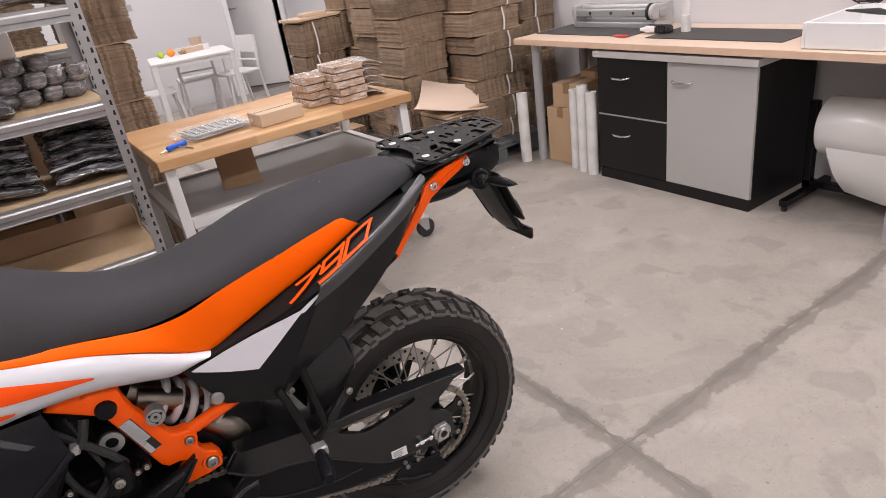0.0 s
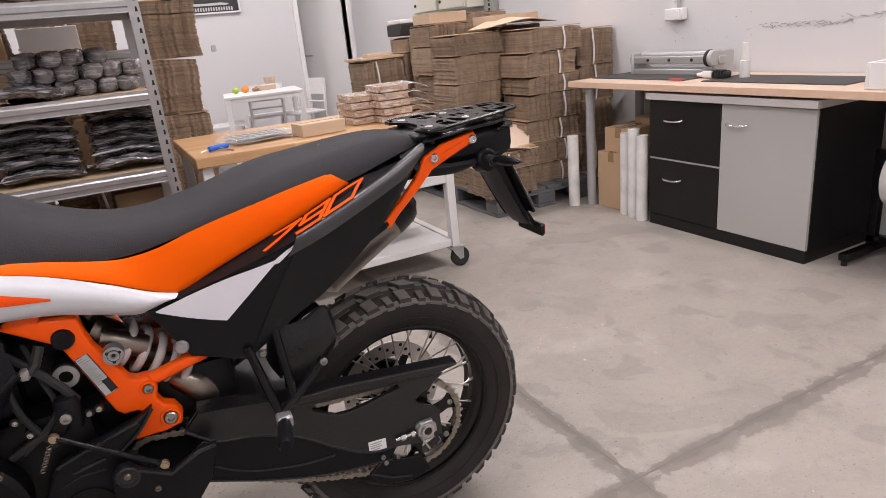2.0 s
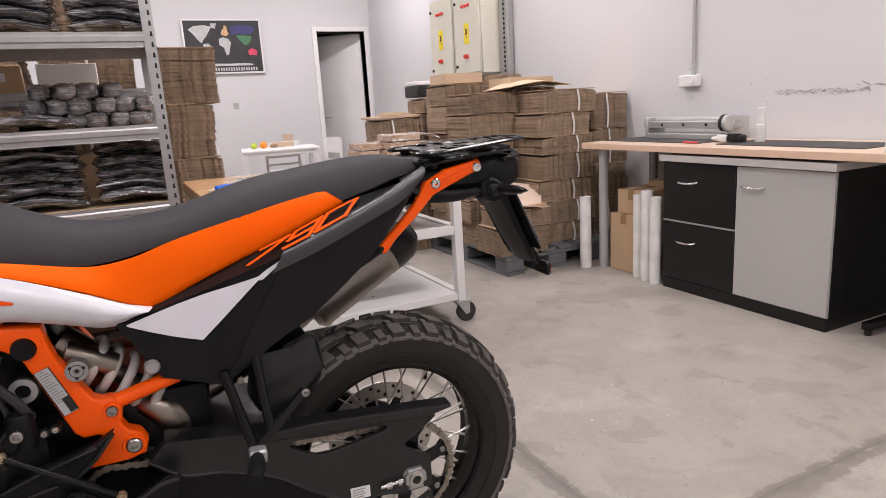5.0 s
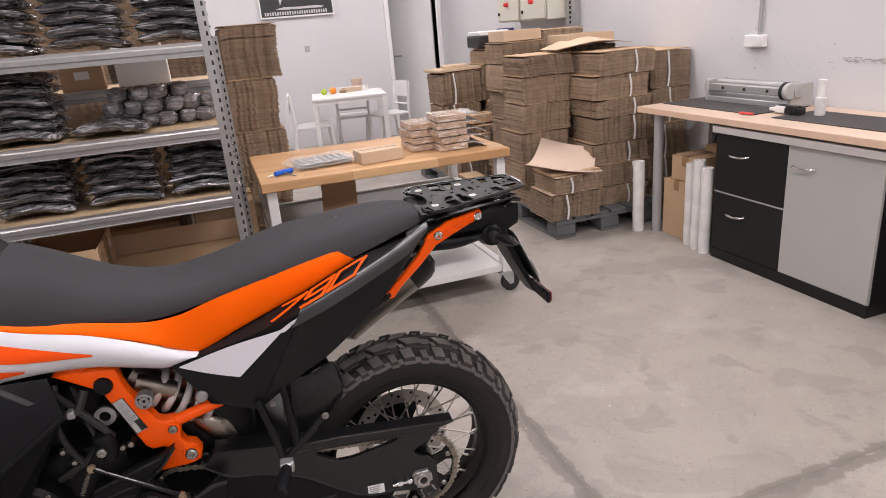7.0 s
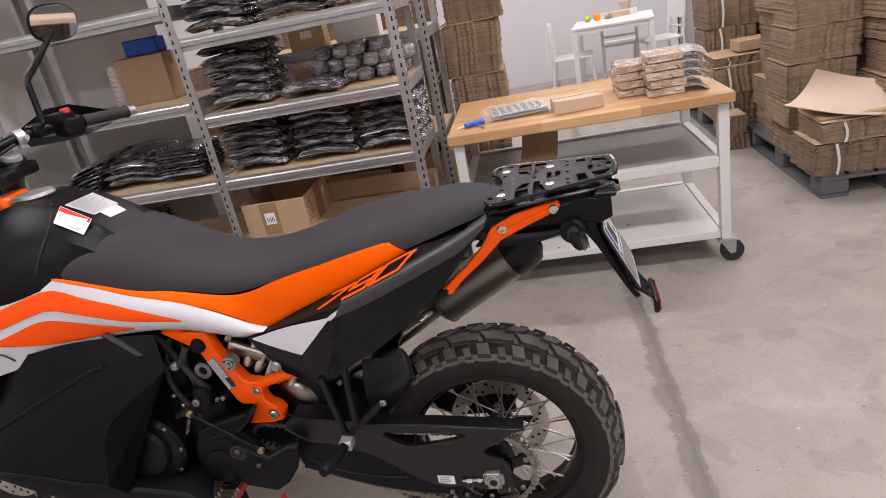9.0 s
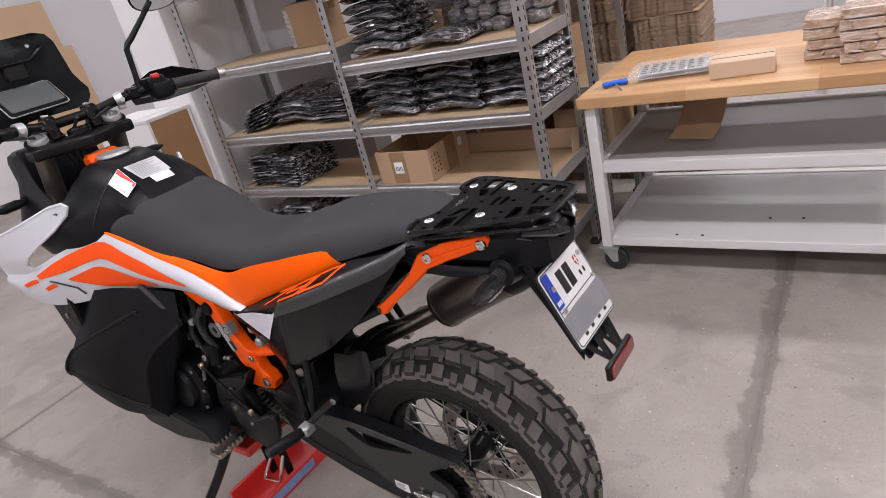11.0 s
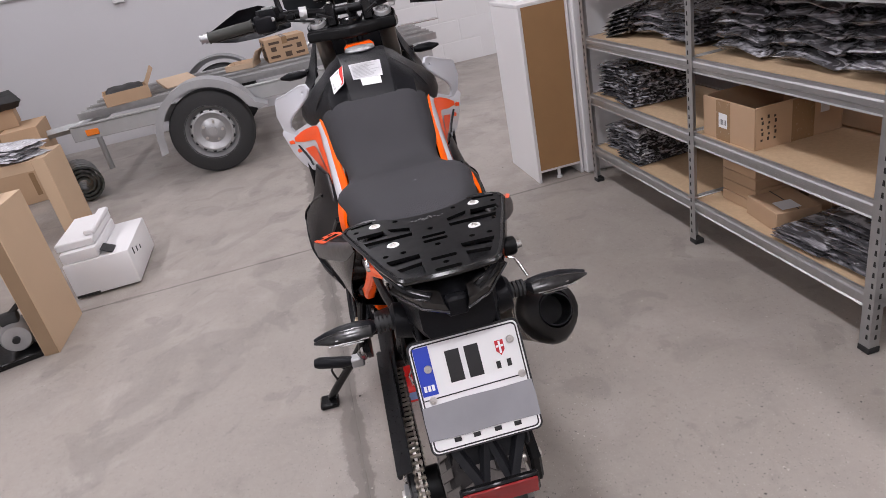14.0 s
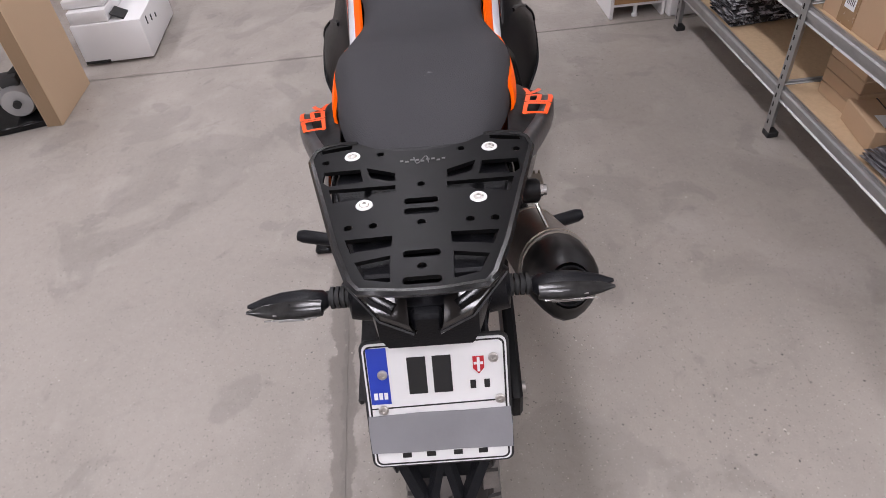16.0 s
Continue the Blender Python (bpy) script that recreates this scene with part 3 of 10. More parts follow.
sock = thing("wall_socket", "white surface socket with a grey conduit above", "socket")
part("casing", box(bm_new(), X1 - 0.05, 2.87, 1.105, X1, 3.01, 1.175, 0.006), WHITE, sock)
part("outlet", lathe(bm_new(), [(0.022, 0.0), (0.022, 0.004), (0.018, 0.004), (0.018, 0.001)], 20, "X", (X1 - 0.054, 2.91, 1.14)), WHITE, sock)
part("conduit", cyl(bm_new(), (X1 - 0.015, 2.925, 1.175), (X1 - 0.015, 2.925, CEILING), 0.010), GALV_D, sock, "grey conduit")
post = thing("wall_rail", "perforated galvanised rail standing against the wall", "metal rail")
part("rail", box(bm_new(), X1 - 0.07, 4.93, 0.0, X1 - 0.01, 5.07, 2.6, 0.003), GALV, post)
for k in range(30):
    part("slot", box(bm_new(), X1 - 0.0725, 4.975, 1.3 + k * 0.04, X1 - 0.0695, 5.0, 1.325 + k * 0.04), HOLE, post, smooth=0)


def enclosure(y):
    e = thing("electrical_cabinet", "beige steel electrical cabinet with a yellow warning sign", "electrical cabinet", pose(3.4, y, 1.35), "electrical cabinets")
    part("body", box(bm_new(), -0.23, 0.0, 0.0, 0.0, 0.49, 0.74, 0.004), BEIGE, e)
    part("door", box(bm_new(), -0.25, 0.012, 0.012, -0.232, 0.478, 0.728, 0.005), BEIGE, e)
    part("sign", box(bm_new(), -0.2525, 0.20, 0.27, -0.2505, 0.29, 0.45), YELLOW, e, "yellow warning sign")
    bolt = [(0.235, 0.40), (0.265, 0.41), (0.252, 0.37), (0.27, 0.37), (0.232, 0.31), (0.245, 0.355), (0.226, 0.355)]
    part("symbol", prism(bm_new(), bolt, lambda a, b, d: Vector((-0.2527 - d, a, b)), 0.0, 0.0008), INK, e, smooth=0)
    for k in range(3):
        part("button", cyl(bm_new(), (-0.25, 0.19 + k * 0.055, 0.60), (-0.265, 0.19 + k * 0.055, 0.60), 0.016, 0.013, 12), RED, e, "red indicator")
    part("switch", cyl(bm_new(), (-0.25, 0.245, 0.16), (-0.285, 0.245, 0.16), 0.022, 0.018, 12), RED, e, "red rotary switch")
    for z in (0.08, 0.64):
        part("lock", cyl(bm_new(), (-0.25, 0.44, z), (-0.262, 0.44, z), 0.014, seg=10), INK, e)


enclosure(5.62)
enclosure(5.10)

# wall map
world_map = thing("wall_map", "framed dark world map with grey and coloured countries", "map", pose(1.03, Y1 - 0.02, 1.62))
part("backing", box(bm_new(), 0.02, -0.004, 0.02, 0.90, 0.008, 0.62), mat("map_sea", (0.03, 0.03, 0.032), 0.5, var=0.5, scale=9), world_map)
for a, b, c, d in ((0, 0.92, 0, 0.02), (0, 0.92, 0.62, 0.64), (0, 0.02, 0.02, 0.62), (0.90, 0.92, 0.02, 0.62)):
    part("frame", box(bm_new(), a, -0.018, c, b, 0.008, d, 0.003), WHITE, world_map)
LAND = mat("map_land", (0.50, 0.50, 0.50), 0.5, var=0.35, scale=40)
LANDS = [
    ([(.07, .52), (.14, .56), (.26, .57), (.34, .55), (.30, .49), (.27, .44), (.23, .40), (.21, .36), (.17, .40), (.12, .47)], LAND),
    ([(.33, .59), (.40, .59), (.38, .53), (.34, .54)], LAND),
    ([(.22, .35), (.28, .36), (.33, .31), (.31, .25), (.28, .19), (.26, .15), (.25, .22), (.23, .29)], LAND),
    ([(.41, .41), (.46, .43), (.52, .41), (.55, .36), (.53, .31), (.51, .23), (.48, .22), (.46, .31), (.41, .34)], LAND),
    ([(.44, .46), (.45, .50), (.475, .53), (.49, .57), (.515, .55), (.52, .50), (.535, .47), (.50, .44)], mat("map_warm", (0.62, 0.38, 0.20), 0.5, var=0.4, scale=60)),
    ([(.56, .45), (.56, .55), (.66, .57), (.80, .56), (.86, .52), (.80, .47), (.72, .46), (.62, .47)], mat("map_violet", (0.045, 0.04, 0.15), 0.5, var=0.3, scale=30)),
    ([(.62, .45), (.72, .45), (.80, .44), (.78, .37), (.72, .33), (.68, .37), (.65, .40)], mat("map_green", (0.06, 0.19, 0.09), 0.5, var=0.3, scale=30)),
    ([(.74, .27), (.79, .30), (.85, .27), (.84, .21), (.79, .22), (.75, .22)], mat("map_pink", (0.62, 0.06, 0.12), 0.5, var=0.2, scale=30)),
    ([(.20, .105), (.30, .125), (.50, .12), (.70, .125), (.80, .11), (.76, .095), (.30, .095)], LAND),
]
for poly, m_ in LANDS:
    part("country", prism(bm_new(), poly, lambda a, b, d: Vector((a, -0.006 - d, b)), 0.0, 0.001), m_, world_map, smooth=0)
for k in range(26):
    part("caption_bar", box(bm_new(), 0.06 + k * 0.03, -0.0075, 0.035, 0.078 + k * 0.03, -0.0055, 0.075), LAND, world_map, smooth=0)
part("plate", box(bm_new(), 1.52, Y1 - 0.008, 1.20, 1.58, Y1, 1.27, 0.003), GALV_D, thing("switch_plate", "small grey switch plate on the wall", "switch"))

# ---- workbench along the east wall ----
bench = thing("workbench", "long beech workbench on grey round legs", "workbench")
part("worktop", box(bm_new(), 2.80, 0.35, 0.762, 3.39, 3.275, 0.798, 0.003), BEECH_TOP, bench)
part("front_edge", box(bm_new(), 2.797, 0.352, 0.764, 2.7999, 3.273, 0.796), BEECH, bench, "pinkish beech edging", smooth=0)
part("end_edge", box(bm_new(), 2.801, 3.2752, 0.764, 3.389, 3.278, 0.796), BEECH, bench, smooth=0)
LEG = mat("grey_enamel", (0.40, 0.40, 0.41), 0.42, 0.2, var=0.08, scale=12)
for x, y in ((2.87, 3.15), (3.30, 3.16), (2.86, 1.02), (3.3, 1.02)):
    part("leg", cyl(bm_new(), (x, y, 0.0), (x, y, 0.765), 0.029, seg=20), LEG, bench)
for y0, y1, x0, x1 in ((2.49, 3.24, 2.965, 3.33), (1.60, 2.36, 2.945, 3.24)):
    tagged(put("cutting_mat", box(bm_new(), x0, y0, 0.798, x1, y1, 0.803, 0.001), MATBLACK), "thin black cutting mat on the bench", "mat", "cutting mats")

cab = thing("base_cabinet", "office cabinet with two black drawers and a grey door", "cabinet")
CX, CYA, CYM, CYB = 2.825, 1.635, 2.125, 2.60
part("body", box(bm_new(), CX + 0.018, CYA, 0.06, 3.34, CYB, 0.715, 0.002), PANEL_BLACK, cab)
part("plinth", box(bm_new(), CX + 0.004, CYA + 0.004, 0.0, 3.33, CYB - 0.004, 0.0598), PANEL_BLACK, cab, smooth=0)
part("top_board", box(bm_new(), 2.803, CYA - 0.012, 0.7152, 3.34, CYB + 0.012, 0.750, 0.002), TOP_GREY, cab, "pale grey top board")
for z0, z1 in ((0.395, 0.710), (0.064, 0.385)):
    d = part("drawer", box(bm_new(), CX, CYM + 0.003, z0, CX + 0.0175, CYB - 0.001, z1, 0.002), PANEL_BLACK, cab)
    part("handle", tube(bm_new(), curve([(CX, 2.37, z1 - 0.10), (CX - 0.022, 2.385, z1 - 0.103), (CX - 0.026, 2.43, z1 - 0.106), (CX - 0.022, 2.475, z1 - 0.103), (CX, 2.49, z1 - 0.10)], 13), 0.006, 8), CHROME, d, "chrome bow handle")
part("seam", box(bm_new(), CX + 0.004, CYM + 0.004, 0.3855, CX + 0.017, CYB - 0.002, 0.3945), PANEL_GREY, cab, smooth=0)
d = part("door", box(bm_new(), CX, CYA + 0.001, 0.064, CX + 0.0175, CYM - 0.001, 0.710, 0.002), PANEL_GREY, cab, "plain grey laminate door")
part("handle", tube(bm_new(), curve([(CX, 1.97, 0.618), (CX - 0.022, 1.985, 0.616), (CX - 0.026, 2.03, 0.614), (CX - 0.022, 2.075, 0.616), (CX, 2.09, 0.618)], 13), 0.006, 8), CHROME, d, "chrome bow handle")

lam = thing("roll_laminator", "grey roller laminating machine with a white hand wheel", "laminator")
part("bed", box(bm_new(), 3.20, 2.50, 0.800, 3.36, 3.12, 0.832, 0.004), GALV_D, lam)
part("roller_bar", box(bm_new(), 3.21, 2.47, 0.862, 3.27, 3.16, 0.905, 0.004), GALV_D, lam)
part("roller", cyl(bm_new(), (3.275, 2.52, 0.905), (3.275, 3.10, 0.905), 0.028, seg=20), ALU, lam)
for y in (2.49, 3.12):
    part("end_plate", box(bm_new(), 3.20, y, 0.80, 3.36, y + 0.022, 0.93, 0.006), PANEL_GREY, lam)
part("hand_wheel", lathe(bm_new(), [(0.012, -0.022), (0.040, -0.022), (0.045, -0.016), (0.045, 0.0), (0.040, 0.006), (0.012, 0.006)], 28, "Y", (3.19, 2.50, 0.895)), PANEL_GREY, lam, "pale grey hand wheel")
part("wheel_hub", lathe(bm_new(), [(0.010, 0.0065), (0.047, 0.0065), (0.047, 0.022), (0.010, 0.022)], 28, "Y", (3.19, 2.50, 0.895)), RUBBER_B, lam, "dark ring behind the wheel")
for k in range(3):
    part("screw", cyl(bm_new(), (3.206, 2.66 + k * 0.17, 0.884), (3.21, 2.66 + k * 0.17, 0.884), 0.009, seg=10), INK, lam)
gun = thing("tape_dispenser", "small white and black tape dispenser", "tape dispenser")
part("body", box(bm_new(), 3.05, 2.385, 0.806, 3.105, 2.450, 0.842, 0.008, 2), WHITE, gun)
part("nozzle", cyl(bm_new(), (3.075, 2.450, 0.820), (3.075, 2.495, 0.818), 0.014, 0.009, 14), WHITE, gun)
part("grip", box(bm_new(), 3.048, 2.300, 0.803, 3.108, 2.384, 0.838, 0.007, 2), INK, gun, "black ribbed grip")
for k in range(4):
    part("grip_rib", box(bm_new(), 3.046, 2.312 + k * 0.018, 0.806, 3.110, 2.318 + k * 0.018, 0.840, 0.001), BLACK_S, gun, smooth=0)
part("latch", box(bm_new(), 3.06, 2.32, 0.839, 3.095, 2.44, 0.846, 0.002), INK, gun)
tagged(put("foil_roll", lathe(bm_new(), [(0.002, 0), (0.024, 0), (0.025, 0.004), (0.025, 0.09), (0.0195, 0.093), (0.0195, 0.178), (0.012, 0.18)], 20, "Z", (3.13, 2.24, 0.798)), TUBE_W), "upright white roll of film on the bench", "roll")
tagged(put("knife", box(bm_new(), 2.93, 2.48, 0.803, 2.955, 2.57, 0.812, 0.003), RED), "small red cutter on the bench edge", "cutter")
tray = thing("white_tray", "shallow white tray with tools lying in it", "tray")
for a in ((2.835, 1.05, 3.31, 1.065), (2.835, 1.445, 3.31, 1.46), (2.835, 1.065, 2.85, 1.445), (3.295, 1.065, 3.31, 1.445)):
    part("side", box(bm_new(), a[0], a[1], 0.80, a[2], a[3], 0.905, 0.002), WHITE, tray)
part("bottom", box(bm_new(), 2.85, 1.065, 0.80, 3.295, 1.445, 0.81), WHITE, tray, smooth=0)
tagged(put("pliers", tube(bm_new(), [(2.95, 1.10, 0.91), (3.0, 1.2, 0.915), (3.06, 1.27, 0.912), (3.1, 1.42, 0.91)], [0.006, 0.008, 0.014, 0.004], 8), INK), "black pliers across the white tray", "pliers")
cabl = bm_new()
rnd = random.Random(9)
for k in range(6):
    y = 1.42 + k * 0.022
    tube(cabl, curve([(X1 - 0.01, y, 1.20), (X1 - 0.05, y - 0.05, 1.00 + 0.015 * k), (X1 - 0.07, y - 0.06 - 0.02 * k, 0.93), (X1 - 0.04, y + 0.03, 0.885 + 0.01 * k), (X1 - 0.05, y + 0.07, 0.905 + 0.012 * k)], 14), 0.0032, 6)
tagged(put("cable_bundle", cabl, INK), "loose black cables hanging on the wall", "cables")

# rolls, boxes and the film stand under the bench
for x, y, h, r in ((2.775, 3.215, 0.462, 0.036), (2.865, 2.83, 0.50, 0.034), (2.845, 2.745, 0.535, 0.034), (2.835, 2.665, 0.505, 0.033)):
    bm = bm_new()
    lathe(bm, [(0.018, 0), (r, 0), (r, h), (0.018, h), (0.016, h - 0.03)], 24)
    ob = tagged(put("film_tube", bm, TUBE_W), "upright white roll wrapped in plastic", "roll", "white rolls")
    ob.matrix_basis = pose(x, y, 0, 0, 0, 0)


def carton(x, y, z, w, d, h, rz=0, label="closed brown cardboard box", material=None, open_top=False, name="cardboard_box", tape=True, flaps=True):
    c = thing(name, label, "box", pose(x, y, z, 0, 0, rz))
    t = 0.006
    mt = material or CARD
    if not open_top:
        part("body", box(bm_new(), -w / 2, -d / 2, 0, w / 2, d / 2, h, 0.003), mt, c)
        part("flap_seam", box(bm_new(), -w / 2 + 0.004, -0.002, h, w / 2 - 0.004, 0.002, h + 0.001), INK, c, smooth=0)
        if tape:
            part("tape", box(bm_new(), -w / 2 - 0.0012, -0.025, h - 0.06, w / 2 + 0.0012, 0.025, h + 0.0022), TAPE, c, "brown packing tape", smooth=0)
    else:
        for a in ((-w / 2, -d / 2, w / 2, -d / 2 + t), (-w / 2, d / 2 - t, w / 2, d / 2), (-w / 2, -d / 2 + t, -w / 2 + t, d / 2 - t), (w / 2 - t, -d / 2 + t, w / 2, d / 2 - t)):
            part("side", box(bm_new(), a[0], a[1], 0, a[2], a[3], h, 0.0015), mt, c)
        part("bottom", box(bm_new(), -w / 2 + t, -d / 2 + t, 0, w / 2 - t, d / 2 - t, t), mt, c, smooth=0)
        if flaps:
            f = part("flap", box(bm_new(), -w / 2, 0, 0, w / 2, d * 0.4, t), mt, c)
            f.matrix_basis = pose(0, d / 2, h, 55)
    return c


carton(3.03, 2.98, 0.0, 0.30, 0.24, 0.36)
carton(3.05, 2.96, 0.361, 0.28, 0.22, 0.15, 6)
carton(3.22, 2.86, 0.0, 0.22, 0.3, 0.55)
stand = thing("film_stand", "black stand holding a big roll of wrapping film", "film stand")
for y in (1.52, 0.72):
    part("upright", box(bm_new(), 3.12, y - 0.02, 0.06, 3.16, y + 0.02, 0.50, 0.004), BLACK_S, stand)
    part("foot", box(bm_new(), 2.92, y - 0.02, 0.025, 3.34, y + 0.02, 0.06, 0.004), BLACK_S, stand)
    for x in (2.94, 3.32):
        part("glide", cyl(bm_new(), (x, y, 0.0), (x, y, 0.027), 0.014, seg=10), INK, stand)
part("rail", box(bm_new(), 3.12, 0.70, 0.07, 3.16, 1.54, 0.105, 0.004), BLACK_S, stand)
roll = part("film_roll", lathe(bm_new(), [(0.03, 0), (0.135, 0), (0.14, 0.01), (0.14, 0.66), (0.135, 0.67), (0.03, 0.67)], 40, "Y", (3.14, 0.78, 0.39)), FILM, stand, "thick roll of cloudy white film")
part("loose_film", sheet(bm_new(), [(3.02, 0.85, 0.33), (3.02, 1.10, 0.33), (3.02, 1.40, 0.33)], [(3.06, 0.9, 0.06), (3.05, 1.1, 0.08), (3.08, 1.32, 0.10)], 12, 8, (-0.03, 0, 0), 0.002), FILM, stand)

# ---- shelving ----
LEVELS = (0.205, 0.495, 0.79, 1.075, 1.395, 1.72)


def rack(x0, x1, y0, y1, levels, height, label, shared=False):
    r = thing("shelf_unit", label, "shelf unit", None, "shelf units")
    holes = None
    for x, sx in ((x0, 1),) if shared else ((x0, 1), (x1, -1)):
        for y, sy in ((y0, 1), (y1, -1)):
            bm = bm_new()
            box(bm, min(x, x + sx * 0.038), min(y, y + sy * 0.002), 0.004, max(x, x + sx * 0.038), max(y, y + sy * 0.002), height)
            box(bm, min(x, x + sx * 0.002), min(y + sy * 0.0021, y + sy * 0.036), 0.004, max(x, x + sx * 0.002), max(y + sy * 0.0021, y + sy * 0.036), height)
            up = part("upright", bm, GALV, r, smooth=0)
            part("foot_cap", box(bm_new(), min(x - 0.002 * sx, x + sx * 0.041), min(y - 0.002 * sy, y + sy * 0.04), 0, max(x - 0.002 * sx, x + sx * 0.041), max(y - 0.002 * sy, y + sy * 0.04), 0.022, 0.002), RUBBER_B, up)
            bm = bm_new()
            z = 0.05
            while z < height - 0.03:
                if sy > 0:
                    prism(bm, [(x + sx * 0.012 - 0.0045, z), (x + sx * 0.012 + 0.0045, z), (x + sx * 0.012 + 0.003, z + 0.017), (x + sx * 0.012 - 0.003, z + 0.017)], lambda a, b, d, y=y: Vector((a, y - d, b)), 0.0, 0.0006)
                prism(bm, [(y + sy * 0.02 - 0.0045, z), (y + sy * 0.02 + 0.0045, z), (y + sy * 0.02 + 0.003, z + 0.017), (y + sy * 0.02 - 0.003, z + 0.017)], lambda a, b, d, x=x, sx=sx: Vector((x - sx * d, a, b)), 0.0, 0.0006)
                z += 0.036
            part("slot_strip", bm, HOLE, up, "strip of dark key-hole slots", smooth=0)
    for z in levels:
        for y, sy in ((y0 + 0.002, 1), (y1 - 0.002, -1)):
            bm = bm_new()
            prof = [(0, -0.05), (0.006, -0.046), (0.006, -0.032), (0.0, -0.028), (0, -0.012), (0.004, -0.006), (0.004, 0.004), (0.014, 0.004), (0.014, -0.05)]
            prism(bm, prof, lambda a, b, d, y=y, sy=sy, z=z: Vector((d, y + sy * a, z + b)), x0 + 0.004, x1 - 0.004)
            part("beam", bm, GALV, r, smooth=15)
        for x, sx in ((x0 + 0.003, 1), (x1 - 0.003, -1)):
            part("side_beam", box(bm_new(), min(x, x + sx * 0.012), y0 + 0.018, z - 0.048, max(x, x + sx * 0.012), y1 - 0.018, z + 0.003, 0.002), GALV, r)
        part("board", box(bm_new(), x0 + 0.017, y0 + 0.017, z - 0.009, x1 - 0.017, y1 - 0.017, z, 0.001), CHIP, r, "pale chipboard shelf board")
    return r


RY0, RY1 = 2.545, 3.0
rack(-0.605, 0.335, RY0, RY1, LEVELS, 2.05, "galvanised bolted shelf unit full of bagged parts")
rack(-1.545, -0.606, RY0, RY1, (0.205, 0.495, 0.79, 1.145, 1.53, 1.80), 2.05, "galvanised bolted shelf unit, half empty, sharing a post with its neighbour", True)
rack(-0.56, 0.37, 3.12, 3.62, (0.36, 0.72, 1.23), 1.42, "galvanised shelf unit standing behind the first")


def bag_mesh(seed, w, d, t, droop, fold=1.0):
    """A flat part in a creased plastic bag: bent plate with loose wrinkled ends."""
    rnd = random.Random(seed)
    bm = bm_new()
    nx, ny = 20, 11
    ph = rnd.uniform(0, 6)

    def z(x, y):
        a = x / w + 0.5
        h = droop * (1.0 - max(0.0, a - 0.55) / 0.45) if a > 0.55 else droop * min(1.0, 0.55 + a)
        return h + fold * (0.004 * math.sin(31 * x + ph) * math.cos(17 * y + ph) + 0.003 * math.sin(57 * y + 2 * ph) + 0.003 * noise.noise(Vector((x * 28, y * 22, ph * 5))) + 0.002 * noise.noise(Vector((x * 80, y * 60, ph))))

    def thick(x, y):
        ex, ey = min(1, (0.5 - abs(x / w)) * 9), min(1, (0.5 - abs(y / d)) * 12)
        return 0.0012 + t * max(0.0, ex) ** 0.4 * max(0.0, ey) ** 0.4

    rows = []
    for s in (1, -1):
        g = []
        for j in range(ny + 1):
            row = []
            for i in range(nx + 1):
                x, y = (i / nx - 0.5) * w, (j / ny - 0.5) * d
                jx = rnd.uniform(-0.006, 0.006) if i in (0, nx) else 0
                row.append(bm.verts.new((x + jx, y, z(x, y) + s * thick(x, y) / 2)))
            g.append(row)
        rows.append(g)
    for s, g in zip((1, -1), rows):
        for j in range(ny):
            for i in range(nx):
                q = (g[j][i], g[j][i + 1], g[j + 1][i + 1], g[j + 1][i])
                bm.faces.new(q if s > 0 else q[::-1])
    a, b = rows
    edge = [(0, i) for i in range(nx + 1)] + [(j, nx) for j in range(1, ny + 1)] + [(ny, i) for i in range(nx - 1, -1, -1)] + [(j, 0) for j in range(ny - 1, 0, -1)]
    for (j0, i0), (j1, i1) in zip(edge, edge[1:] + edge[:1]):
        bm.faces.new((a[j0][i0], b[j0][i0], b[j1][i1], a[j1][i1]))
    return bm


BAGS = []
for k in range(4):
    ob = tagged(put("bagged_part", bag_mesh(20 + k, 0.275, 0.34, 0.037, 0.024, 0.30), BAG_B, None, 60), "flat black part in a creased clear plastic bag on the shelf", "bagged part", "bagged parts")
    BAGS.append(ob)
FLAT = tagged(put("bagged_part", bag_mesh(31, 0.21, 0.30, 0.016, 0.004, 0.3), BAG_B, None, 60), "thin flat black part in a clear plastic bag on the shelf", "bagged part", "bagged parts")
used = set()


def bag(ob, m):
    if ob.name in used:
        return copy_thing(ob, m)
    used.add(ob.name)
    ob.matrix_basis = m
    return ob


rnd = random.Random(12)


def pile(x, y, level, n, step=0.043, turn=0, flat=False, jitter=0.005):
    for k in range(n):
        ob = FLAT if flat else BAGS[rnd.randrange(4)]
        bag(ob, pose(x + rnd.uniform(-jitter, jitter), y + rnd.uniform(-0.012, 0.012), level + 0.018 + k * step, rnd.uniform(-0.7, 0.7) * (0.3 if flat else 1.0), 0, turn + rnd.uniform(-1.5, 1.5)))


for x, n in ((-0.435, 6), (-0.110, 6), (0.205, 5)):
    pile(x, 2.80, 0.79, n)
pile(-0.425, 2.80, 1.075, 6)
pile(-0.10, 2.76, 1.075, 1)
for x, n in ((-0.435, 6), (-0.110, 6), (0.200, 5)):
    pile(x, 2.80, 1.395, n)
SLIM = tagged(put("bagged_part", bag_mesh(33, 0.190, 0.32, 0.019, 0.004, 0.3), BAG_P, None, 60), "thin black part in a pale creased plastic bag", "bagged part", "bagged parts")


def slim_pile(x, y, level, n, step, fan=0.0, turn=0.0):
    """Slim bags with their folded ends to the aisle, fanned out towards the top."""
    for k in range(n):
        bag(SLIM, pose(x + fan * k + rnd.uniform(-0.005, 0.005), y + rnd.uniform(-0.008, 0.008), level + 0.010 + k * step, rnd.uniform(-0.5, 0.5), -fan * 900, turn + rnd.uniform(-1.6, 1.6)))


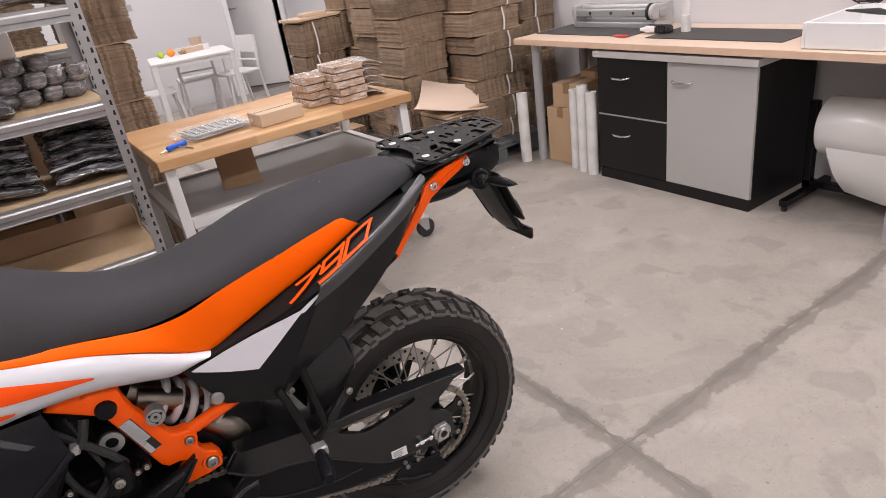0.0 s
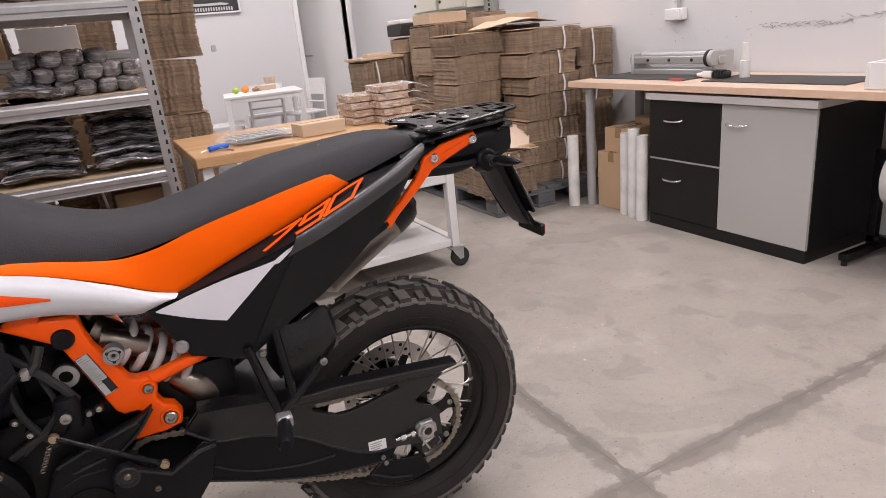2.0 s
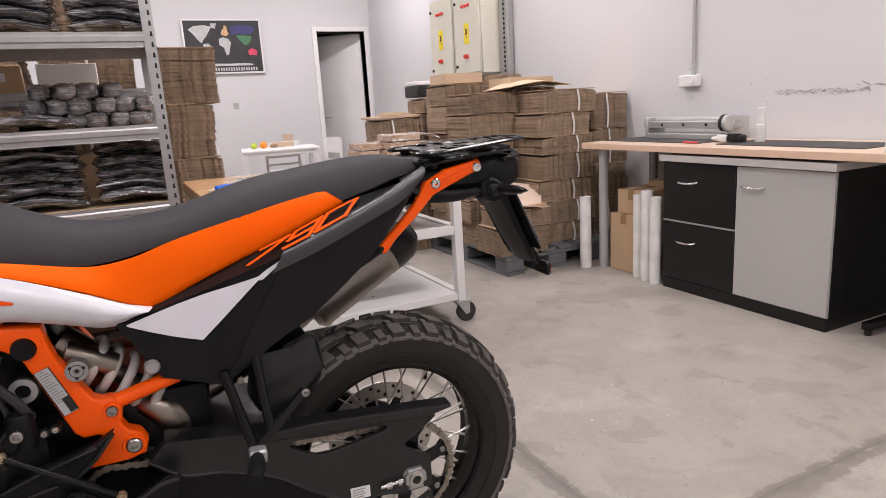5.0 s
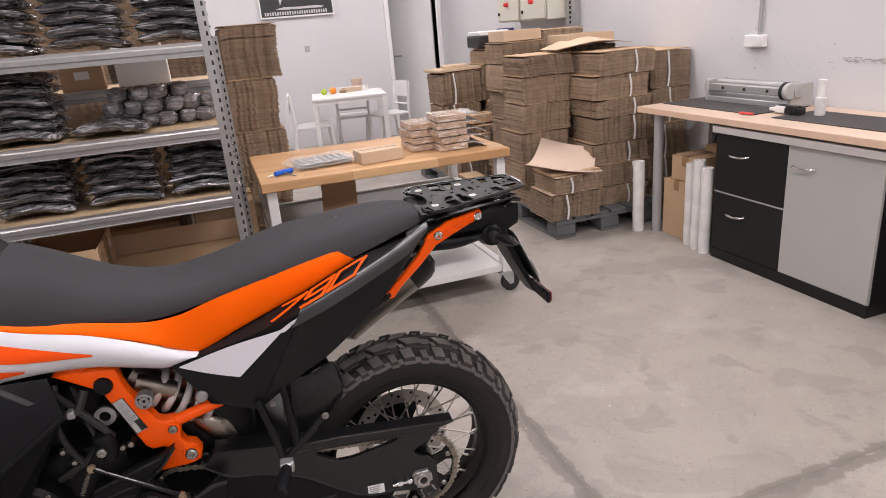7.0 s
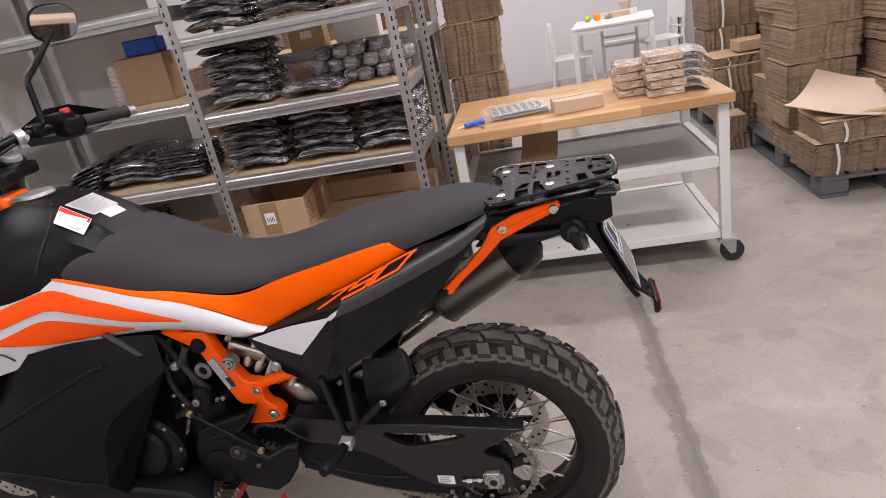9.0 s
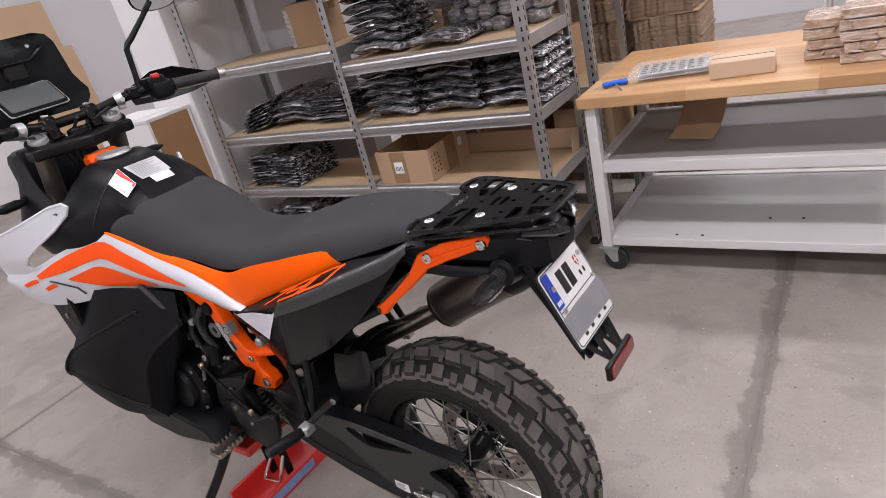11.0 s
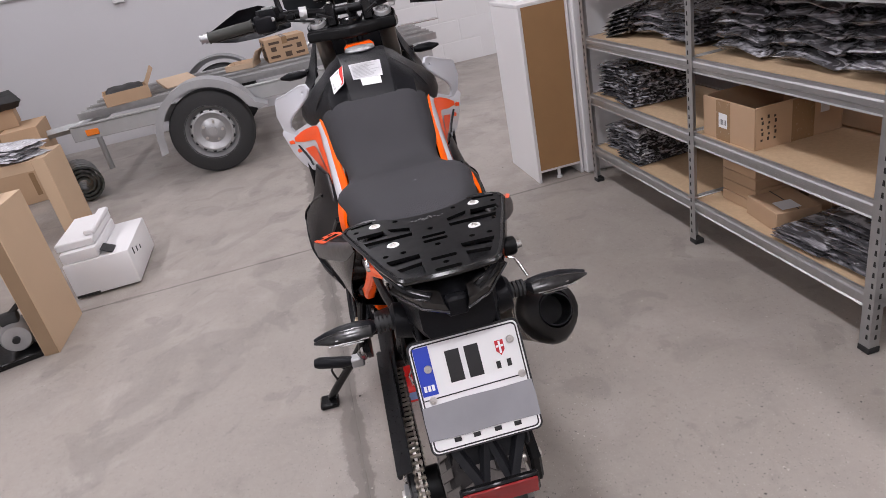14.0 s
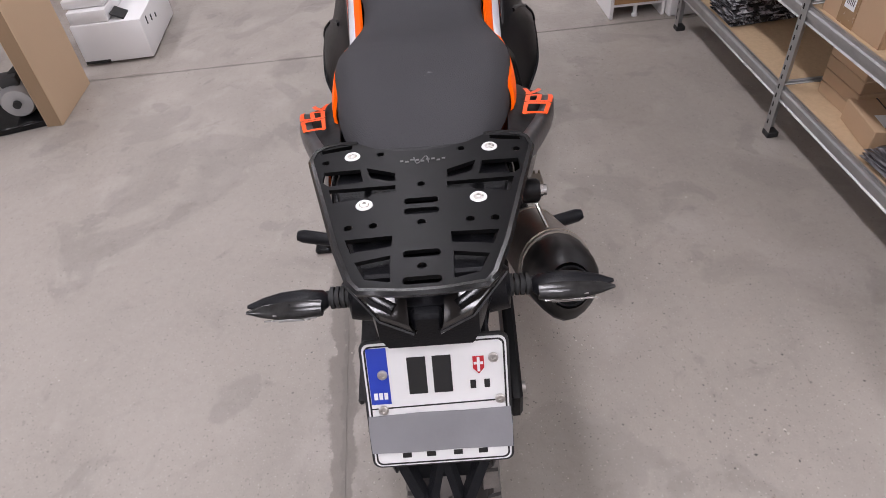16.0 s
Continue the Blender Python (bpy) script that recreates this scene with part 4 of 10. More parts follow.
slim_pile(-1.36, 2.76, 0.79, 7, 0.021, 0.016, 8)
pile(-1.10, 2.84, 0.79, 4, 0.034, 6)
pile(-0.82, 2.80, 0.79, 9, 0.014, 0, True)
slim_pile(-1.38, 2.74, 0.495, 10, 0.0170, 0.002, 9)
slim_pile(-1.16, 2.72, 0.495, 9, 0.0170, -0.001, -5)
slim_pile(-1.39, 2.76, 0.205, 8, 0.0170, 0.003, 10)
slim_pile(-1.17, 2.72, 0.205, 10, 0.0170, -0.002, 5)
pile(-0.02, 2.72, 0.205, 3, 0.014, 4, True)
pile(0.19, 2.74, 0.205, 10, 0.017, 3, True)

# grey knobs packed in bags
bm = bm_new()
bmesh.ops.create_icosphere(bm, subdivisions=3, radius=1.0)
for v in bm.verts:
    p = v.co.copy()
    k = 1 / (abs(p.x) ** 5 + abs(p.y) ** 5 + abs(p.z) ** 5) ** (1 / 5)
    k *= 1 + 0.16 * noise.noise(p * 2.3) + 0.07 * noise.noise(p * 6.1)
    v.co = Vector((p.x * k * 0.036, p.y * k * 0.05, p.z * k * 0.030))
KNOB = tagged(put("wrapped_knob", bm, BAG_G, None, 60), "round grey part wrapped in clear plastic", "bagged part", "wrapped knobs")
rnd = random.Random(5)
for r, c in ((0, 6), (1, 6), (2, 4)):
    for k in range(c):
        bag(KNOB, pose(-0.13 + k * 0.078 + r * 0.03, 2.86 + rnd.uniform(-0.02, 0.02), 1.106 + r * 0.056, 0, 0, rnd.uniform(-25, 25)))
for k in range(5):
    bag(KNOB, pose(-0.12 + k * 0.085, 2.95, 1.106, 0, 0, rnd.uniform(-25, 25)))

# boxes on the shelves
bm = bm_new()
sheet(bm, [(-0.30, 2.975, 0.590), (0.0, 2.978, 0.588), (0.312, 2.974, 0.584)], [(-0.30, 2.962, 0.497), (0.0, 2.964, 0.497), (0.312, 2.960, 0.497)], 14, 5, (0, -0.004, 0), 0.005)
sheet(bm, [(0.314, 2.955, 0.584), (0.312, 2.88, 0.580)], [(0.312, 2.955, 0.497), (0.310, 2.88, 0.497)], 4, 4, (0, 0, 0), 0.004)
tagged(put("cardboard_strip", bm, CARD_L), "long pale cardboard strip standing along the back of the shelf", "cardboard")
c = carton(-0.40, 2.76, 0.495, 0.30, 0.36, 0.155, 0, "open brown carton with tape, a white label and hand-written lines", open_top=True)
part("label", box(bm_new(), -0.05, -0.1822, 0.05, 0.0, -0.1805, 0.105), WPAPER, c, "white barcode label", smooth=0)
for k in range(5):
    part("barcode_bar", box(bm_new(), -0.042 + k * 0.008, -0.1829, 0.062, -0.039 + k * 0.008, -0.1823, 0.082), INK, c, smooth=0)
part("tape_strip", box(bm_new(), -0.066, -0.1817, 0.0, 0.016, -0.1801, 0.152), TAPE, c, "brown tape", smooth=0)
part("tape_strip", box(bm_new(), 0.1501, -0.03, 0.0, 0.1517, 0.06, 0.152), TAPE, c, "brown tape", smooth=0)
for k in range(3):
    for j in range(5):
        part("writing_bar", box(bm_new(), 0.1503, -0.155 + k * 0.026 + 0.003 * (j % 2), 0.03 + j * 0.02, 0.1507, -0.147 + k * 0.026 + 0.003 * (j % 2), 0.030 + j * 0.02 + 0.008 + 0.005 * ((j + k) % 2)), mat("brown_ink", (0.05, 0.035, 0.025), 0.8) if j + k == 0 else bpy.data.materials["brown_ink"], c, smooth=0)
part("label", box(bm_new(), 0.1503, 0.085, 0.08, 0.1515, 0.12, 0.12), WPAPER, c, "small white label", smooth=0)
for k in range(4):
    carton(-0.43, 2.77, 0.205 + k * 0.046, 0.20, 0.24, 0.0445, 0, "flat brown cardboard box in a pile", tape=False)
c = carton(-0.24, 2.70, 0.205, 0.20, 0.17, 0.075, -8, "low brown cardboard box with a white label", tape=False)
part("label", box(bm_new(), 0.01, -0.05, 0.0752, 0.08, 0.02, 0.0765), WPAPER, c, smooth=0)
carton(-0.06, 2.90, 0.205, 0.20, 0.13, 0.10, 0, tape=False)
c = carton(-0.245, 3.24, 1.232, 0.18, 0.12, 0.115, 4, "small brown box with a white label", tape=False)
part("label", box(bm_new(), -0.03, -0.0615, 0.05, 0.03, -0.0602, 0.085), WPAPER, c, smooth=0)
tagged(put("white_carton", box(bm_new(), -0.10, 3.20, 1.232, 0.126, 3.30, 1.35, 0.002), WHITE), "small white box on the rear shelf", "box")
carton(-0.945, 2.90, 1.145, 0.24, 0.13, 0.215, 0)
tagged(put("blue_box", box(bm_new(), -1.02, 2.87, 1.362, -0.85, 2.96, 1.435, 0.006), BLUE), "blue plastic box lying on the carton", "box")
for k in range(8):
    tagged(put("white_cup", lathe(bm_new(), [(0.03, 0), (0.036, 0.022), (0.034, 0.022), (0.028, 0.002)], 20, "Z", (-1.14, 2.93, 1.147 + k * 0.024)), WHITE), "stacked white plastic tub", "tub", "white tubs")
for x, z, w, h in ((-0.3, 0.72, 0.3, 0.2), (0.05, 0.72, 0.26, 0.24), (0.25, 0.36, 0.3, 0.25), (-0.15, 0.36, 0.35, 0.2)):
    carton(x, 3.36, z, w, 0.32, h, 0)

# ---- mobile work table ----
TX0, TX1, TY0, TY1 = 0.425, 1.64, 2.70, 3.50
tab = thing("work_table", "wheeled work table with an oiled wooden top and white steel frame", "table")
part("tabletop", box(bm_new(), TX0, TY0, 0.738, TX1, TY1, 0.782, 0.004), OAK, tab)
for x in (TX0 + 0.02, TX1 - 0.065):
    for y in (TY0 + 0.025, TY1 - 0.07):
        part("leg", box(bm_new(), x, y, 0.115, x + 0.045, y + 0.045, 0.738, 0.003), WHITE_STEEL, tab)
        c = part("castor", lathe(bm_new(), [(0.012, -0.016), (0.046, -0.016), (0.052, -0.010), (0.052, 0.010), (0.046, 0.016), (0.012, 0.016)], 28, "Y", (x + 0.05, y + 0.022, 0.052)), RUBBER_B, tab, "black rubber castor")
        bm = bm_new()
        for s in (-1, 1):
            prism(bm, [(x - 0.01, 0.112), (x + 0.065, 0.112), (x + 0.062, 0.045), (x + 0.04, 0.04)], side_uz, y + 0.022 + s * 0.020, y + 0.022 + s * 0.023)
        box(bm, x - 0.015, y - 0.01, 0.108, x + 0.07, y + 0.055, 0.115)
        part("fork", bm, GALV_D, c, smooth=0)
for y in (TY0 + 0.027, TY1 - 0.068):
    part("rail", box(bm_new(), TX0 + 0.066, y, 0.458, TX1 - 0.066, y + 0.04, 0.503, 0.003), WHITE_STEEL, tab)
    part("rail", box(bm_new(), TX0 + 0.066, y, 0.122, TX1 - 0.066, y + 0.04, 0.160, 0.003), WHITE_STEEL, tab)
for x in (TX0 + 0.022, TX1 - 0.063):
    for z in (0.460, 0.122):
        part("side_rail", box(bm_new(), x, TY0 + 0.072, z, x + 0.04, TY1 - 0.072, z + 0.04, 0.003), WHITE_STEEL, tab)
SHELF_GREY = mat("grey_sheet_shelf", (0.30, 0.295, 0.28), 0.4, 0.15, var=0.1, scale=3, bump=0.02)
part("shelf", box(bm_new(), TX0 + 0.064, TY0 + 0.068, 0.482, TX1 - 0.064, TY1 - 0.07, 0.490), SHELF_GREY, tab, "grey sheet shelf", smooth=0)
part("shelf", box(bm_new(), TX0 + 0.064, TY0 + 0.068, 0.146, TX1 - 0.064, TY1 - 0.07, 0.154), WHITE_STEEL, tab, smooth=0)
for x, y in ((0.75, 2.78), (0.85, 2.78), (1.08, 2.95), (1.2, 2.95)):
    part("screw", cyl(bm_new(), (x, y, 0.154), (x, y, 0.156), 0.006, seg=10), INK, tab, smooth=0)

bm = bm_new()
sheet(bm, [(0.0, -0.09, 0.03), (0.09, -0.09, 0.0), (0.2, -0.09, 0.02), (0.25, -0.09, 0.055)], [(0.0, 0.09, 0.03), (0.09, 0.09, 0.0), (0.2, 0.09, 0.02), (0.25, 0.09, 0.055)], 14, 4, th=0.003)
tagged(put("bent_cardboard", bm, CARD), "bent piece of brown cardboard on the table shelf", "cardboard").matrix_basis = pose(0.80, 2.95, 0.494, 0, -38, 78)

# things on the table
drv = thing("torx_key", "blue-handled key wrench lying on the table", "tool", pose(0.545, 2.845, 0.795, 0, 0, 25))
part("handle", tube(bm_new(), [(-0.05, 0, 0), (-0.045, 0, 0.001), (0, 0, 0.003), (0.045, 0, 0.001), (0.05, 0, 0)], [0.007, 0.012, 0.011, 0.012, 0.007], 10), BLUE, drv)
part("blade", tube(bm_new(), [(0.0, -0.008, 0), (0.01, -0.09, -0.010)], 0.0035, 8), STEEL, drv, "thin steel blade")
part("blade", tube(bm_new(), [(-0.05, 0, 0), (-0.085, 0.002, -0.006)], 0.003, 8), STEEL, drv, "thin steel blade")
bagp = thing("bagged_plate", "perforated grey plates in a clear bubble bag", "bagged plate", pose(0.745, 2.965, 0.783, 0, 0, 8))
for k in range(2):
    bm = bm_new()
    box(bm, -0.13, -0.085, 0.008 + k * 0.016, 0.13, 0.085, 0.013 + k * 0.016, 0.002)
    part("plate", bm, GALV_D, bagp)
slots = bm_new()
rnd = random.Random(3)
for i in range(7):
    for j in range(5):
        x, y = -0.105 + i * 0.035, -0.065 + j * 0.032
        box(slots, x - 0.013, y - 0.007, 0.0292, x + 0.013 - rnd.uniform(0, 0.012), y + 0.008, 0.0304)
part("slot_pattern", slots, mat("dark_slot", (0.05, 0.046, 0.042), 0.5, var=0.3), bagp, "dark slots showing through the bag", smooth=0)
part("bag", bag_mesh(77, 0.345, 0.235, 0.034, 0.0), mat("clear_bag_film", (0.9, 0.9, 0.9), 0.10, var=0.05, bump=1.0, bscale=60, alpha=0.20, spec=1.0), bagp, "clear creased bag", smooth=60).location = (0, 0, 0.022)
cb = carton(1.01, 2.875, 0.782, 0.215, 0.135, 0.058, 5, "small closed brown mailing box on the table", CARD_L, tape=False)
part("tuck_flap", box(bm_new(), -0.107, -0.069, 0.002, -0.02, -0.0677, 0.056), CARD_L, cb, smooth=0)
c = 0
for x, y, n, w in ((1.39, 2.92, 5, 0.155), (1.26, 3.02, 4, 0.12)):
    for k in range(n):
        bx = thing("bagged_box", "small brown box in a shiny clear bag", "bagged box", pose(x + 0.006 * math.sin(k * 2.1), y + 0.005 * math.cos(k * 1.7), 0.783 + k * 0.036, 0, 0, 4 * math.sin(k * 1.3)), "bagged boxes")
        part("box", box(bm_new(), -w / 2, -0.10, 0.001, w / 2, 0.10, 0.033, 0.003), BAG_C, bx)
        part("bag_end", sheet(bm_new(), [(w / 2, -0.1, 0.028), (w / 2, 0.1, 0.03)], [(w / 2 + 0.10, -0.11, 0.004), (w / 2 + 0.11, 0.10, 0.012)], 8, 6, (0, 0, 0.012), 0.003), crumpled("loose_bag_end", (0.36, 0.34, 0.33), 0.12, 1.0, 30, 1.0, glint=(0.85, 0.84, 0.83), share=0.9) if c == 0 else bpy.data.materials["loose_bag_end"], bx, "shiny loose bag end")
        c = 1

# ---- stacks of flattened boxes ----
rnd = random.Random(21)


def bundle(x0, y0, x1, y1, z0, z1, strap=0, seed=0, pale=False):
    """A strapped bundle of folded boxes; every sheet edge is its own layer."""
    rr = random.Random(seed * 31 + 7)
    b = thing("cardboard_bundle", "bundle of flattened brown cardboard boxes" + (" with a white strap" if strap else ""), "cardboard bundle", pose((x0 + x1) / 2, (y0 + y1) / 2, z0, 0, 0, rr.uniform(-2.5, 2.5)), "cardboard bundles")
    w, d, h = x1 - x0, y1 - y0, z1 - z0
    n = max(6, int(h / 0.0068))
    bm = bm_new()
    sway = rr.uniform(-0.012, 0.012)
    ph = rr.uniform(0, 6)
    for k in range(n):
        za, zb = h * k / n, h * (k + 0.93) / n
        jx, jy = rr.gauss(0, 0.0026) + sway * math.sin(3 * k / n + ph), rr.gauss(0, 0.0026)
        e = rr.uniform(-0.006, 0.004)
        pts = []
        segs = 22
        lo = [(-w / 2 + w * i / segs, -d / 2 + 0.017 * (1 - abs(math.sin(i * 0.71 + ph)) ** 0.5) + 0.005 * math.sin(i * 2.9 + 2 * ph)) for i in range(segs + 1)]
        hi = [(-w / 2 + w * i / 8, d / 2 + 0.005 * math.sin(i * 1.7 + ph)) for i in range(8, -1, -1)]
        side_ = [0.10, 0.22, 0.34, 0.46, 0.58, 0.70, 0.82, 0.92]
        lo = [(-w / 2 + 0.014 * (1 - abs(math.sin(9 * t + ph)) ** 0.5), -d / 2 + d * t) for t in side_[::-1]] + lo + [(w / 2 - 0.014 * (1 - abs(math.sin(9 * t + ph)) ** 0.5), -d / 2 + d * t) for t in side_]
        for px, py in lo + hi:
            pts.append((px * (1 + e) + jx, py * (1 + e) + jy))
        wv = 0.0035 * math.sin(ph + 5.0 * k / n)
        prism(bm, pts, lambda a, c, dd, wv=wv, k=k: Vector((a, c, dd + wv * math.sin(a * 25 + ph) - 0.010 * (2 * a / w) ** 4 * (0.4 + 0.6 * k / n))), za, zb)
    tagged(part("cardboard_layer", bm, CARD_EDGE, b, smooth=0), kind="stuff")
    part("top_sheet", box(bm_new(), -w / 2 + 0.003, -d / 2 + 0.003, h + 0.002, w / 2 - 0.003, d / 2 - 0.003, h + 0.006), CARD_L if pale else CARD, b, smooth=0)
    if strap:
        bm = bm_new()
        sx = -w / 2 + w * strap
        tube(bm, [(sx + 0.008 * math.sin(4 * t / 8), -d / 2 - 0.018, h * t / 8) for t in range(9)], 0.007, 6, 0.35)
        part("strap", bm, STRAP, b, "white plastic strap")
    return b


def column(x0, y0, x1, y1, z0, heights, strap=0, pale=False, lean=0.0):
    z = z0
    for k, h in enumerate(heights):
        j = rnd.uniform(-0.028, 0.028)
        i = rnd.uniform(-0.025, 0.015)
        bundle(x0 + j + lean * k, y0 + i, x1 + j + lean * k, y1 + i, z, z + h - 0.008, strap, int((x0 + y0) * 97 + k * 13) % 997, pale)
        z += h
    return z


def pallet(x0, y0, x1, y1):
    p = thing("pallet", "low dark grey pallet under the cardboard", "pallet", None, "pallets")
    n = 6
    w = (x1 - x0) / (2 * n - 1) * 1.6
    for k in range(n):
        a = x0 + (x1 - x0 - w) * k / (n - 1)
        part("deck_board", box(bm_new(), a, y0, 0.115, a + w, y1, 0.138, 0.003), PALLET, p)
    for a in (x0, (x0 + x1) / 2 - 0.07, x1 - 0.14):
        for b_ in (y0, (y0 + y1) / 2 - 0.07, y1 - 0.14):
            part("block", box(bm_new(), a, b_, 0.02, a + 0.14, b_ + 0.14, 0.094, 0.006), PALLET, p)
    for b_ in (y0, (y0 + y1) / 2 - 0.07, y1 - 0.14):
        part("bearer", box(bm_new(), x0, b_, 0.0945, x1, b_ + 0.14, 0.1145, 0.002), PALLET, p)
    for a in (x0, (x0 + x1) / 2 - 0.07, x1 - 0.14):
        part("runner", box(bm_new(), a, y0, 0.0, a + 0.14, y1, 0.0195, 0.002), PALLET, p)


pallet(2.235, 3.325, 3.035, 4.50)
pallet(2.10, 4.62, 2.92, 5.80)
P = 0.1385
column(2.60, 3.43, 3.02, 3.75, P, (0.135, 0.15, 0.14, 0.17, 0.115, 0.15, 0.145), 0.62)
column(3.05, 3.50, 3.36, 3.95, P, (0.25, 0.24, 0.24, 0.24), 0.4)
column(2.22, 3.32, 2.57, 3.62, P, (0.17, 0.11), 0.3, True)
column(2.22, 3.72, 2.58, 4.05, P, (0.16, 0.15, 0.2, 0.19, 0.18, 0.13), 0, False, 0.004)
column(2.62, 3.82, 3.0, 4.2, P, (0.3, 0.3, 0.3, 0.14), 0, True)
column(2.28, 4.12, 2.62, 4.45, P, (0.17, 0.18, 0.2, 0.2, 0.2, 0.14))
column(2.66, 4.24, 3.0, 4.5, P, (0.3, 0.35, 0.35, 0.15))
column(2.06, 4.40, 2.22, 4.6, 0.0, (0.12, 0.12))
column(2.08, 4.64, 2.46, 4.98, P, (0.2, 0.19, 0.06), 0.25)
column(2.52, 4.66, 2.9, 5.0, P, (0.2, 0.2, 0.2, 0.2, 0.2), 0)
column(2.10, 5.06, 2.46, 5.40, P, (0.2, 0.2, 0.2, 0.26), 0.3)
column(2.52, 5.06, 2.9, 5.4, P, (0.3, 0.3, 0.3, 0.12))
carton(2.35, 4.78, 0.60, 0.22, 0.16, 0.07, 5, tape=False)
# lid boards and sheets on the stacks
tagged(put("flat_cardboard", box(bm_new(), -0.22, -0.15, 0, 0.22, 0.15, 0.022, 0.003), CARD_L), "flat brown cardboard lid on the stack", "cardboard").matrix_basis = pose(2.30, 5.2, 1.004, 0, 0, 8)
tagged(put("flat_cardboard", box(bm_new(), -0.10, -0.08, 0, 0.10, 0.08, 0.025, 0.003), CARD_L), "small flat carton on the stack", "cardboard").matrix_basis = pose(2.30, 5.18, 1.027, 0, 0, -8)
carton(2.83, 4.0, 1.185, 0.36, 0.3, 0.06, 0, "shallow pale cardboard tray on the stack", CARD_L, True, flaps=False)
carton(2.45, 4.28, 1.232, 0.3, 0.26, 0.07, 0, "shallow pale cardboard tray on the stack", CARD_L, True, flaps=False)
tagged(put("flat_cardboard", sheet(bm_new(), [(2.45, 3.66, 1.165), (2.75, 3.60, 1.20), (2.98, 3.6, 1.17)], [(2.50, 3.98, 1.16), (2.78, 3.96, 1.23), (3.02, 3.95, 1.18)], 14, 6, th=0.004), CARD_L), "bowed pale cardboard sheet on the stack", "cardboard")
bm = bm_new()
sheet(bm, [(2.09, 3.46, 0.50), (2.30, 3.30, 0.455), (2.46, 3.26, 0.43)], [(2.36, 3.74, 0.60), (2.52, 3.66, 0.545), (2.64, 3.50, 0.53)], 16, 10, (0.0, 0.0, -0.045), 0.004)
tagged(put("paper_sheet", bm, PAPER), "wide curled kraft paper sheet lying on a bundle", "paper sheet")
tagged(put("paper_sheet", box(bm_new(), 2.22, 3.33, 0.421, 2.56, 3.60, 0.432), CARD), "cardboard pad under the paper", "cardboard")
prn = thing("desk_printer", "black and white desktop printer on the stack", "printer", pose(2.68, 5.24, 1.165))
part("body", box(bm_new(), -0.17, -0.14, 0, 0.17, 0.14, 0.10, 0.01), INK, prn)
part("lid", box(bm_new(), -0.16, -0.13, 0.1, 0.12, 0.13, 0.135, 0.006), WHITE, prn)
part("panel", box(bm_new(), 0.12, -0.13, 0.1, 0.17, 0.13, 0.145, 0.006), mat("navy_plastic", (0.02, 0.03, 0.12), 0.4), prn)
# tall stack behind the shelving
column(0.34, 3.84, 0.67, 4.25, 0.0, (0.30, 0.28, 0.30, 0.30, 0.30), 0, False, 0.006)
column(-0.15, 3.80, 0.28, 4.2, 0.0, (0.3, 0.3, 0.3, 0.32, 0.3, 0.3), 0.5)
column(-0.7, 3.80, -0.22, 4.2, 0.0, (0.3, 0.3, 0.32, 0.3, 0.3, 0.28), 0)
column(-1.30, 3.80, -0.78, 4.2, 0.0, (0.32, 0.3, 0.3, 0.3), 0)

# ---- white table and chairs by the north wall ----
wt = thing("dining_table", "small white square table", "table", pose(1.74, 7.16, 0, 0, 0, -9))
part("tabletop", box(bm_new(), -0.40, -0.38, 0.715, 0.40, 0.38, 0.74, 0.004), WHITE, wt)
part("apron", box(bm_new(), -0.38, -0.36, 0.675, 0.38, 0.36, 0.714), WHITE, wt, smooth=0)
for x in (-0.40, 0.35):
    for y in (-0.38, 0.33):
        part("leg", box(bm_new(), x, y, 0, x + 0.05, y + 0.05, 0.714, 0.003), WHITE, wt)


def chair(m, group="white chairs"):
    c = thing("dining_chair", "white wooden chair with slim legs", "chair", m, group)
    part("seat", box(bm_new(), -0.2, -0.2, 0.43, 0.2, 0.2, 0.455, 0.008, 2), WHITE, c)
    for x in (-0.18, 0.18):
        part("leg", tube(bm_new(), [(x, -0.18, 0.43), (x * 1.15, -0.22, 0)], 0.017, 8), WHITE, c)
        part("leg", tube(bm_new(), [(x, 0.24, 0), (x, 0.19, 0.43), (x, 0.22, 0.80)], 0.017, 8), WHITE, c)
    part("backrest", sheet(bm_new(), [(-0.18, 0.215, 0.80), (0, 0.225, 0.80), (0.18, 0.215, 0.80)], [(-0.18, 0.21, 0.62), (0, 0.22, 0.62), (0.18, 0.21, 0.62)], 8, 3, th=0.014), WHITE, c)
    part("rail", tube(bm_new(), [(-0.18, 0.2, 0.54), (0.18, 0.2, 0.54)], 0.010, 8), WHITE, c)
    return c


chair(pose(1.30, 7.12, 0, 0, 0, 85))
chair(pose(2.22, 7.36, 0, 0, 0, -78))
chair(pose(1.85, 7.58, 0, 0, 0, 172))
bm = bm_new()
sheet(bm, [(1.08, 6.98, 0.815), (1.08, 7.10, 0.82), (1.09, 7.24, 0.815)], [(1.045, 6.96, 0.40), (1.05, 7.10, 0.38), (1.055, 7.22, 0.42)], 10, 8, (-0.03, 0, 0), 0.006)
tagged(put("towel", bm, WPAPER), "white towel hanging over the chair back", "towel")
for x, y, r, m_, nm in ((1.50, 7.32, 0.035, GREEN, "lime"), (1.60, 7.30, 0.04, FRUIT, "orange")):
    bm = bm_new()
    bmesh.ops.create_uvsphere(bm, u_segments=16, v_segments=10, radius=r)
    for v in bm.verts:
        v.co *= 1 + 0.04 * noise.noise(v.co * 40)
        v.co.z *= 0.94
    ob = tagged(put(nm, bm, m_), "ripe %s lying on the white table" % nm, "fruit")
    ob.location = (x, y, 0.74 + r * 0.93)
